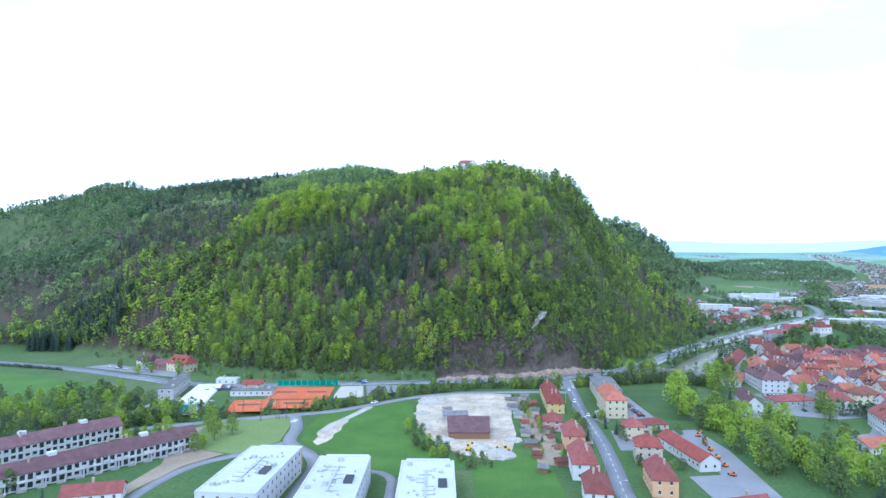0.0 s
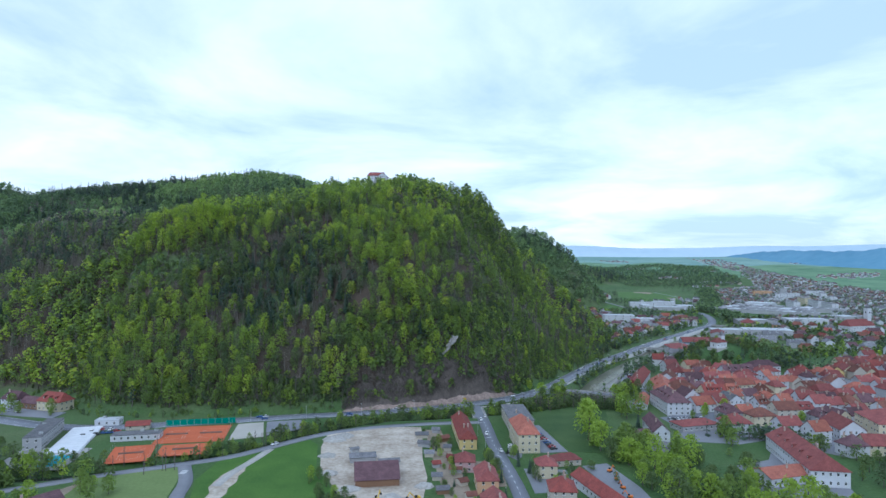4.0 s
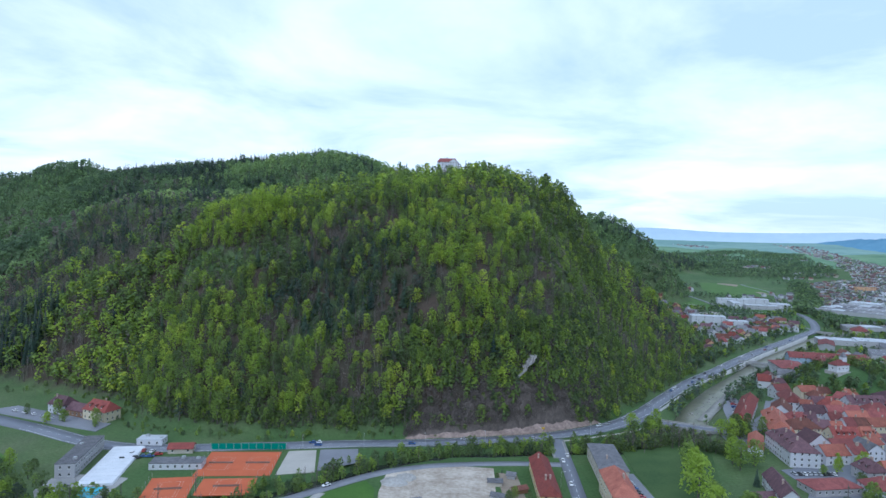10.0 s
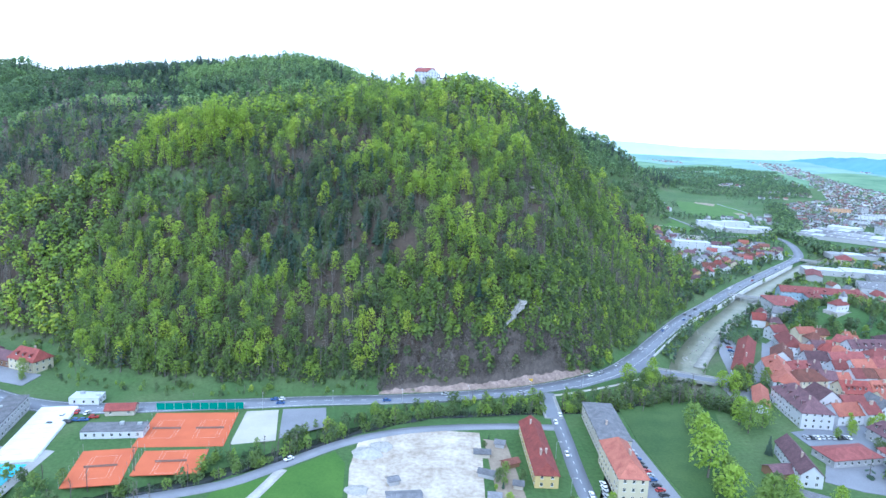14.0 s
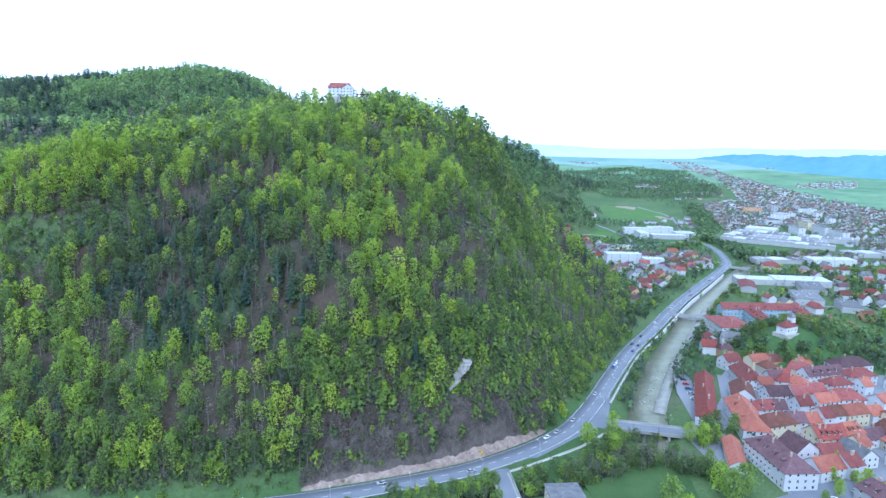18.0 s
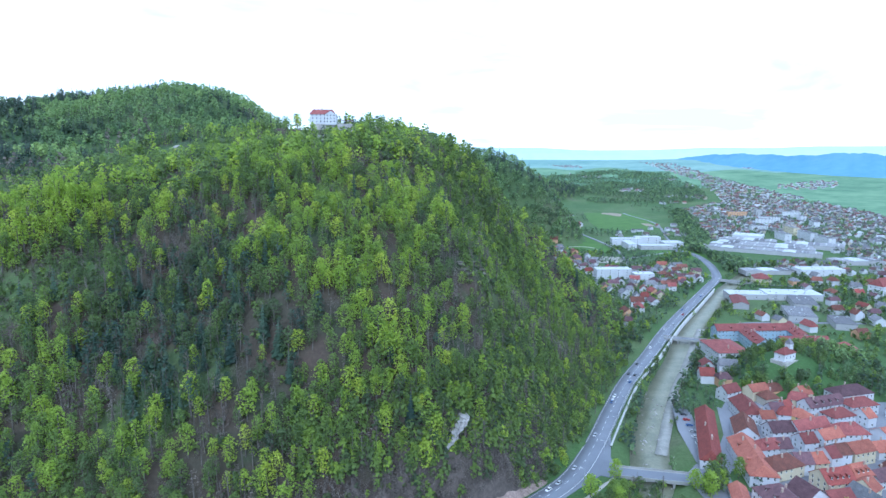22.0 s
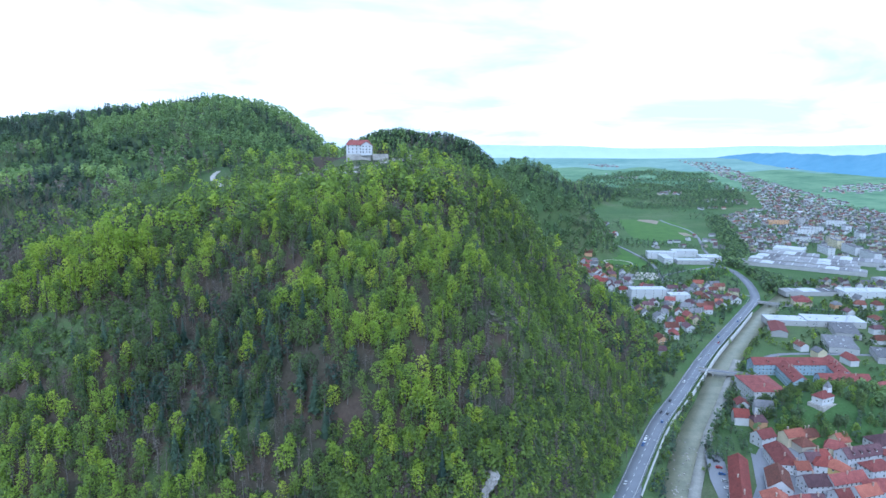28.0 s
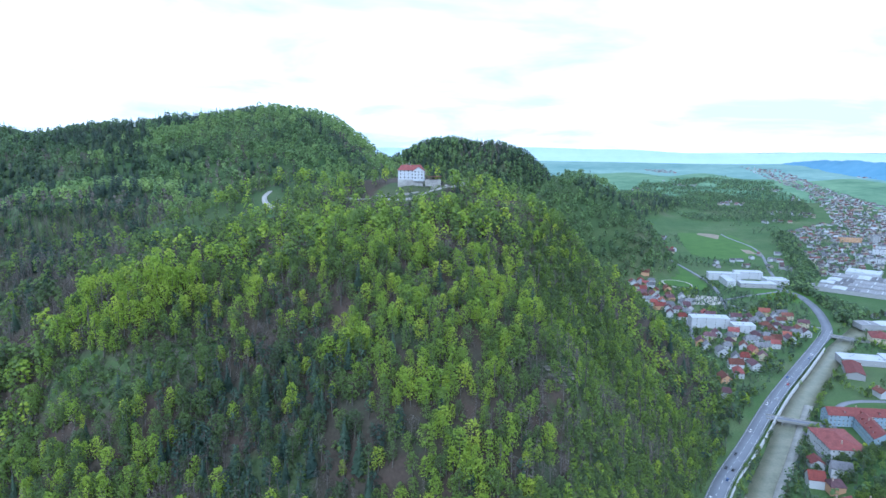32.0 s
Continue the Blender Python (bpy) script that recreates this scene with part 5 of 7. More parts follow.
# stone yard
put(15, 318, 20, 21, 3.6, 5.0, 0, "wood", "plum", "gable", 1, windows=False, chimneys=0, label="old open wooden shed with a rusty brown roof", name="yard_shed")
put(9, 346, 13, 8, 3, 1.2, 4, "grey", "grey", "gable", 1, windows=False, chimneys=0, label="grey site hut with a metal roof", name="site_hut")
put(22, 336, 10, 5, 3, 0.9, 3, "grey", "grey", "gable", 1, windows=False, chimneys=0, label="low dark site container with a flat lid", name="site_container")
put(5, 360, 4, 3.5, 2.4, 0.6, 20, "grey", "grey", "gable", 1, windows=False, chimneys=0, label="small dark metal container on the yard", name="site_container")


def heap(x, y, r, h, mat, seed, label):
    """A dumped heap: uneven cone with a rough skirt."""
    rng = random.Random(seed)
    bm = bmesh.new()
    rings = []
    for k in range(6):
        t = k / 5
        rings.append([bm.verts.new(((1 - t) * r * (1 + rng.uniform(-0.18, 0.18)) * math.cos(a), (1 - t) * r * 0.8 * (1 + rng.uniform(-0.18, 0.18)) * math.sin(a), h * t ** 0.8 + rng.uniform(-0.06, 0.1) * h - (0.4 if k == 0 else 0)))
                      for a in [i * 2 * math.pi / 14 for i in range(14)]])
    for a, b in zip(rings[:-1], rings[1:]):
        for i in range(14):
            bm.faces.new((a[i], a[(i + 1) % 14], b[(i + 1) % 14], b[i]))
    bm.faces.new(rings[-1])
    ob = part("stone_mound", bm, mat)
    ob.matrix_world = pose(x, y, 0.2, 0, 0, rng.uniform(0, 360))
    return tagged(ob, label, "heap", "heaps on the stone yard")


for k, (hx, hy, hr, hh) in enumerate(((-6, 384, 7, 2.6), (0, 390, 6, 2.2), (-9, 355, 5, 1.8), (28, 283, 8, 3.2), (20, 292, 6, 2.4), (-7, 328, 5, 1.6), (2, 306, 6, 1.5), (36, 305, 5, 2.0))):
    heap(hx, hy, hr, hh, GRAVEL, k, "pale heap of crushed stone on the yard")

YELLOW = surface("yellow_machine_paint", (0.50, 0.32, 0.03), (0.66, 0.44, 0.05), 0.4, 4, 0.5, 0.1)
RUBBER = surface("black_rubber", (0.02, 0.02, 0.02), (0.05, 0.05, 0.05), 0.5, 5)
ORANGE = surface("orange_machine_paint", (0.60, 0.16, 0.03), (0.72, 0.24, 0.05), 0.4, 4, 0.5, 0.1)


def digger(x, y, turn, paint=YELLOW, label="yellow crawler excavator standing on the yard", size=1.0):
    top = new("excavator")
    top.matrix_world = pose(x, y, 0.16, 0, 0, turn) @ Matrix.Scale(size, 4)
    tagged(top, label, "excavator", "machines on the yard")
    for s in (-1.1, 1.1):
        part("track", boxes((-2.1, 2.1, s - 0.3, s + 0.3, 0.1, 0.8), (-1.8, 1.8, s - 0.28, s + 0.28, 0, 0.95)), RUBBER, top)
    part("body", boxes((-2.0, 1.2, -1.3, 1.3, 1.0, 2.0), (-2.2, -1.2, -1.25, 1.25, 1.0, 2.3)), paint, top)
    part("cab", boxes((0.0, 1.4, 0.25, 1.3, 2.0, 3.2)), GLASS, top)
    b = part("boom", boxes((0, 4.4, -0.25, 0.25, -0.25, 0.25)), paint, top)
    b.matrix_local = pose(1.1, -0.4, 1.9, 0, -48, 0)
    a = part("arm", boxes((0, 3.0, -0.2, 0.2, -0.2, 0.2)), paint, top)
    a.matrix_local = pose(4.0, -0.4, 5.1, 0, 55, 0)
    k = part("bucket", boxes((-0.5, 0.6, -0.6, 0.6, -0.6, 0.4)), RUBBER, top)
    k.matrix_local = pose(5.8, -0.4, 2.6, 0, 30, 0)


digger(14, 290, 70, size=0.75)
digger(31, 289, 200, size=0.75)
for k in range(6):
    digger(128.5 - k * 1.6, 312 - k * 11, 30 + k * 37, ORANGE, "orange construction machine parked in the depot yard", 0.55)

# terraced rows on the left bank
for cx, cy, L, turn in ((-142, 266, 80, 48), (-176, 290, 56, 50), (-212, 238, 46, 48)):
    row = put(cx, cy, L, 11.5, 6.6, 3.4, turn, "white", "plum", "gable", 2, 3.3, "long white terraced block with a dark plum-brown roof and balconies", 6, "terraced_block", "terraced blocks", windows=False)
    bays = int(L / 2.7)
    for k in range(bays):
        for s in range(2):
            tall = 2.1 if (k * 7 + s * 3) % 5 else 1.2
            loggia = part("loggia", boxes((-0.85, 0.85, -0.04, 0.02, 0, tall)), GLASS, row, "dark glazed balcony bay")
            loggia.matrix_local = pose((k - (bays - 1) / 2) * 2.7, -5.75, 0.6 + s * 3.1 + (0.7 if tall < 2 else 0))
            if (k + s) % 3 == 0:
                part("railing", boxes((-0.95, 0.95, -0.75, -0.68, 0, 0.95), (-0.95, 0.95, -0.68, -0.01, -0.12, 0)), WALLS["white"], row).matrix_local = pose((k - (bays - 1) / 2) * 2.7, -5.75, 0.6 + s * 3.1)
    for k in range(2):
        part("roof_hatch", boxes((-1.6, 1.6, -1.2, 1.2, 0, 1.5)), WALLS["white"], row).matrix_local = pose((k - 0.5) * L * 0.45, 0.3, 9.4)
for k in range(12):
    t = -0.46 + k * 0.084
    px, py = -142 + math.cos(radians(48)) * 80 * t + 4.7, 266 + math.sin(radians(48)) * 80 * t - 4.6
    bal = new("balcony_tower")
    bal.matrix_world = pose(px, py, 0, 0, 0, 48)
    tagged(bal, "white balcony bay on the terraced block", "balcony", "balconies of the terraced block")
    part("slab", boxes((-1.5, 1.5, -1.5, 0.2, 3.4, 3.6)), CONCRETE, bal)
    part("slab", boxes((-1.5, 1.5, -1.5, 0.2, 0.0, 0.25)), CONCRETE, bal)
    part("parapet", boxes((-1.5, 1.5, -1.5, -1.38, 3.6, 4.5), (-1.5, -1.4, -1.38, 0.2, 3.6, 4.5), (1.4, 1.5, -1.38, 0.2, 0.25, 4.5)), WALLS["white"], bal)
put(-126, 232, 20, 9, 3.6, 2.6, 15, "white", "red", "gable", 1, chimneys=1)

# hotel and houses at the foot of the hill
put(-226, 494, 14, 11, 6.5, 4.5, 155, "white", "plum", "half_hip", 2, dormers=2, label="white inn with a plum-red half-hipped roof at the hill foot", name="inn")
put(-195, 481, 19, 12, 7, 5, 155, "cream", "wine", "half_hip", 2, label="cream guest house with a wine-red half-hipped roof and dormers", name="guest_house", dormers=3)
put(-211, 488, 16, 10, 4.5, 3.4, 155, "wood", "plum", "gable", 1, chimneys=0)
flat_block(-169, 406, 9, 42, 7, 8, "grey", "grey", 2, label="grey two-storey bath house beside the covered pool", name="bath_house")

# the covered pool
FABRIC = surface("white_tent_fabric", (0.58, 0.60, 0.63), (0.72, 0.73, 0.76), 0.2, 1.2, 0.55, 0.1)


def pool_hall(x, y, L, D, turn):
    top = new("pool_cover")
    top.matrix_world = pose(x, y, 0.15, 0, 0, turn)
    tagged(top, "long white ribbed fabric cover over the pool", "tent")
    bm = bmesh.new()
    n, m = 22, 10
    grid = []
    for i in range(n + 1):
        sag = 0.0 if i % 2 == 0 else -0.18
        grid.append([bm.verts.new(((i / n - 0.5) * L, -math.cos(math.pi * j / m) * D / 2, min(1, 2.6 * math.sin(math.pi * j / m)) * (1.05 + sag * 0.5))) for j in range(m + 1)])
    for i in range(n):
        for j in range(m):
            bm.faces.new((grid[i][j], grid[i + 1][j], grid[i + 1][j + 1], grid[i][j + 1]))
    for g in (grid[0], grid[-1]):
        bm.faces.new(g)
    bmesh.ops.recalc_face_normals(bm, faces=bm.faces)
    part("cover", bm, FABRIC, top)
    for i in range(0, n + 1, 2):
        bm = bmesh.new()
        last = None
        for j in range(m + 1):
            a = math.pi * j / m
            p = ((i / n - 0.5) * L, -math.cos(a) * (D / 2 + 0.1), min(1, 2.6 * math.sin(a)) * 1.08)
            ring = [bm.verts.new((p[0] - 0.08, p[1], p[2])), bm.verts.new((p[0] + 0.08, p[1], p[2]))]
            if last:
                bm.faces.new((last[0], last[1], ring[1], ring[0]))
            last = ring
        part("rib", bm, METAL, top)
    return top


pool_hall(-151, 402, 52, 17, 97)
WATER_POOL = surface("pool_water", (0.05, 0.35, 0.45), (0.09, 0.45, 0.55), 0.2, 2, 0.1, 0.2)
patch("pool_deck", [(-160, 352), (-138, 352), (-136, 386), (-150, 390), (-172, 390), (-172, 370)], 0.14, CONCRETE)
patch("pool_basin", [(-152, 357), (-142, 357), (-141, 375), (-151, 375)], 0.2, WATER_POOL)

# tennis courts
COURT_LINE = surface("court_tape", (0.52, 0.36, 0.28), (0.62, 0.5, 0.42), 0.5, 4)
NET_MESH = surface("grey_court_net", (0.16, 0.11, 0.09), (0.24, 0.17, 0.14), 0.5, 4)
NETTING = surface("green_windbreak", (0.01, 0.16, 0.12), (0.02, 0.23, 0.17), 0.3, 3)


def court(name, x, y, w, d, turn, nets):
    top = new(name)
    top.matrix_world = pose(x, y, 0.12, 0, 0, turn)
    tagged(top, "red clay tennis court with white lines and a net", "tennis court", "tennis courts")
    TAKEN.append((x, y, max(w, d) * 0.62))
    part("clay", boxes((-w / 2, w / 2, -d / 2, d / 2, -0.2, 0.06)), CLAY, top)
    for k in range(nets):
        cx = (k - (nets - 1) / 2) * w / nets
        for x0, x1, y0, y1 in ((-4.1, 4.1, -9.0, -8.9), (-4.1, 4.1, 8.9, 9.0), (-4.15, -4.05, -9, 9), (4.05, 4.15, -9, 9), (-5.5, -5.4, -9, 9), (5.4, 5.5, -9, 9)):
            part("line", boxes((cx + x0, cx + x1, y0, y1, 0.06, 0.075)), COURT_LINE, top)
        part("net", boxes((cx - 6.2, cx + 6.2, -0.03, 0.03, 0.08, 1.0)), NET_MESH, top)
    for sx in (-1, 1):
        for i in range(6):
            part("post", boxes((sx * w / 2 - 0.05, sx * w / 2 + 0.05, -0.05, 0.05, 0, 3.2)), METAL, top).location = (0, (i / 5 - 0.5) * d, 0)
    return top


court("tennis_court", -88, 407, 38, 34, 2, 2)
court("tennis_court", -112, 373, 21, 29, 8, 1)
court("tennis_court", -86, 377, 26, 20, 4, 1)
patch("sand_court", [(-66, 426), (-51, 428), (-47, 396), (-66, 392)], 0.2, SAND)
patch("sports_paving", [(-49, 429), (-28, 431), (-26, 410), (-46, 398)], 0.16, LIGHT_ASPHALT)
fence = new("windbreak_fence")
fence.matrix_world = pose(-88.5, 427.5, 0, 0, 0, 2.5)
tagged(fence, "tall green windbreak fence behind the tennis courts", "fence")
for i in range(10):
    part("panel", boxes((-1.95, 1.95, -0.03, 0.03, 0.4, 3.8)), NETTING, fence).location = ((i - 4.5) * 4.1, 0, 0)
for i in range(11):
    part("post", boxes((-0.07, 0.07, -0.07, 0.07, 0, 4.0)), METAL, fence).location = ((i - 5) * 4.1, 0, 0)
flat_block(-118, 402, 26, 9, 3.2, 3, "white", "grey", 1, label="low tennis club house with a grey flat roof", name="club_house")
put(-124, 424, 13, 7, 3, 2, 5, "beige", "wine", "gable", 1, chimneys=0)
flat_block(-145, 436, 14, 8, 3.4, 0, "white", "white", 1, label="small white pavilion beside the courts", name="pavilion")

# allotment gardens
_r = random.Random(4)
for k in range(16):
    gx_, gy_ = 44.5 + 9.5 * (k % 2) + _r.uniform(-1.2, 1.2), 262 + k * 8.6
    put(gx_, gy_, _r.uniform(3.5, 7), _r.uniform(3, 4.5), 2.4, 1.1, _r.uniform(-25, 25), _r.choice(("wood", "grey", "beige")), _r.choice(("grey", "grey", "brown", "wine")), "gable", 1, windows=False, chimneys=0,
        label="small wooden garden shed on an allotment", name="garden_shed", group="allotment sheds", category="shed")
patch("allotment_soil", [(43, 270), (56, 268), (57, 395), (47, 398)], 0.15, DIRT)

# ---- river works ----
WATER = surface("shallow_river_water", (0.12, 0.13, 0.085), (0.24, 0.235, 0.165), 0.09, 0.7, 0.42, 0.6)
DARK_WATER = surface("dark_stream_water", (0.012, 0.016, 0.016), (0.05, 0.055, 0.05), 0.12, 1.2, 0.12, 0.5)
bpy.data.objects["river_water"].data.materials[0] = WATER
bpy.data.objects["stream_water"].data.materials[0] = DARK_WATER
wall_line = [(178, 514), (210, 555), (247, 600), (294, 648), (372, 731), (440, 797), (505, 861)]
PALE_CONCRETE = surface("pale_concrete", (0.38, 0.38, 0.37), (0.56, 0.555, 0.54), 0.1, 1.2)
strip("river_wall", wall_line, 0.5, 0.5, 1.15, PALE_CONCRETE, 5.2)
GRAVEL_BAR = surface("river_shingle", (0.22, 0.22, 0.20), (0.36, 0.35, 0.32), 0.12, 0.8)
strip("shingle_bar", [(205, 503), (234, 541), (268, 584), (312, 634), (388, 722)], 4.5, 2.5, -2.9, GRAVEL_BAR, 0.6)
strip("weir", [(170, 494), (198, 482)], 1.2, 1.2, -2.6, PALE_CONCRETE, 0.8)


def bridge(name, a, b, w, label, deck=0.5):
    top = new(name)
    d = Vector(b) - Vector(a)
    top.matrix_world = pose((a[0] + b[0]) / 2, (a[1] + b[1]) / 2, 0, 0, 0, math.degrees(math.atan2(d.y, d.x)))
    tagged(top, label, "bridge")
    L = d.length
    part("deck", boxes((-L / 2, L / 2, -w / 2, w / 2, deck - 1.0, deck)), CONCRETE, top)
    part("roadway", boxes((-L / 2, L / 2, -w / 2 + 1.2, w / 2 - 1.2, deck, deck + 0.05)), ASPHALT, top)
    for s in (-1, 1):
        part("parapet", boxes((-L / 2, L / 2, s * w / 2 - 0.15, s * w / 2 + 0.15, deck, deck + 1.0)), CONCRETE, top)
    for x in (-L / 4, L / 4):
        part("pier", boxes((x - 0.6, x + 0.6, -w / 2 + 0.6, w / 2 - 0.6, -5, deck - 1.0)), CONCRETE, top)


VILLAGE = [(374, 906), (412, 1010), (421, 1068), (428, 1195), (470, 1330), (560, 1450), (640, 1580), (712, 1700)]
SPORTS = [(566, 1400), (566, 1335), (535, 1180), (517, 1134), (462, 1160), (474, 1270), (520, 1350)]
SLOPE_FIELD = [(828, 1876), (908, 1832), (850, 1560), (800, 1440), (740, 1390), (665, 1400), (650, 1450), (693, 1580), (760, 1740)]
bridge("town_bridge", (165, 488), (202, 470), 11, "pale concrete road bridge over the river")
bridge("upper_bridge", (330, 697), (372, 672), 8, "short concrete bridge between the road and the town")
bridge("far_bridge", (545, 905), (580, 870), 9, "concrete bridge at the bend of the road")
bridge("stream_bridge", (89, 448), (86, 420), 9, "low road bridge over the dark stream")
for line in ([(202, 467), (212, 460), (222, 448), (216, 420), (222, 395), (250, 370), (300, 345)], [(372, 672), (385, 690), (430, 720), (520, 700), (640, 660), (800, 600)], [(580, 870), (640, 840), (720, 860), (820, 900)],
             [(560, 930), (520, 985), (505, 1060), (530, 1090), (640, 1130)], [(640, 1130), (700, 1260), (820, 1500), (900, 1800), (1250, 2300), (1600, 2800)], VILLAGE, [(576, 1394), (546, 1187), (490, 1041), (470, 1000)],
             [(255, 500), (275, 530), (300, 560), (325, 590), (330, 625), (345, 665)], [(480, 560), (520, 620), (600, 680), (700, 740), (860, 880)]):
    strip("street", line, 2.8, 2.8, 0.22, LIGHT_ASPHALT, 0.3)

patch("junction", [(100, 460), (112, 459.5), (139, 476), (157, 486), (163, 481), (170, 494), (172, 503), (182, 521), (190, 537), (172, 521), (144, 490), (120, 473)], 0.16, ASPHALT, 1.0)
patch("bridge_square", [(203, 477), (198, 464), (196, 451), (195, 432), (212, 449), (222, 467), (219, 484), (214, 485)], 0.13, LIGHT_ASPHALT)
strip("footpath", [(92, 449), (103, 452), (139, 467), (156, 478), (163, 482)], 0.9, 0.9, 0.24, SAND, 0.5)


def river_stones():
    """Pale boulders and shingle heads in the shallow reach above the bridge."""
    rng = np.random.default_rng(51)
    pts = curve_line(RIVER[4:8], 2)
    bm = bmesh.new()
    for k in range(80):
        i = int(len(pts) * rng.random() ** 0.6) - 1
        x, y = pts[max(i, 0)] + rng.normal(0, 4.5, 2)
        r = rng.uniform(0.25, 0.75)
        m = Matrix.Translation((x, y, -2.95)) @ Matrix.Rotation(rng.uniform(0, 3), 4, "Z") @ Matrix.Diagonal((r * 1.4, r, r * 0.7, 1))
        bmesh.ops.create_icosphere(bm, subdivisions=1, radius=1, matrix=m)
    for v in bm.verts:
        v.co += Vector(rng.normal(0, 0.07, 3))
    tagged(part("river_stones", bm, STONE), "pale boulders lying in the shallow river", "stones", kind="stuff")


river_stones()

# ---- suburbs ----
patch("sports_field", SPORTS, 0.12, LAWN)
strip("running_path", [(470, 1190), (478, 1215), (500, 1215), (512, 1190), (500, 1162), (478, 1165), (470, 1190)], 1.6, 1.6, 0.2, SAND, 0.3)
patch("building_plot", [(455, 1060), (500, 1050), (512, 1100), (468, 1118)], 0.14, SAND)
patch("hill_meadow", SLOPE_FIELD, 0.14, LAWN)
patch("ploughed_strip", [(800, 1720), (830, 1760), (850, 1700), (812, 1640)], 0.2, DIRT)
patch("ploughed_strip", [(770, 1450), (785, 1500), (800, 1490), (788, 1440)], 0.2, DIRT)
patch("school_lawn", [(560, 1060), (650, 1050), (690, 1110), (590, 1140)], 0.12, LAWN)
BIG = [(585, 1215, 52, 16, 12, -14, "white", 4), (632, 1222, 44, 18, 12, -14, "white", 3), (655, 1180, 34, 28, 8, -14, "white", 2), (610, 1160, 54, 20, 7, -14, "grey", 2), (572, 1180, 14, 44, 10, -14, "white", 3), (418, 955, 46, 18, 13, -12, "white", 4), (448, 930, 26, 16, 10, -12, "white", 3),
       (752, 1083, 185, 26, 8, -46, "white", 1), (778, 1106, 160, 24, 9, -46, "grey", 1), (803, 1130, 150, 28, 8, -46, "grey", 1), (812, 1178, 90, 34, 9, -46, "white", 1), (880, 1100, 90, 40, 9, -46, "white", 1), (845, 1220, 50, 40, 9, -46, "white", 1),
       (640, 930, 70, 22, 7, -12, "beige", 2), (700, 905, 60, 24, 9, -12, "white", 2), (560, 800, 60, 28, 7, -20, "grey", 1), (520, 812, 60, 22, 6, -20, "grey", 1), (820, 960, 70, 30, 8, -12, "white", 1)]
SHEET = surface("dull_roof_sheet", (0.18, 0.18, 0.19), (0.31, 0.31, 0.32), 0.05, 0.8, 0.75, 0.1)


def works(x, y, L, D, H, turn, wall):
    """A works hall of low parallel bays with pale and grey roofs and skylights."""
    top = new("works_hall")
    top.matrix_world = pose(x, y, float(height(x, y)), 0, 0, turn)
    tagged(top, "long works hall with low pale roof bays and skylights", "factory", "works halls")
    part("wall", boxes((-L / 2, L / 2, -D / 2, D / 2, -1, H)), WALLS["grey"], top)
    n = max(3, int(L / 18))
    for k in range(n):
        bay = part("roof_bay", roof_bm(D, L / n - 0.6, H, 0.9, "gable", 0.1), (SHEET, ROOFS["grey"], SHEET, ROOFS["white"], SHEET)[(k * 3 + int(x)) % 5], top)
        bay.matrix_local = pose((k - (n - 1) / 2) * L / n, 0, 0.05, 0, 0, 90)
        part("skylight", boxes((-D * 0.36, D * 0.36, -0.9, 0.9, H + 0.6, H + 1.05)), METAL, bay)
    return top


for x, y, L, D, H, t, w, n in BIG:
    if L > 65:
        works(x, y, L, D, H * 0.8, t, w)
    else:
        flat_block(x, y, L, D, H, t, w, "white" if w != "wood" else "wine", n, 11.0, f"large {w} flat-roofed works building", "works_building", "works and school buildings", "building")
    TAKEN.append((x, y, max(L, D) / 2))
SLABS = [(927, 1125, 48, 12, 15, 72, "white"), (950, 1190, 52, 12, 15, 72, "white"), (905, 1200, 44, 12, 13, 72, "white"), (972, 1252, 40, 12, 16, 72, "cream"), (1073, 1432, 44, 12, 15, -35, "white"), (1030, 1400, 30, 12, 15, -35, "white"), (1103, 1580, 46, 14, 12, -15, "peach"), (1150, 1560, 16, 14, 18, -15, "grey"),
         (1213, 1519, 40, 12, 14, -35, "white"), (1170, 1440, 36, 12, 14, 60, "white"), (1000, 1290, 22, 14, 16, -20, "beige"), (1120, 1350, 40, 12, 12, 60, "white"), (1250, 1600, 34, 12, 12, 60, "grey"), (960, 1330, 34, 13, 10, -15, "white")]
for x, y, L, D, H, t, wall in SLABS:
    flat_block(x, y, L, D, H, t, wall, "grey", int(H / 3), 6.0, f"tall {wall} apartment slab in the far town", "apartment_slab", "far apartment slabs", "building")
    TAKEN.append((x, y, L * 0.5))


def round_tower(x, y, r, h, cap):
    top = new("round_tower")
    top.matrix_world = pose(x, y, float(height(x, y)), 0, 0, 0)
    tagged(top, "stout pale stone round tower with a red conical roof", "tower")
    for name, r1, r2, z0, depth, mat in (("wall", r, r * 0.97, -3, h + 3, WALLS["beige"]), ("roof", r * 1.12, 0.2, h, cap, ROOFS["red"])):
        bm = bmesh.new()
        bmesh.ops.create_cone(bm, cap_ends=True, segments=28, radius1=r1, radius2=r2, depth=depth, matrix=pose(0, 0, z0 + depth / 2))
        part(name, bm, mat, top)
    for k in range(5):
        a = radians(200 + k * 28)
        part("window", WINDOW, None, top).matrix_local = pose(math.cos(a) * r, math.sin(a) * r, h * 0.55, 0, 0, math.degrees(a) + 90)


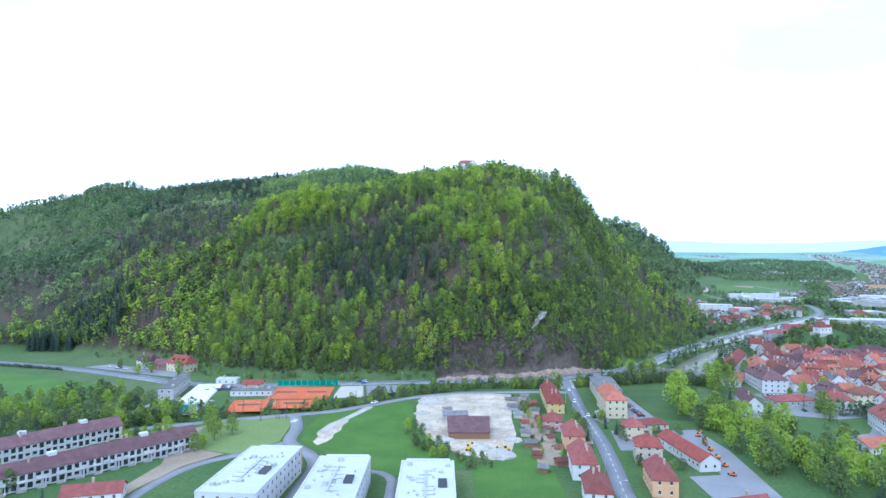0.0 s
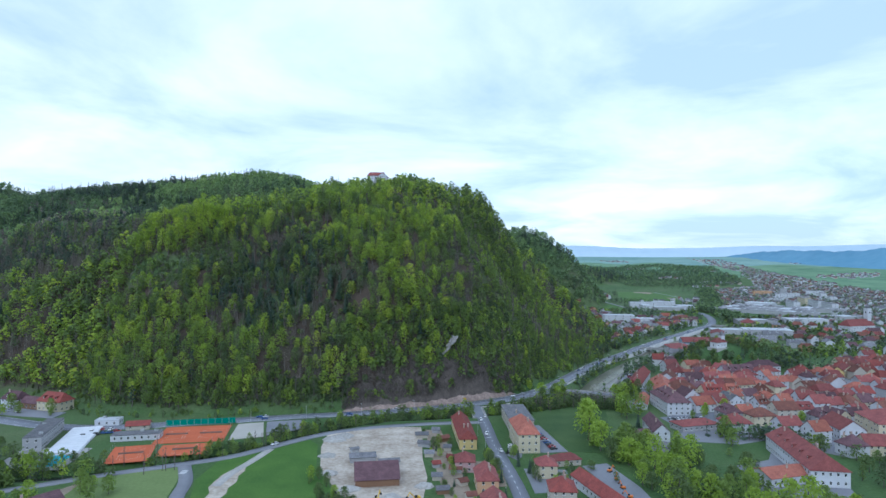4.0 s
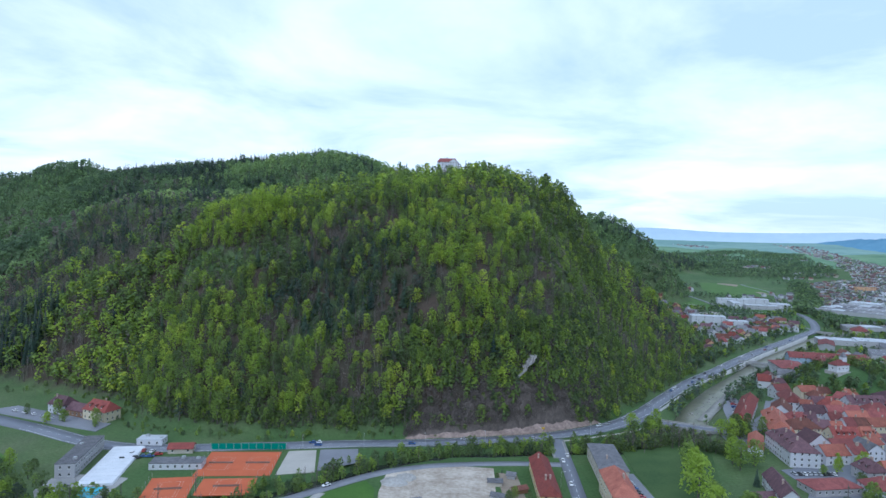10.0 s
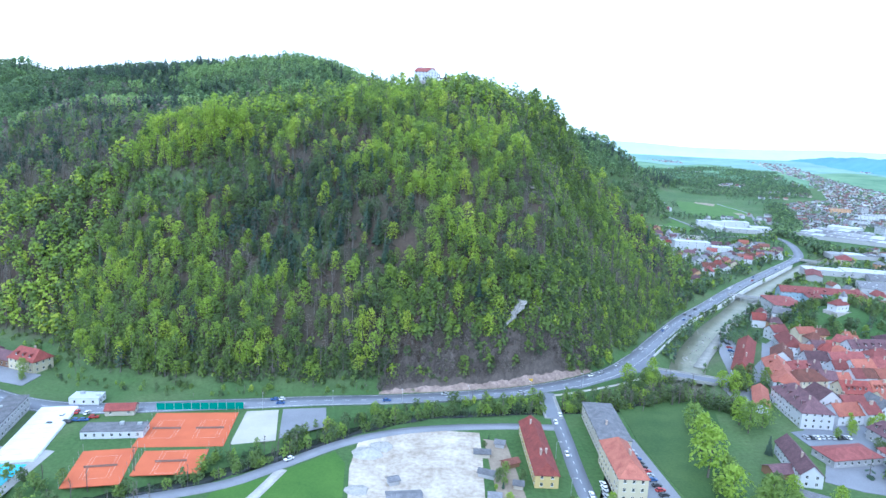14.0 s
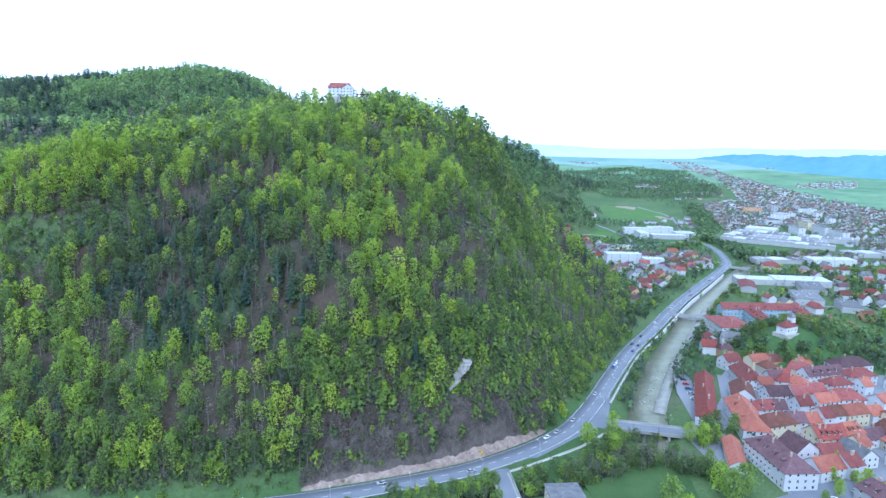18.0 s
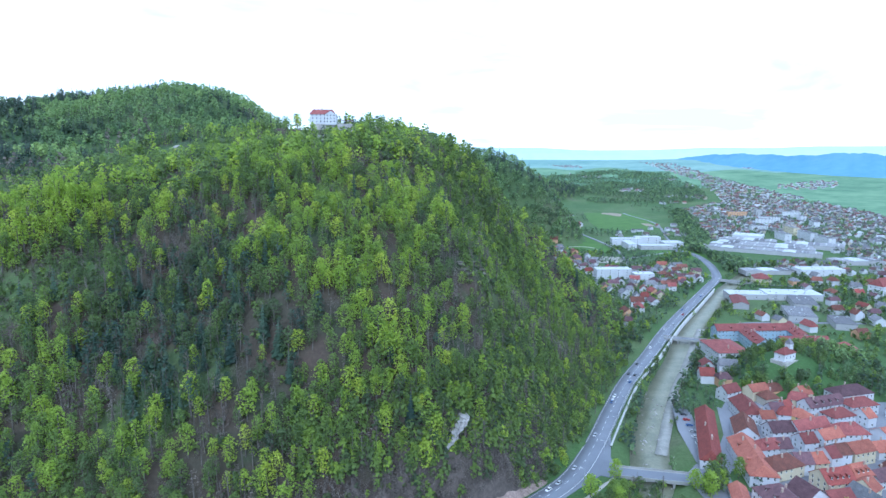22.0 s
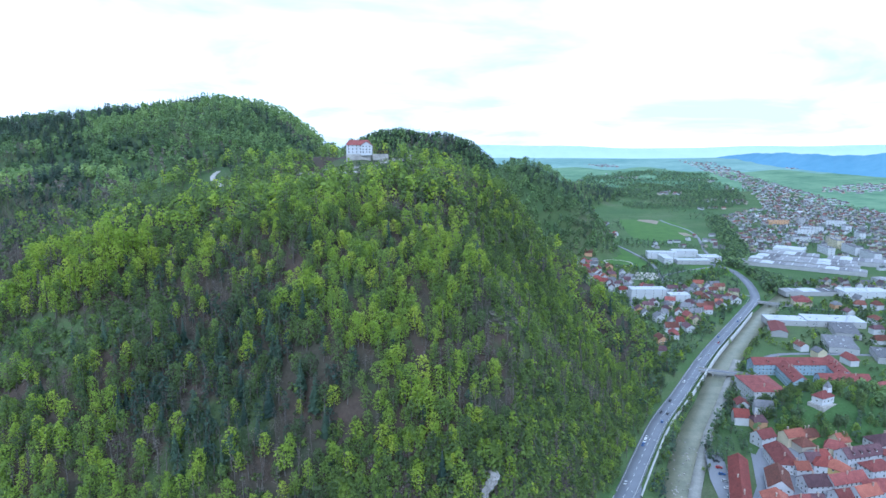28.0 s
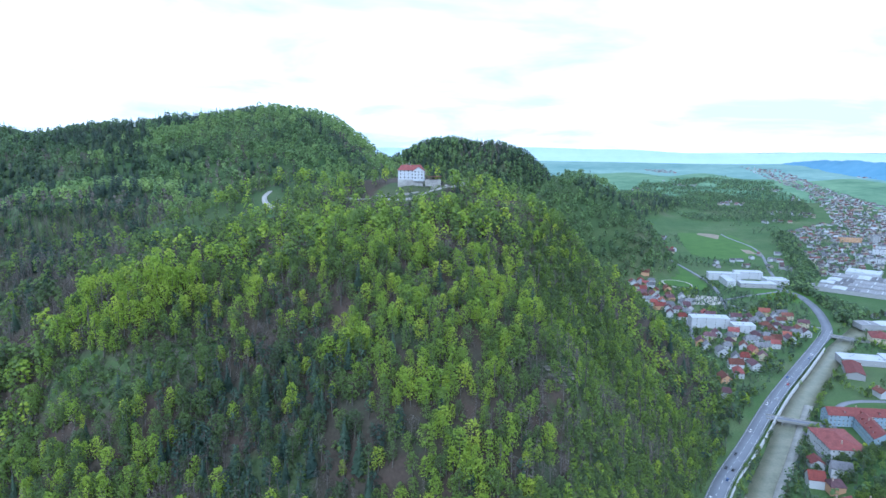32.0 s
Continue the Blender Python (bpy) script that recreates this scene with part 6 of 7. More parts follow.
round_tower(442, 612, 9, 9, 5)
put(587, 879, 26, 20, 8, 5, 60, "cream", "red", "hip", 2, label="cream hip-roofed villa beside the upper bridge", name="villa")
put(480, 786, 40, 16, 6, 2.4, 58, "grey", "red", "gable", 1, windows=False, chimneys=0, label="workshop hall with a bright red metal roof", name="workshop")
for hx, hy, hl, hd in ((505, 728, 44, 26), (548, 770, 50, 24), (520, 690, 34, 18)):
    flat_block(hx, hy, hl, hd, 6, 58, "grey", "grey", 1, 9.0, "low grey flat-roofed workshop hall", "workshop_hall", "workshop halls", "building")
    TAKEN.append((hx, hy, 24))

main_line, out_line = curve_line(MAIN_ROAD, 20), curve_line(RIVER, 20)


def free(x, y, r):
    if any(math.hypot(x - a, y - b) < c + r for a, b, c in TAKEN):
        return False
    return near_line(main_line, x, y) > r + 7 and near_line(out_line, x, y) > r + 10 and float(height(x, y)) < 10


def suburb(poly, spacing, seed, tall=(5, 7), grp="houses of the suburb", windows=False, odd=0.0):
    rng = random.Random(seed)
    xs, ys = [p[0] for p in poly], [p[1] for p in poly]
    x = min(xs)
    while x < max(xs):
        y = min(ys)
        while y < max(ys):
            px, py = x + rng.uniform(-0.3, 0.3) * spacing, y + rng.uniform(-0.3, 0.3) * spacing
            y += spacing
            if not inside(poly, px, py) or rng.random() < odd or not free(px, py, 6.5):
                continue
            L = rng.uniform(9, 15)
            roof = rng.choices(["red", "brown", "orange", "wine", "grey", "plum"], [2, 5, 1, 2, 6, 5])[0]
            put(px, py, L, rng.uniform(8, 10.5), rng.uniform(*tall), rng.uniform(3, 4.6), rng.choice((-15, 75)) + rng.uniform(-14, 14), rng.choices(["white", "cream", "beige", "peach", "grey"], [14, 3, 1, 1, 1])[0], roof,
                rng.choices(["gable", "half_hip", "hip"], [7, 2, 1])[0], 2, 4.0, windows=windows, group=grp, chimneys=rng.choice((0, 0, 1)))
        x += spacing


suburb([(302, 722), (332, 752), (420, 835), (515, 905), (565, 985), (520, 1010), (430, 960), (368, 890), (352, 800)], 18, 21, windows=True)
suburb([(285, 560), (300, 600), (330, 650), (335, 620), (318, 575)], 17, 22)
suburb([(232, 262), (250, 300), (330, 318), (420, 320), (430, 250), (330, 215)], 19, 23, windows=True)
suburb([(440, 720), (560, 830), (690, 920), (760, 860), (700, 700), (640, 600), (560, 590), (520, 620)], 29, 24, odd=0.15)
suburb([(480, 470), (560, 560), (640, 540), (620, 420), (560, 360), (480, 400)], 36, 25, odd=0.3)
suburb([(376, 930), (440, 985), (455, 1110), (450, 1180), (470, 1290), (550, 1400), (600, 1440), (640, 1500), (610, 1520), (520, 1440), (440, 1340), (405, 1200), (395, 1080)], 19, 26)


FAR_TOWN = [(600, 1010), (700, 900), (780, 860), (1000, 1000), (1250, 1150), (1411, 1400), (1605, 1963), (1816, 2568), (2220, 3540), (2150, 3850), (1711, 2617), (1420, 2080), (1302, 1890), (1120, 1780), (1003, 1690), (930, 1560), (800, 1290), (690, 1130)]
FAR_WOODS = [(900, 1960), (1010, 1900), (1120, 1860), (1290, 1950), (1400, 2120), (1650, 2620), (1750, 2950), (1600, 3200), (1250, 3100), (1050, 2750), (960, 2300)]
TREE_BELT = [(1010, 1690), (930, 1560), (830, 1380), (763, 1253), (690, 1165), (640, 1090), (640, 1000), (600, 950)]


def far_houses():
    """The far town as one spread of small houses: walls and pitched roofs."""
    rng = np.random.default_rng(9)
    gx, gy = np.meshgrid(np.arange(420, 2400, 19.0), np.arange(760, 3900, 19.0))
    x, y = gx.ravel() + rng.uniform(-6.5, 6.5, gx.size), gy.ravel() + rng.uniform(-6.5, 6.5, gx.size)
    town, woods = np.array([(inside(FAR_TOWN, px, py), inside(FAR_WOODS, px, py)) for px, py in zip(x, y)]).T
    d = np.hypot(x, y)
    green = blotch(x, y, 0.009, 0.7)
    ok = town & (rng.random(len(x)) < np.clip(0.85 + 0.5 * green, 0.1, 0.9) * np.clip(1.3 - d / 5000, 0.4, 1))
    ok |= woods & (blotch(x, y, 0.012, 3.3) > 0.6) & (rng.random(len(x)) < 0.5)
    ok |= ~town & ~woods & (green > 0.35) & (rng.random(len(x)) < 0.4) & (d < 1900) & (x < 1300)
    ok |= ~town & ~woods & (blotch(x, y, 0.005, 2.0) > 0.72) & (rng.random(len(x)) < 0.5) & (x > 1500)
    ok &= ~np.array([inside(OLD_TOWN, px, py) or any(abs(px - t[0]) < t[2] + 3 and abs(py - t[1]) < t[2] + 3 for t in TAKEN) for px, py in zip(x, y)])
    ok &= (height(x, y) - rise(x, y) < 12) & (near_line(main_line, x, y) > 15) & (near_line(TREE_BELT, x, y) > 20)
    for poly in (SLOPE_FIELD, SPORTS):
        ok &= np.array([not inside(poly, px, py) for px, py in zip(x, y)])
    x, y = x[ok], y[ok]
    z = height(x, y)
    V, Q, M, T = [], [], [], []
    for k in range(len(x)):
        L, D, H, R = rng.uniform(3.8, 7.2), rng.uniform(3.5, 4.9), rng.uniform(2.8, 5), rng.uniform(2.4, 3.8)
        t = np.radians(rng.choice((-15, 75)) + rng.normal(0, 8))
        c, s = np.cos(t), np.sin(t)
        p = np.array([(-L, -D, -1), (L, -D, -1), (L, D, -1), (-L, D, -1), (-L, -D, H), (L, -D, H), (L, D, H), (-L, D, H), (-L, 0, H + R), (L, 0, H + R)], float)
        p = np.c_[p[:, 0] * c - p[:, 1] * s + x[k], p[:, 0] * s + p[:, 1] * c + y[k], p[:, 2] + z[k]]
        V.append(p)
        Q.append(np.array([(0, 1, 5, 4), (2, 3, 7, 6), (1, 2, 6, 5), (3, 0, 4, 7), (4, 5, 9, 8), (6, 7, 8, 9), (5, 6, 9, 9), (7, 4, 8, 8)]) + 10 * k)
        wall, top = rng.choice((0, 3, 4), p=(0.45, 0.33, 0.22)), rng.choice((1, 2, 5), p=(0.93, 0.02, 0.05))
        M.append([wall] * 4 + [top] * 2 + [wall] * 2)
    me = bpy.data.meshes.new("far_town")
    verts = np.vstack(V)
    faces = [[int(i) for i in dict.fromkeys(q)] for q in np.vstack(Q)]
    me.from_pydata(verts.tolist(), [], faces)
    for m in (WALLS["white"], FAR_ROOF, ROOFS["white"], WALLS["grey"], WALLS["beige"], ROOFS["grey"]):
        me.materials.append(m)
    me.polygons.foreach_set("material_index", np.concatenate(M).astype(np.int32))
    tagged(new("far_town", me), "far spread of small pale houses with brown and grey roofs", "houses", kind="stuff")


def far_roof():
    m, n, l, b = material("far_roof_tiles", 0.85)
    isle = n.new("ShaderNodeNewGeometry").outputs["Random Per Island"]
    c = ramp_of(n, l, isle, [(0.0, (0.075, 0.056, 0.058)), (0.35, (0.12, 0.075, 0.072)), (0.55, (0.19, 0.088, 0.075)), (0.62, (0.085, 0.084, 0.094)), (1.0, (0.16, 0.16, 0.175))]).outputs[0]
    l.new(c, b.inputs["Base Color"])
    return m


FAR_ROOF = far_roof()
far_houses()

# road markings
def dashes(line, off, on, gap, z, name):
    pts = curve_line(line, 1.0)
    side = sides(pts, off)
    V, Q = [], []
    i = 0
    while i + on < len(pts) - 1:
        for j in range(i, i + on):
            d = side[j + 1] - side[j]
            d = np.array([-d[1], d[0]]) / (np.hypot(*d) + 1e-9) * 0.12
            b = len(V)
            V += [(*(side[j] - d), z), (*(side[j + 1] - d), z), (*(side[j + 1] + d), z), (*(side[j] + d), z)]
            Q.append((b, b + 1, b + 2, b + 3))
        i += on + gap
    tagged(new(name, mesh_from(name, V, Q, [PAINT_LINE])), "white painted line on the asphalt", "road marking", kind="stuff")


dashes(MAIN_ROAD[3:20], 0, 4, 5, 0.306, "centre_line")
dashes(MAIN_ROAD[3:20], 5.2, 6, 0, 0.306, "edge_line")
dashes(MAIN_ROAD[3:20], -5.2, 6, 0, 0.306, "edge_line")
dashes([(89, 446), (86, 400), (82, 361), (78, 297), (70, 234), (62, 170)], 0, 3, 4, 0.266, "centre_line")

# ---- castle house and rocks on the hill ----
cz = 194.2
castle = house(35, 798, 22, 12, 8.5, 4.2, -8, "white", "red", "half_hip", 3, 3.4, "white three-storey mountain inn with a red roof on the hilltop", 2, "castle_inn", "", z=cz, category="inn")
part("plinth", boxes((-11.3, 11.3, -6.3, 6.3, -7, -0.3)), STONE, castle, "grey stone plinth")
wing = part("gable_wing", walls_bm(15, 10, 8.0, 3.4, True), WALLS["white"], castle)
wing.matrix_local = pose(7.5, -1.6, 0, 0, 0, 90)
part("wing_roof", roof_bm(15, 10, 8.0, 3.4, "gable"), ROOFS["red"], wing)
for k in range(3):
    for j in range(3):
        part("window", WINDOW, None, wing).matrix_local = pose(-7.52, -3 + j * 3, 0.9 + k * 2.6, 0, 0, -90)
for k in range(2):
    part("balcony", boxes((0, 2.2, -4.5, 4.5, 3.0 + k * 2.7, 3.2 + k * 2.7), (2.08, 2.2, -4.5, 4.5, 3.2 + k * 2.7, 4.1 + k * 2.7)), WALLS["wood"], castle, "brown wooden balcony").location = (12.5, -1.6, 0)
terrace = part("terrace", boxes((13, 27, -7, 2, -6, -0.2)), STONE, castle)
for k in range(6):
    part("post", boxes((-0.1, 0.1, -0.1, 0.1, -0.2, 2.4)), WALLS["wood"], terrace).location = (14 + k * 2.5, -6.6, 0)
part("canopy", boxes((15.2, 27.4, -7.4, 2.2, 2.4, 2.65)), ROOFS["brown"], terrace, "low brown terrace canopy")
for k, (dx, dy, h) in enumerate(((-7, 9, 16), (-1, 11, 16), (36, 4, 7))):
    mast = part("antenna_mast", boxes((-0.12, 0.12, -0.12, 0.12, 0, h), (-0.6, 0.6, -0.05, 0.05, h * 0.8, h * 0.82), (-0.45, 0.45, -0.05, 0.05, h * 0.9, h * 0.92)), METAL)
    mast.matrix_world = pose(35 + dx, 798 + dy, cz - 1)
    tagged(mast, "thin steel antenna mast beside the inn", "mast", "antenna masts")


def ruin(x, y, L, h, turn, seed):
    rng = random.Random(seed)
    bm = bmesh.new()
    n = 7
    prof = [h * rng.uniform(0.45, 1.0) for _ in range(n + 1)]
    rows = []
    for i in range(n + 1):
        u = (i / n - 0.5) * L
        rows.append([bm.verts.new((u, -0.6, -2)), bm.verts.new((u, -0.6, prof[i])), bm.verts.new((u, 0.6, prof[i] - 0.2)), bm.verts.new((u, 0.6, -2))])
    for a, b in zip(rows[:-1], rows[1:]):
        for k in range(3):
            bm.faces.new((a[k], b[k], b[k + 1], a[k + 1]))
    bm.faces.new(rows[0])
    bm.faces.new(rows[-1])
    bmesh.ops.recalc_face_normals(bm, faces=bm.faces)
    ob = part("ruined_wall", bm, STONE)
    ob.matrix_world = pose(x, y, float(height(x, y)) + 0.2, 0, 0, turn)
    tagged(ob, "broken grey stone wall of the old castle", "ruin", "castle ruins")


for k, (x, y, L, h, t) in enumerate(((81, 790, 5, 7, 20), (87, 796, 4, 8, 80), (71, 782, 14, 2.5, -10), (59, 780, 16, 2.2, 5), (31, 776, 20, 2.5, 0), (9, 780, 14, 2.5, 15), (93, 784, 10, 2.0, 35))):
    ruin(x, y, L, h, t, k)
brush = np.random.default_rng(66)
bx, by = brush.uniform(0, 72, 70), brush.uniform(748, 786, 70)
grove("inn_brush", "", TWIG, TWIG_BUSH, np.c_[bx, by, height(bx, by) - 0.3][:40], brush.uniform(0.6, 1.0, 40), brush.random(40), "grey-brown brush below the hilltop inn", "bushes", 67)
grove("inn_bushes", "", LEAF, SCRUB, np.c_[bx, by, height(bx, by) - 0.3][40:], brush.uniform(0.7, 1.2, 30), brush.uniform(0.3, 0.6, 30), "green bushes below the hilltop inn", "bushes", 68)
strip("castle_lane", [(60, 774), (38, 766), (18, 768), (-4, 776), (-22, 790)], 1.6, 1.6, 0.9, GRAVEL, 1.5, 1.0)
strip("hill_lane", HILL_LANE, 2.6, 2.6, 0.9, GRAVEL, 2.0, 1.0)


def cliff(name, x, y, w, h, seed, mat, label, face=(0, -1), lean=0.35, n=16, m=12, edge=0.45, up=0.0, lift=0.0, ragged=0.12, grow=0.0):
    """A bare rock face: a lumpy sheet with thickness, leaning with the slope."""
    rng = np.random.default_rng(seed)
    z0 = float(height(x, y)) + lift
    f = np.array(face, float) / np.hypot(*face)
    side = np.array([-f[1], f[0]])
    bm = bmesh.new()
    rows = []
    slip = 0.0
    for j in range(m + 1):
        t = j / m
        row = []
        wid = w * (1 + grow * (2 * t - 1)) * (1 - edge * abs(2 * t - 1) ** 1.5 + rng.uniform(-ragged, ragged))
        slip += rng.uniform(-4, 4) * ragged
        for i in range(n + 1):
            u = (i / n - 0.5) * wid + up * t * h + slip
            out = rng.uniform(0, 0.9) + 1.4 * math.sin(math.pi * i / n) * math.sin(math.pi * min(1, t + 0.15)) + 0.8 * math.sin(i * 1.1 + j * 0.7 + seed)
            p = np.array([x, y]) + side * u + f * (out - t * h * lean)
            row.append(bm.verts.new((p[0], p[1], z0 - 1.5 + t * h)))
        rows.append(row)
    for a, b in zip(rows[:-1], rows[1:]):
        for i in range(n):
            bm.faces.new((a[i], a[i + 1], b[i + 1], b[i]))
    geo_ = bmesh.ops.extrude_face_region(bm, geom=list(bm.faces))
    for v in geo_["geom"]:
        if isinstance(v, bmesh.types.BMVert):
            v.co.x -= f[0] * (5 + lift)
            v.co.y -= f[1] * (5 + lift)
    bmesh.ops.recalc_face_normals(bm, faces=bm.faces)
    return tagged(part(name, bm, mat), label, "rock", "rock faces on the hill")


PALE_ROCK = surface("pale_limestone", (0.22, 0.21, 0.20), (0.46, 0.44, 0.42), 0.15, 0.9, 0.9, 0.9)
BROWN_ROCK = surface("earthy_rock_cut", (0.14, 0.105, 0.09), (0.40, 0.31, 0.265), 0.3, 1.1, 0.9, 0.9)
cliff("rock_outcrop", 68.0, 470, 3.4, 14, 9, PALE_ROCK, "pale bare limestone face among the trees", up=0.95, edge=0.3, lean=0.3, lift=5.5, ragged=0.26, n=12, m=18, grow=0.75)


BANK_EARTH = surface("grey_brown_bank", (0.058, 0.050, 0.044), (0.15, 0.125, 0.11), 0.25, 0.9, 0.95, 0.9)


def rock_cut():
    """The ragged rock face where the hill was cut back for the road, and the bare bank over it."""
    rng = np.random.default_rng(20)
    road = curve_line(MAIN_ROAD, 1.3)
    road = road[(road[:, 0] > -2) & (road[:, 0] < 133) & (road[:, 1] < 500)]
    n = len(road)
    x = road[:, 0]
    tall = np.interp(x, [0, 14, 40, 62, 84, 104, 120, 132], [0.4, 2.2, 2.6, 2.8, 4.6, 4.4, 2.6, 0.4]) + 0.5 * np.sin(x * 0.31) + 0.35 * np.sin(x * 0.83 + 1) + rng.uniform(-0.35, 0.35, n)
    tall = np.maximum(tall, 0.2)
    deep = 15 * np.clip(np.minimum(x + 2, 133 - x) / 14, 0.3, 1) * (0.9 + 0.2 * np.sin(x * 0.5) + 0.1 * np.sin(x * 1.3))

    def row(off, z, rough):
        p = sides(road, 1.0) - road[:, :2]
        return np.c_[road[:, :2] + p * (off + rng.uniform(-rough, rough, n))[:, None], z + rng.uniform(-rough, rough, n) * 0.6]

    face = [row(7.2 + 0 * x, 0.0 * x - 0.1, 0.05)] + [row(7.4 + 2.6 * t ** 1.4 + 0.3 * np.sin(x * 0.9 + 7 * t), tall * t, 0.25) for t in (0.2, 0.4, 0.6, 0.8, 1.0)]
    ends = row(10.1 + deep, 0 * x, 0)
    land = height(ends[:, 0], ends[:, 1])
    bank = [face[-1] + (0, 0, -0.05)]
    for t in (0.12, 0.25, 0.37, 0.5, 0.62, 0.75, 0.87, 1.0):
        r = row(10.1 + deep * t, tall + (np.maximum(land, tall) - tall) * t - 1.6 * t * t, 0.3)
        bank.append(np.c_[r[:, :2], np.maximum(r[:, 2], height(r[:, 0], r[:, 1]) + 0.5 - 2 * (t == 1))])
    for name, rows, mat, label in (("rock_cut", face, BROWN_ROCK, "low ragged pinkish-brown rock face beside the road"), ("ground_bank", bank, BANK_EARTH, "")):
        i = (np.arange(len(rows) - 1)[:, None] * n + np.arange(n - 1)[None, :]).ravel()
        ob = new(name, mesh_from(name, np.vstack(rows), np.c_[i, i + 1, i + n + 1, i + n], [mat]))
        tagged(ob, label, "rock") if label else tagged(ob, kind="structure")
    spots = np.vstack(bank[1:8])
    spots = spots[rng.random(len(spots)) < 0.75] - (0, 0, 0.3)
    half = rng.random(len(spots)) < 0.82
    grove("bank_scrub", "", TWIG, TWIG_BUSH, spots[half], rng.uniform(0.5, 1.15, half.sum()), rng.random(half.sum()), "grey leafless scrub on the bare bank", "bushes", 61)
    grove("bank_bushes", "", LEAF, SCRUB, spots[~half], rng.uniform(0.4, 0.9, (~half).sum()), np.clip(rng.normal(0.4, 0.15, (~half).sum()), 0, 1), "small green bushes on the bare bank", "bushes", 62)


rock_cut()
CRAG_ROCK = surface("mossy_crag", (0.085, 0.088, 0.070), (0.27, 0.25, 0.22), 0.25, 0.8, 0.9, 0.9)
for k, (x, y, w, h) in enumerate(((139, 640, 6, 13), (150, 630, 6, 12), (186, 651, 6, 14), (160, 639, 5, 10), (165, 622, 6, 13), (102, 545, 5, 9), (113, 550, 5, 10), (176, 634, 4, 10), (128, 600, 4, 9))):
    cliff("crag", x, y, w, h, 40 + k, CRAG_ROCK, "grey-brown crag standing out of the wooded slope", face=(0.75, -0.66), lean=0.45, ragged=0.3, lift=-2.0)


# ---- trees of the valley ----
def tree_meshes(form, tint, mat):
    v, q, m = form
    nv = len(np.unique(q[m == 1]))
    trunk = mesh_from("trunk", v[:nv], q[m == 1], [BARK])
    crown = mesh_from("crown", v[nv:], q[m == 0] - nv, [mat], tint=np.full((m == 0).sum(), tint))
    return trunk, crown


VALLEY = [leafy(51, 11, 4.4, 0.1, 26, 560, 0.42), leafy(52, 13, 4.0, 0.1, 28, 588, 0.42), leafy(53, 9, 3.9, 0.08, 24, 504, 0.4), leafy(54, 15, 4.9, 0.1, 30, 660, 0.46)]
KINDS = [(tree_meshes(f, t, LEAF), lab) for f in VALLEY for t, lab in ((0.32, "dark green broadleaf tree in full leaf"), (0.55, "fresh green broadleaf tree in spring leaf"), (0.78, "bright yellow-green tree in young leaf"))]
KINDS += [(tree_meshes(f, 0.5, NEEDLE), "dark conical spruce tree") for f in (conifer(61, 12, 2.4, 11, 9), conifer(62, 9, 1.9, 10, 9))]
MADE = []


def tree(x, y, size, kind, rng):
    (trunk, crown), label = KINDS[kind % len(KINDS)]
    top = new("tree")
    top.matrix_world = pose(x, y, float(height(x, y)) - 0.2 - 2.5 * float(river_bed(x, y)), 0, 0, rng.uniform(0, 360)) @ Matrix.Scale(size, 4)
    tagged(top, label, "tree", "trees of the valley")
    part("trunk", trunk, None, top)
    part("crown", crown, None, top)
    MADE.append(top)


def clear(x, y, r=3.0):
    return (not any(math.hypot(x - a, y - b) < c * 0.75 + r for a, b, c in TAKEN)) and near_line(main_line, x, y) > 8


def copse(poly, n, seed, sizes=(0.7, 1.2), conifers=0.1, joined=""):
    rng = random.Random(seed)
    spots = []
    xs, ys = [p[0] for p in poly], [p[1] for p in poly]
    left = n * 12
    while n and left:
        left -= 1
        x, y = rng.uniform(min(xs), max(xs)), rng.uniform(min(ys), max(ys))
        if inside(poly, x, y) and clear(x, y) and near_line(SIDE, x, y) > 6:
            if joined:
                spots.append((x, y))
                n -= 1
                continue
            tree(x, y, rng.uniform(*sizes), rng.choice((12, 13)) if rng.random() < conifers else rng.randrange(12), rng)
            n -= 1
    if joined:
        p, draw = np.array(spots), np.random.default_rng(seed)
        grove(joined, "", LEAF, SHRUB_TREES, np.c_[p, height(p[:, 0], p[:, 1]) - 0.3], draw.uniform(*sizes, len(p)), np.clip(draw.normal(0.35, 0.18, len(p)), 0, 1), "green garden trees and shrubs near the houses", "trees", seed)


SHRUB_TREES = [leafy(55, 11, 4.3, 0.08, 16, 192, 0.62), leafy(56, 13, 3.9, 0.1, 16, 192, 0.62)]
TALL_TREES = [(155, 259, 1.25), (158, 243, 1.3), (169, 248, 1.4), (183, 256, 1.3), (181, 242, 1.35), (165, 234, 1.3), (187, 234, 1.2), (197, 237, 1.1), (155, 279, 1.25), (155, 294, 1.2), (152, 312, 1.2), (152, 326, 1.2), (155, 344, 1.1), (178, 338, 0.9)]
SIDE = [(91, 452), (86, 400), (82, 361), (78, 297), (70, 234), (62, 170)]
rng_ = random.Random(70)
for tx, ty, size, kind in ((197, 462, 0.85, 2), (200, 454, 0.8, 11), (210, 460, 0.95, 8), (226, 466, 0.8, 4), (142, 468, 0.95, 2), (162, 480, 0.8, 5), (142, 441, 0.8, 2), (153, 408, 0.95, 1), (146, 386, 1.1, 5), (138, 364, 1.15, 11),
                         (137, 344, 1.1, 2), (147, 335, 1.0, 4), (142, 320, 1.15, 8), (169, 322, 1.0, 7), (180, 405, 0.95, 4), (191, 411, 1.0, 1), (219, 358, 0.75, 4), (213, 342, 0.85, 7), (246, 402, 0.7, 5)):
    tree(tx, ty, size * (1.4 if ty < 420 else 1.2), kind, rng_)
copse([(140, 336), (152, 372), (168, 402), (186, 440), (196, 452), (200, 420), (186, 372), (172, 330), (158, 300)], 7, 71, (0.75, 1.15), 0.04)
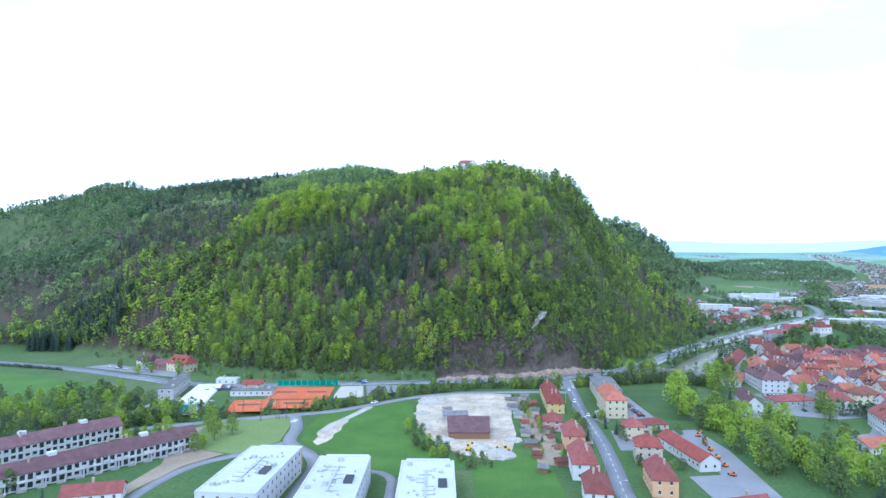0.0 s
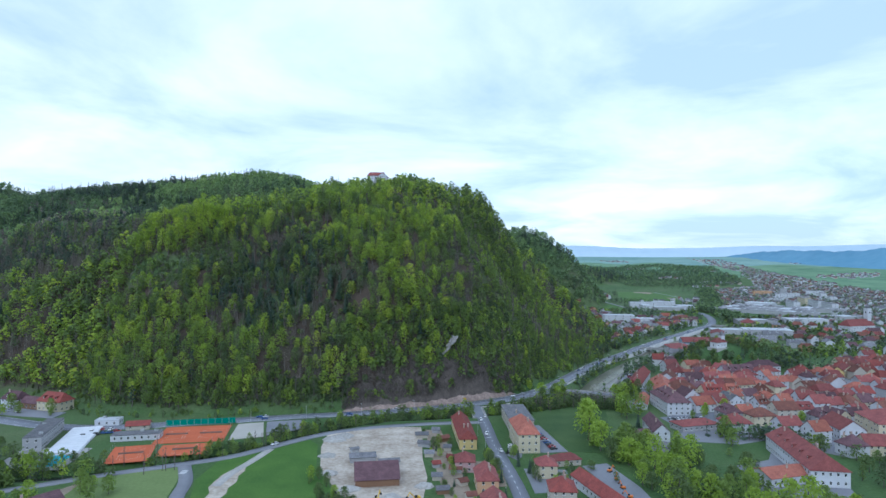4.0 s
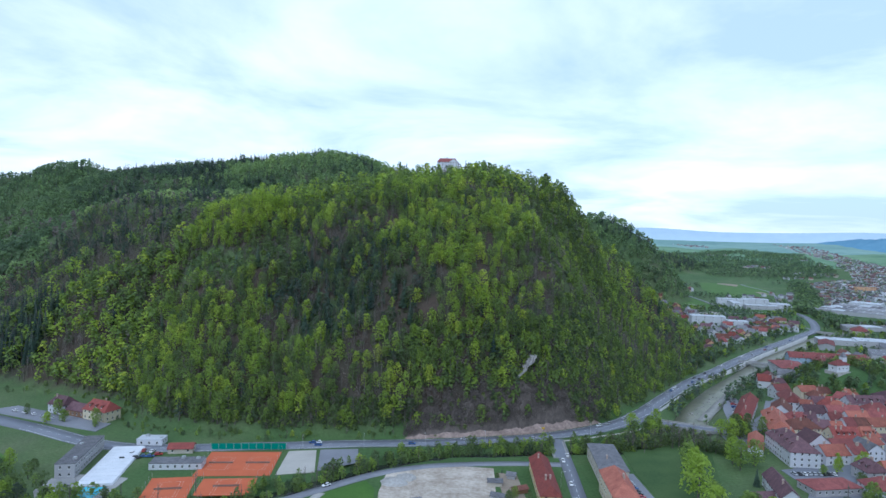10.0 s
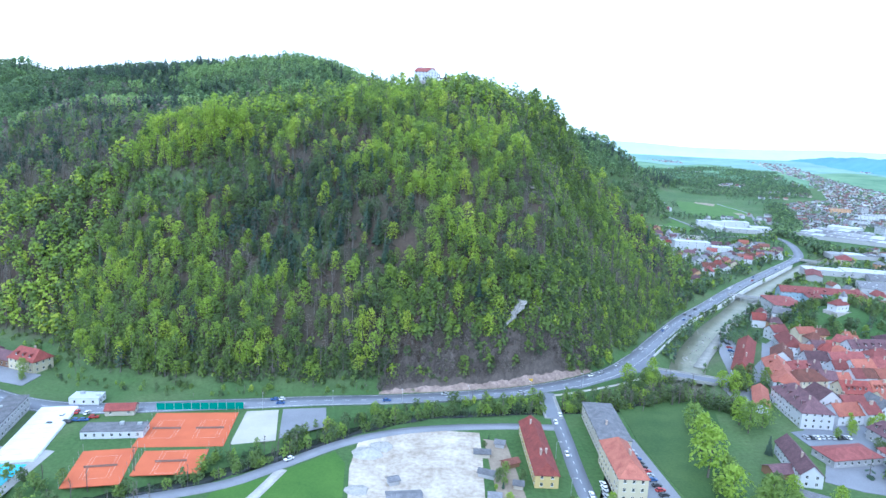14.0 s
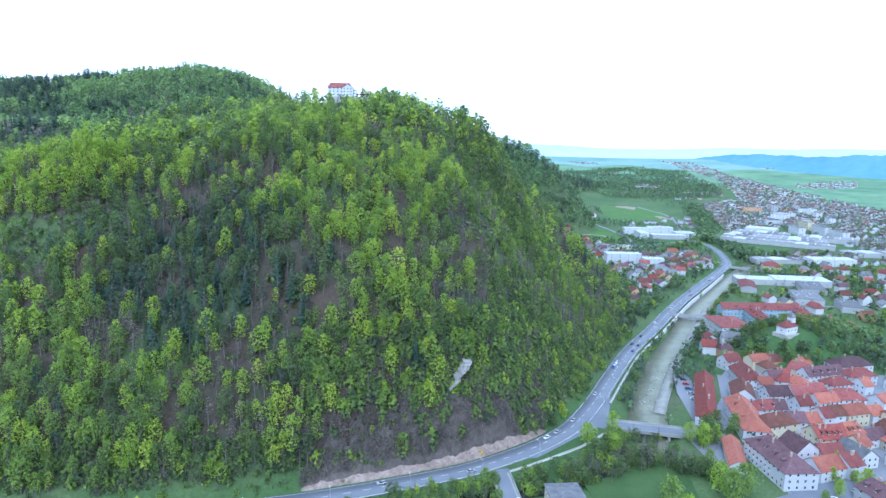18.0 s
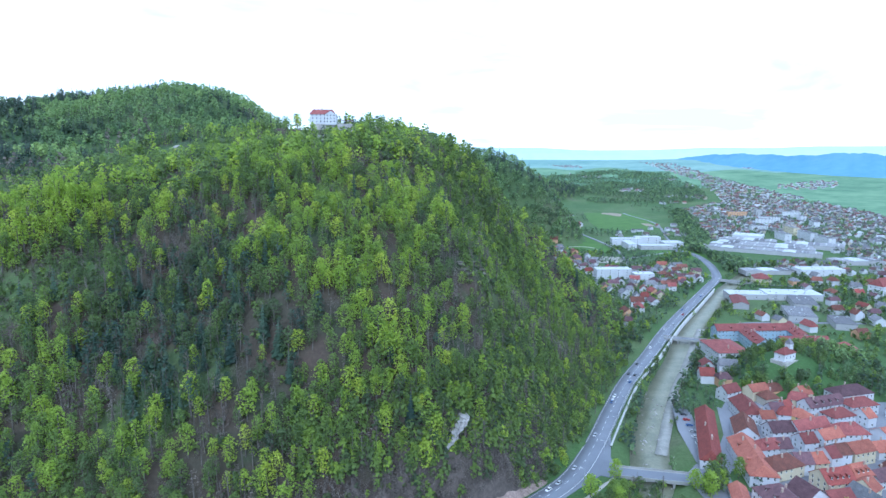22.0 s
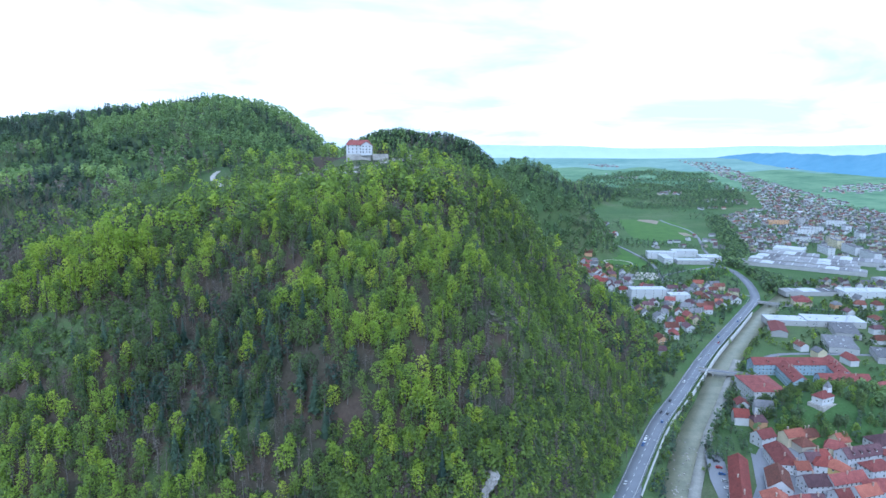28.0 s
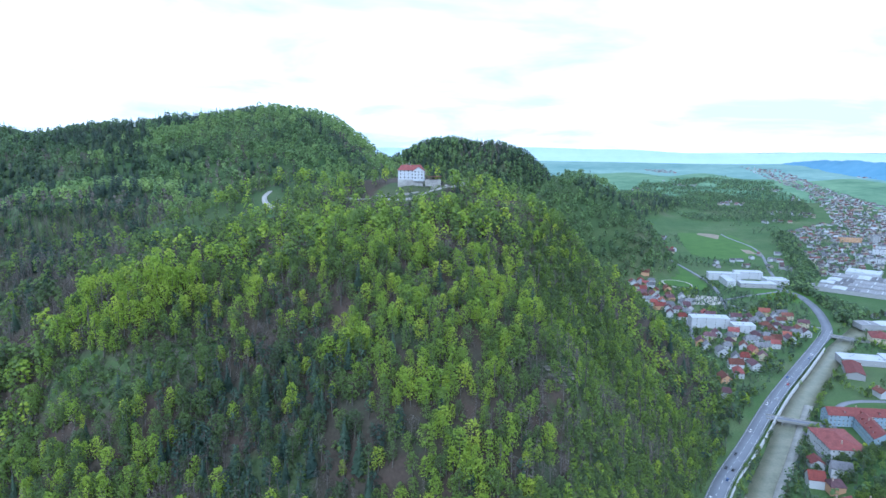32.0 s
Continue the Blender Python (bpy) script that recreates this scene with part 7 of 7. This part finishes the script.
copse([(150, 236), (150, 296), (172, 330), (196, 350), (205, 318), (196, 270), (215, 240), (190, 210)], 22, 72, (0.75, 1.2), 0.06)
copse([(134, 366), (148, 366), (146, 300), (140, 240), (131, 236), (136, 300)], 16, 88, (0.8, 1.15), 0.0)
copse([(131, 238), (147, 297), (190, 306), (212, 300), (190, 240), (167, 226)], 18, 73, (0.75, 1.2))
for k, (tx, ty, size) in enumerate(TALL_TREES):
    tree(tx, ty, size, (1, 5, 8, 2, 11, 4)[k % 6], rng_)
copse([(128, 448), (150, 470), (162, 480), (158, 462), (140, 446)], 9, 74, (0.7, 1.0), 0)
copse([(196, 450), (206, 466), (214, 462), (222, 480), (208, 430)], 10, 75, (0.8, 1.1), 0.1)
copse([(-330, 330), (-250, 390), (-190, 400), (-176, 385), (-140, 346), (-120, 336), (-150, 318), (-190, 310), (-240, 290)], 64, 76, (0.55, 1.0), 0.08)
copse([(-330, 330), (-280, 380), (-225, 402), (-176, 385), (-140, 346), (-120, 338), (-150, 320), (-190, 308), (-240, 286), (-300, 290)], 150, 91, (0.4, 0.9), 0.0, "stream_wood")
copse([(-190, 240), (-160, 330), (-140, 318), (-100, 330), (-104, 300), (-128, 250), (-120, 210)], 26, 77, (0.45, 0.85), 0.1)
copse([(44, 280), (58, 280), (58, 400), (46, 400)], 24, 78, (0.25, 0.5), 0.2)
copse([(69, 262), (74, 262), (79, 350), (78, 400), (74, 400), (72, 330)], 16, 79, (0.4, 0.7), 0.35)
copse([(85, 300), (89, 300), (91, 345), (87, 345)], 6, 89, (0.5, 0.75), 0.6)
copse([(84, 260), (92, 330), (112, 335), (128, 300), (110, 250)], 26, 80, (0.3, 0.55), 0.3, "garden_bushes")
copse([(-2, 296), (-10, 312), (-18, 336), (-24, 330), (-14, 296), (14, 262), (30, 270), (14, 276)], 22, 90, (0.25, 0.5), 0.0, "yard_scrub")
copse([(-16, 286), (-16, 330), (-8, 318), (2, 292), (16, 276), (4, 268)], 12, 81, (0.35, 0.6), 0)
copse([(236, 262), (252, 330), (330, 330), (400, 330), (400, 240), (300, 220)], 40, 82, (0.4, 0.8), 0.15, "garden_trees")
copse([(-250, 476), (-190, 460), (-188, 500), (-250, 530)], 6, 83, (0.6, 0.9), 0)

copse([(232, 330), (262, 352), (262, 320), (330, 318), (400, 330), (420, 360), (440, 395), (470, 440), (520, 430), (480, 330), (400, 250), (250, 250)], 130, 84, (0.4, 0.85), 0.15, "garden_trees")
copse([(214, 398), (232, 425), (262, 430), (300, 420), (330, 400), (300, 372), (262, 388), (240, 372)], 16, 85, (0.45, 0.75), 0.1)
copse([(470, 430), (520, 520), (600, 600), (660, 580), (620, 480), (540, 400)], 110, 86, (0.5, 1.0), 0.15, "park_trees")

copse([(150, 296), (190, 330), (212, 372), (236, 350), (215, 300), (200, 262), (170, 240)], 20, 87, (0.4, 0.7), 0.1, "garden_trees")


def bank_wood():
    """Grey leafless trees on the river bank above the park."""
    rng = np.random.default_rng(63)
    line = np.array([(120, 437), (142, 440), (164, 446), (178, 436), (188, 428)], float)
    n = 130
    t = rng.random(n) * 4
    x, y = np.interp(t, range(5), line[:, 0]) + rng.normal(0, 3, n), np.interp(t, range(5), line[:, 1]) + rng.normal(0, 3, n)
    twigs = rng.random(n) < 0.6
    p, size = np.c_[x, y, height(x, y) - 0.6], rng.uniform(0.4, 0.8, n)
    grove("river_bank_wood", "", TWIG, TWIGGY, p[twigs], size[twigs], rng.random(twigs.sum()), "grey leafless trees on the river bank by the park", "trees", 64)
    grove("river_bank_shrubs", "", LEAF, SHRUB_TREES, p[~twigs], size[~twigs], rng.uniform(0.15, 0.5, (~twigs).sum()), "dark green shrubs on the river bank by the park", "trees", 65)


bank_wood()


def knoll_wood():
    """The wooded knoll behind the old town, open round its chapel."""
    rng = np.random.default_rng(44)
    x, y = rng.uniform(290, 460, 460), rng.uniform(530, 640, 460)
    keep = (height(x, y) > 2.5) & (np.hypot((x - 348) / 17, (y - 570) / 14) > 1) & (np.hypot((x - 376) / 78, (y - 583) / 46) < 1) & (near_line(main_line, x, y) > 14) & (near_line(out_line, x, y) > 16)
    x, y = x[keep], y[keep]
    grove("knoll_wood", "", LEAF, SHRUB_TREES, np.c_[x, y, height(x, y) - 0.3], rng.uniform(0.45, 0.85, len(x)), np.clip(rng.normal(0.36, 0.16, len(x)), 0, 1), "green trees on the knoll by the chapel", "trees", 45)


knoll_wood()


def spruce_stand():
    """A dark stand of tall spruces at the foot of the hill, and the clipped hedge along the road."""
    rng = np.random.default_rng(61)
    x, y = rng.uniform(-372, -290, 150), rng.uniform(568, 622, 150)
    keep = near_line(main_line, x, y) > 26
    x, y = x[keep], y[keep]
    grove("spruce_stand", "", NEEDLE, NEAR_FIR, np.c_[x, y, height(x, y) - 0.3], rng.uniform(0.8, 1.15, len(x)), rng.random(len(x)) * 0.4, "dark stand of tall spruces at the hill foot", "trees", 62)
    p = curve_line([(-352, 500), (-318, 491), (-286, 481)], 1.8)
    grove("roadside_hedge", "", NEEDLE, [leafy(63, 2.4, 0.9, 0.0, 5, 40, 0.4)], np.c_[p, 0 * p[:, 0]], rng.uniform(0.8, 1.15, len(p)), rng.random(len(p)), "row of clipped dark evergreens beside the road", "hedge", 64)


spruce_stand()


def bushes(name, line, near, far, n, seed, size, label, bare_share=0.2):
    """Bank growth along a line: shrubs and low trees."""
    rng = np.random.default_rng(seed)
    pts = curve_line(line, 2)
    i = rng.integers(0, len(pts) - 1, n)
    off = rng.uniform(near, far, n) * rng.choice((-1, 1), n)
    d = np.gradient(pts, axis=0)
    d /= np.linalg.norm(d, axis=1)[:, None]
    x, y = pts[i, 0] - d[i, 1] * off + rng.normal(0, 1, n), pts[i, 1] + d[i, 0] * off + rng.normal(0, 1, n)
    keep = np.array([clear(a, b, 0.5) for a, b in zip(x, y)])
    keep &= (near_line(SIDE, x, y) > 5) & (near_line(curve_line(LOWER, 10), x, y) > 4.5)
    x, y = x[keep], y[keep]
    z = height(x, y) - 2.6 * river_bed(x, y) - 0.2
    s = rng.uniform(*size, len(x))
    twig = rng.random(len(x)) < bare_share
    p = np.c_[x, y, z]
    grove(name, "", LEAF, SHRUBS, p[~twig], s[~twig], np.clip(rng.normal(0.42, 0.2, (~twig).sum()), 0, 1), label, "bushes", seed)
    if twig.any():
        grove("leafless_" + name, "", TWIG, BARE, p[twig], s[twig] * 0.6, rng.random(twig.sum()), "grey leafless bank growth", "bushes", seed)


LOWER = [(-200, 306), (-150, 325), (-115, 340), (-84, 351), (-60, 360), (-44, 372), (-18, 393), (5, 404), (30, 409), (60, 411), (84, 410)]
SHRUBS = [leafy(91, 7, 3.0, 0.05, 12, 144, 0.46, 4), leafy(92, 9, 2.9, 0.08, 12, 156, 0.46, 4), leafy(93, 5, 2.6, 0.02, 10, 110, 0.44, 4)]
bushes("stream_bank_bushes", RIVER[7:17], 2.5, 8, 360, 101, (0.5, 1.1), "dense green bushes along the dark stream")
bushes("lower_bank_bushes", [(-84, 364), (-110, 354), (-150, 346), (-200, 338), (-300, 330)], 3, 20, 230, 102, (0.6, 1.2), "green trees and bushes along the lower stream")
bushes("river_bank_bushes", RIVER[1:7], 11, 17, 300, 103, (0.4, 0.85), "green bushes along the river bank")
bushes("roadside_trees", FOOT[10:17], 0, 9, 320, 105, (0.5, 1.15), "green trees and scrub between the road and the hill")
bushes("verge_bushes", FOOT[2:8], 0, 7, 160, 104, (0.25, 0.6), "low green scrub at the foot of the hill")


def suburb_trees():
    rng = np.random.default_rng(33)
    n = 21000
    d = 420 + 2900 * rng.random(n) ** 1.25
    a = np.radians(rng.uniform(20, 56, n))
    x, y = np.sin(a) * d, np.cos(a) * d
    town = np.array([inside(FAR_TOWN, px, py) for px, py in zip(x, y)])
    keep = town | (d < 1500) & (blotch(x, y, 0.011, 1.9) > -0.15) | (d < 2100) & (blotch(x, y, 0.011, 1.9) > 0.35)
    keep &= (height(x, y) - rise(x, y) < 12) & (near_line(main_line, x, y) > 12) & (near_line(out_line, x, y) > 9)
    keep &= np.array([not any(abs(px - t[0]) < t[2] + 1 and abs(py - t[1]) < t[2] + 1 for t in TAKEN) and not inside(OLD_TOWN, px, py) for px, py in zip(x, y)])
    for poly in (SLOPE_FIELD, SPORTS):
        keep &= np.array([not inside(poly, px, py) for px, py in zip(x, y)])
    x, y = x[keep], y[keep]
    size = rng.uniform(0.35, 0.75, len(x))
    fir = rng.random(len(x)) < 0.2
    p = np.c_[x, y, height(x, y) - 0.2]
    grove("town_trees", "", BACK_LEAF, TOWN_LEAFY, p[~fir], size[~fir], np.clip(rng.normal(0.26, 0.16, (~fir).sum()), 0, 1), "green garden and street trees of the far town", "trees", 34)
    grove("town_firs", "", NEEDLE, [conifer(27, 20, 4.6, 4, 4, 3)], p[fir], size[fir], rng.random(fir.sum()), "dark garden spruces of the far town", "trees", 35)
    # gardens of the nearer suburb
    n = 3800
    x, y = rng.uniform(250, 760, n), rng.uniform(600, 1180, n)
    keep = (height(x, y) < 6) & (near_line(main_line, x, y) > 11) & (near_line(out_line, x, y) > 13) & (blotch(x, y, 0.02, 0.8) > -0.25)
    keep &= np.array([not any(abs(px - t[0]) < t[2] + 0.5 and abs(py - t[1]) < t[2] + 0.5 for t in TAKEN) and not inside(SPORTS, px, py) for px, py in zip(x, y)])
    x, y = x[keep], y[keep]
    grove("suburb_garden_trees", "", LEAF, [leafy(57, 11, 4.0, 0.1, 7, 35, 1.5, 3)], np.c_[x, y, height(x, y) - 0.3], rng.uniform(0.35, 0.85, len(x)), np.clip(rng.normal(0.36, 0.2, len(x)), 0, 1), "green garden trees between the suburb houses", "trees", 37)
    # the wooded stream through the far town, and the woods beyond it
    n = 1500
    t = rng.random(n)
    line = np.array(TREE_BELT, float)
    step = np.r_[0, np.cumsum(np.hypot(*np.diff(line, axis=0).T))] / np.hypot(*np.diff(line, axis=0).T).sum()
    x, y = np.interp(t, step, line[:, 0]) + rng.normal(0, 9, n), np.interp(t, step, line[:, 1]) + rng.normal(0, 9, n)
    keep = (near_line(main_line, x, y) > 12) & np.array([not any(abs(px - q[0]) < q[2] * 0.6 and abs(py - q[1]) < q[2] * 0.6 for q in TAKEN) for px, py in zip(x, y)])
    x, y = x[keep], y[keep]
    grove("stream_trees", "", BACK_LEAF, TOWN_LEAFY, np.c_[x, y, height(x, y) - 0.3], rng.uniform(0.6, 1.1, len(x)), np.clip(rng.normal(0.38, 0.15, len(x)), 0, 1), "green trees along the stream in the far town", "trees", 38)
    gx, gy = np.meshgrid(np.arange(880, 1800, 11.5), np.arange(1840, 3240, 11.5))
    x, y = gx.ravel() + rng.uniform(-5, 5, gx.size), gy.ravel() + rng.uniform(-5, 5, gx.size)
    keep = np.array([inside(FAR_WOODS, px, py) for px, py in zip(x, y)]) & (blotch(x, y, 0.013, 0.3) + 0.5 * blotch(x, y, 0.031, 1.3) > -0.62 + 0.5 * rng.random(len(x)))
    keep |= (blotch(x, y, 0.016, 2.1) > 0.45) & (rng.random(len(x)) < 0.5) & (x < 0.75 * y) & (x > 0.44 * y)
    x, y = x[keep], y[keep]
    grove("plain_woods", "", BACK_LEAF, TOWN_LEAFY, np.c_[x, y, height(x, y) - 1.0], rng.uniform(0.55, 1.15, len(x)), np.clip(rng.normal(0.30, 0.14, len(x)), 0, 1), "dark green woods in the far plain", "trees", 36)


suburb_trees()


# ---- cars ----
def car_kind(paint, label):
    top = new("car")
    tagged(top, label, "car", "cars")
    bm = bmesh.new()
    prof = [(-2.1, 0.3), (2.1, 0.3), (2.15, 0.75), (1.1, 0.95), (-1.9, 1.0), (-2.15, 0.8)]
    for s in (-0.85, 0.85):
        for x, z in prof:
            bm.verts.new((x, s, z))
    bm.verts.ensure_lookup_table()
    n = len(prof)
    bm.faces.new(bm.verts[:n])
    bm.faces.new(list(reversed(bm.verts[n:])))
    for i in range(n):
        j = (i + 1) % n
        bm.faces.new((bm.verts[i], bm.verts[j], bm.verts[n + j], bm.verts[n + i]))
    bmesh.ops.recalc_face_normals(bm, faces=bm.faces)
    bmesh.ops.bevel(bm, geom=bm.edges[:], offset=0.06, segments=1, affect="EDGES")
    part("body", bm, paint, top)

    def cabin(z0, z1, x0, x1, x2, x3, w0, w1):
        bm = bmesh.new()
        v = [bm.verts.new(p) for p in ((x0, -w0, z0), (x3, -w0, z0), (x3, w0, z0), (x0, w0, z0), (x1, -w1, z1), (x2, -w1, z1), (x2, w1, z1), (x1, w1, z1))]
        for f in ((4, 5, 6, 7), (0, 1, 5, 4), (1, 2, 6, 5), (2, 3, 7, 6), (3, 0, 4, 7)):
            bm.faces.new([v[i] for i in f])
        return bm

    part("glasshouse", cabin(0.93, 1.38, -1.85, -1.4, 0.35, 1.1, 0.8, 0.62), GLASS, top)
    part("roof", boxes((-1.38, 0.33, -0.62, 0.62, 1.38, 1.45)), paint, top)
    for x in (-1.3, 1.3):
        for y in (-0.8, 0.8):
            bm = bmesh.new()
            bmesh.ops.create_cone(bm, cap_ends=True, segments=12, radius1=0.32, radius2=0.32, depth=0.2, matrix=pose(x, y, 0.32, 90, 0, 0))
            part("wheel", bm, RUBBER, top)
    return top


def paint_of(name, c):
    m, n, l, b = material(name, 0.3)
    fine = noise_of(n, l, 2.0, 3)
    l.new(ramp_of(n, l, fine.outputs["Fac"], [(0.3, tuple(0.9 * x for x in c)), (0.7, c)]).outputs[0], b.inputs["Base Color"])
    b.inputs["Specular IOR Level"].default_value = 0.5
    return m


CARS = [car_kind(paint_of(n + "_car_paint", c), f"{n} passenger car on the asphalt") for n, c in (("white", (0.75, 0.75, 0.76)), ("silver", (0.42, 0.43, 0.45)), ("black", (0.03, 0.03, 0.035)), ("blue", (0.04, 0.10, 0.28)), ("red", (0.38, 0.03, 0.03)))]
SPOTS = []


def cars_along(line, n, seed, lane, z=0.32):
    rng = random.Random(seed)
    pts = curve_line(line, 3)
    for _ in range(n):
        i = rng.randrange(2, len(pts) - 3)
        d = pts[i + 1] - pts[i]
        d = d / np.hypot(*d)
        way = rng.choice((-1, 1))
        SPOTS.append((pts[i][0] + d[1] * lane * way, pts[i][1] - d[0] * lane * way, z, math.degrees(math.atan2(d[1], d[0])) + (0 if way > 0 else 180)))


cars_along(MAIN_ROAD[5:19], 26, 1, 2.4)
cars_along(SIDE, 4, 2, 1.8, 0.28)
cars_along(LOWER[3:], 1, 3, 1.5, 0.26)
_r = random.Random(8)
for k in range(11):
    SPOTS.append((112.5, 350 + k * 3.6 + _r.uniform(-0.4, 0.4), 0.22, 8 + _r.uniform(-4, 4)))
for k in range(5):
    SPOTS.append((88 + k * 0.6, 346 + k * 3, 0.22, 100))
for k in range(9):
    SPOTS.append((264 + k * 3.0, 372 - k * 0.5, 0.22, 80 + _r.uniform(-5, 5)))
    SPOTS.append((268 + k * 2.9, 361 - k * 0.5, 0.22, 80 + _r.uniform(-5, 5)))
for k in range(9):
    SPOTS.append((206.5 + k * 2.7, 399.5 + _r.uniform(-0.3, 0.3), 0.24, 90 + _r.uniform(-4, 4)))
    if k < 6:
        SPOTS.append((243 + k * 0.7, 404 - k * 2.7, 0.24, 10 + _r.uniform(-5, 5)))
for k in range(8):
    SPOTS.append((224 + k * 3.1, 490 + k * 7.6, 0.17, -20 + _r.uniform(-6, 6)))
for k in range(8):
    SPOTS.append((-142 + _r.uniform(-9, 9), 418 + _r.uniform(-8, 8), 0.16, _r.choice((0, 90)) + _r.uniform(-10, 10)))
for k in range(6):
    SPOTS.append((-256 + k * 8, 493 - k * 3.6, 0.34, 150 + _r.uniform(-10, 10)))
used = set()
for k, (x, y, z, t) in enumerate(SPOTS):
    c = _r.choices(range(5), [6, 5, 4, 2, 2])[0]
    if c not in used:
        used.add(c)
        CARS[c].matrix_world = pose(x, y, z, 0, 0, t)
    else:
        copy_thing(CARS[c], pose(x, y, z, 0, 0, t))


# ---- street furniture ----
def lamp_kind():
    top = new("street_lamp")
    tagged(top, "tall grey steel street lamp beside the road", "street lamp", "street lamps")
    bm = bmesh.new()
    bmesh.ops.create_cone(bm, cap_ends=True, segments=8, radius1=0.12, radius2=0.06, depth=8, matrix=pose(0, 0, 4))
    part("pole", bm, METAL, top)
    part("arm", boxes((0, 1.7, -0.05, 0.05, 7.9, 8.02)), METAL, top)
    part("lamp_head", boxes((1.4, 2.2, -0.16, 0.16, 7.82, 8.0)), FRAME, top)
    return top


lamps = []
line_ = curve_line(MAIN_ROAD[5:19], 2.0)
edge_ = sides(line_, -7.4)
for k in range(10, len(line_) - 4, 17):
    d = line_[k + 1] - line_[k]
    if near_line(SIDE, *edge_[k]) > 8:
        lamps.append((edge_[k][0], edge_[k][1], 0.0, math.degrees(math.atan2(d[1], d[0])) + 90))
for k in range(7):
    lamps.append((76.5 - k * 1.9, 380 - k * 30, 0.0, 0))
lamp = lamp_kind()
for k, (x, y, z, t) in enumerate(lamps):
    if k == 0:
        lamp.matrix_world = pose(x, y, z, 0, 0, t)
    else:
        copy_thing(lamp, pose(x, y, z, 0, 0, t))


def guard_rail(name, line, off):
    top = new(name)
    tagged(top, "grey steel guard rail along the road edge", "guard rail", "guard rails")
    pts = curve_line(line, 4.0)
    e = sides(pts, off)
    n, i = len(e), np.arange(len(e) - 1)
    z = [np.c_[e, np.full(n, h)] for h in (0.55, 0.85)]
    back = sides(pts, off + 0.12 * np.sign(off))
    v = np.vstack(z + [np.c_[back, np.full(n, 0.85)], np.c_[back, np.full(n, 0.55)]])
    q = np.vstack([np.c_[i + a * n, i + 1 + a * n, i + 1 + b * n, i + b * n] for a, b in ((0, 1), (1, 2), (2, 3), (3, 0))])
    part("rail", mesh_from("rail", v, q, [METAL]), None, top)
    post = mesh_post()
    for k in range(0, n, 2):
        part("post", post, METAL, top).location = (back[k][0], back[k][1], 0)


def mesh_post():
    me = bpy.data.meshes.new("post")
    bm = boxes((-0.06, 0.06, -0.06, 0.06, 0, 0.8))
    bm.to_mesh(me)
    bm.free()
    return me


guard_rail("guard_rail", MAIN_ROAD[13:18], -6.3)
guard_rail("guard_rail", MAIN_ROAD[6:11], -6.3)
for k in range(6):
    bar = part("crossing_bar", boxes((-1.5, 1.5, -0.25, 0.25, 0, 0.012)), PAINT_LINE)
    bar.matrix_world = pose(-77.6 + 0.16 * k, 337.0 + k * 0.95, 0.222, 0, 0, -10)
    tagged(bar, "white zebra crossing bar on the estate road", "road marking", "zebra crossing")


def road_sign(x, y, turn):
    top = new("road_sign")
    top.matrix_world = pose(x, y, 0, 0, 0, turn)
    tagged(top, "yellow direction sign on two grey posts", "road sign")
    for s in (-0.9, 0.9):
        part("post", boxes((s - 0.05, s + 0.05, -0.05, 0.05, 0, 3.2)), METAL, top)
    part("board", boxes((-1.5, 1.5, -0.1, -0.06, 1.8, 3.2)), YELLOW, top)
    for z in (2.1, 2.5, 2.9):
        part("bar", boxes((-1.1, 0.6, -0.115, -0.1, z - 0.08, z + 0.08)), RUBBER, top)


road_sign(84, 465.5, -8)
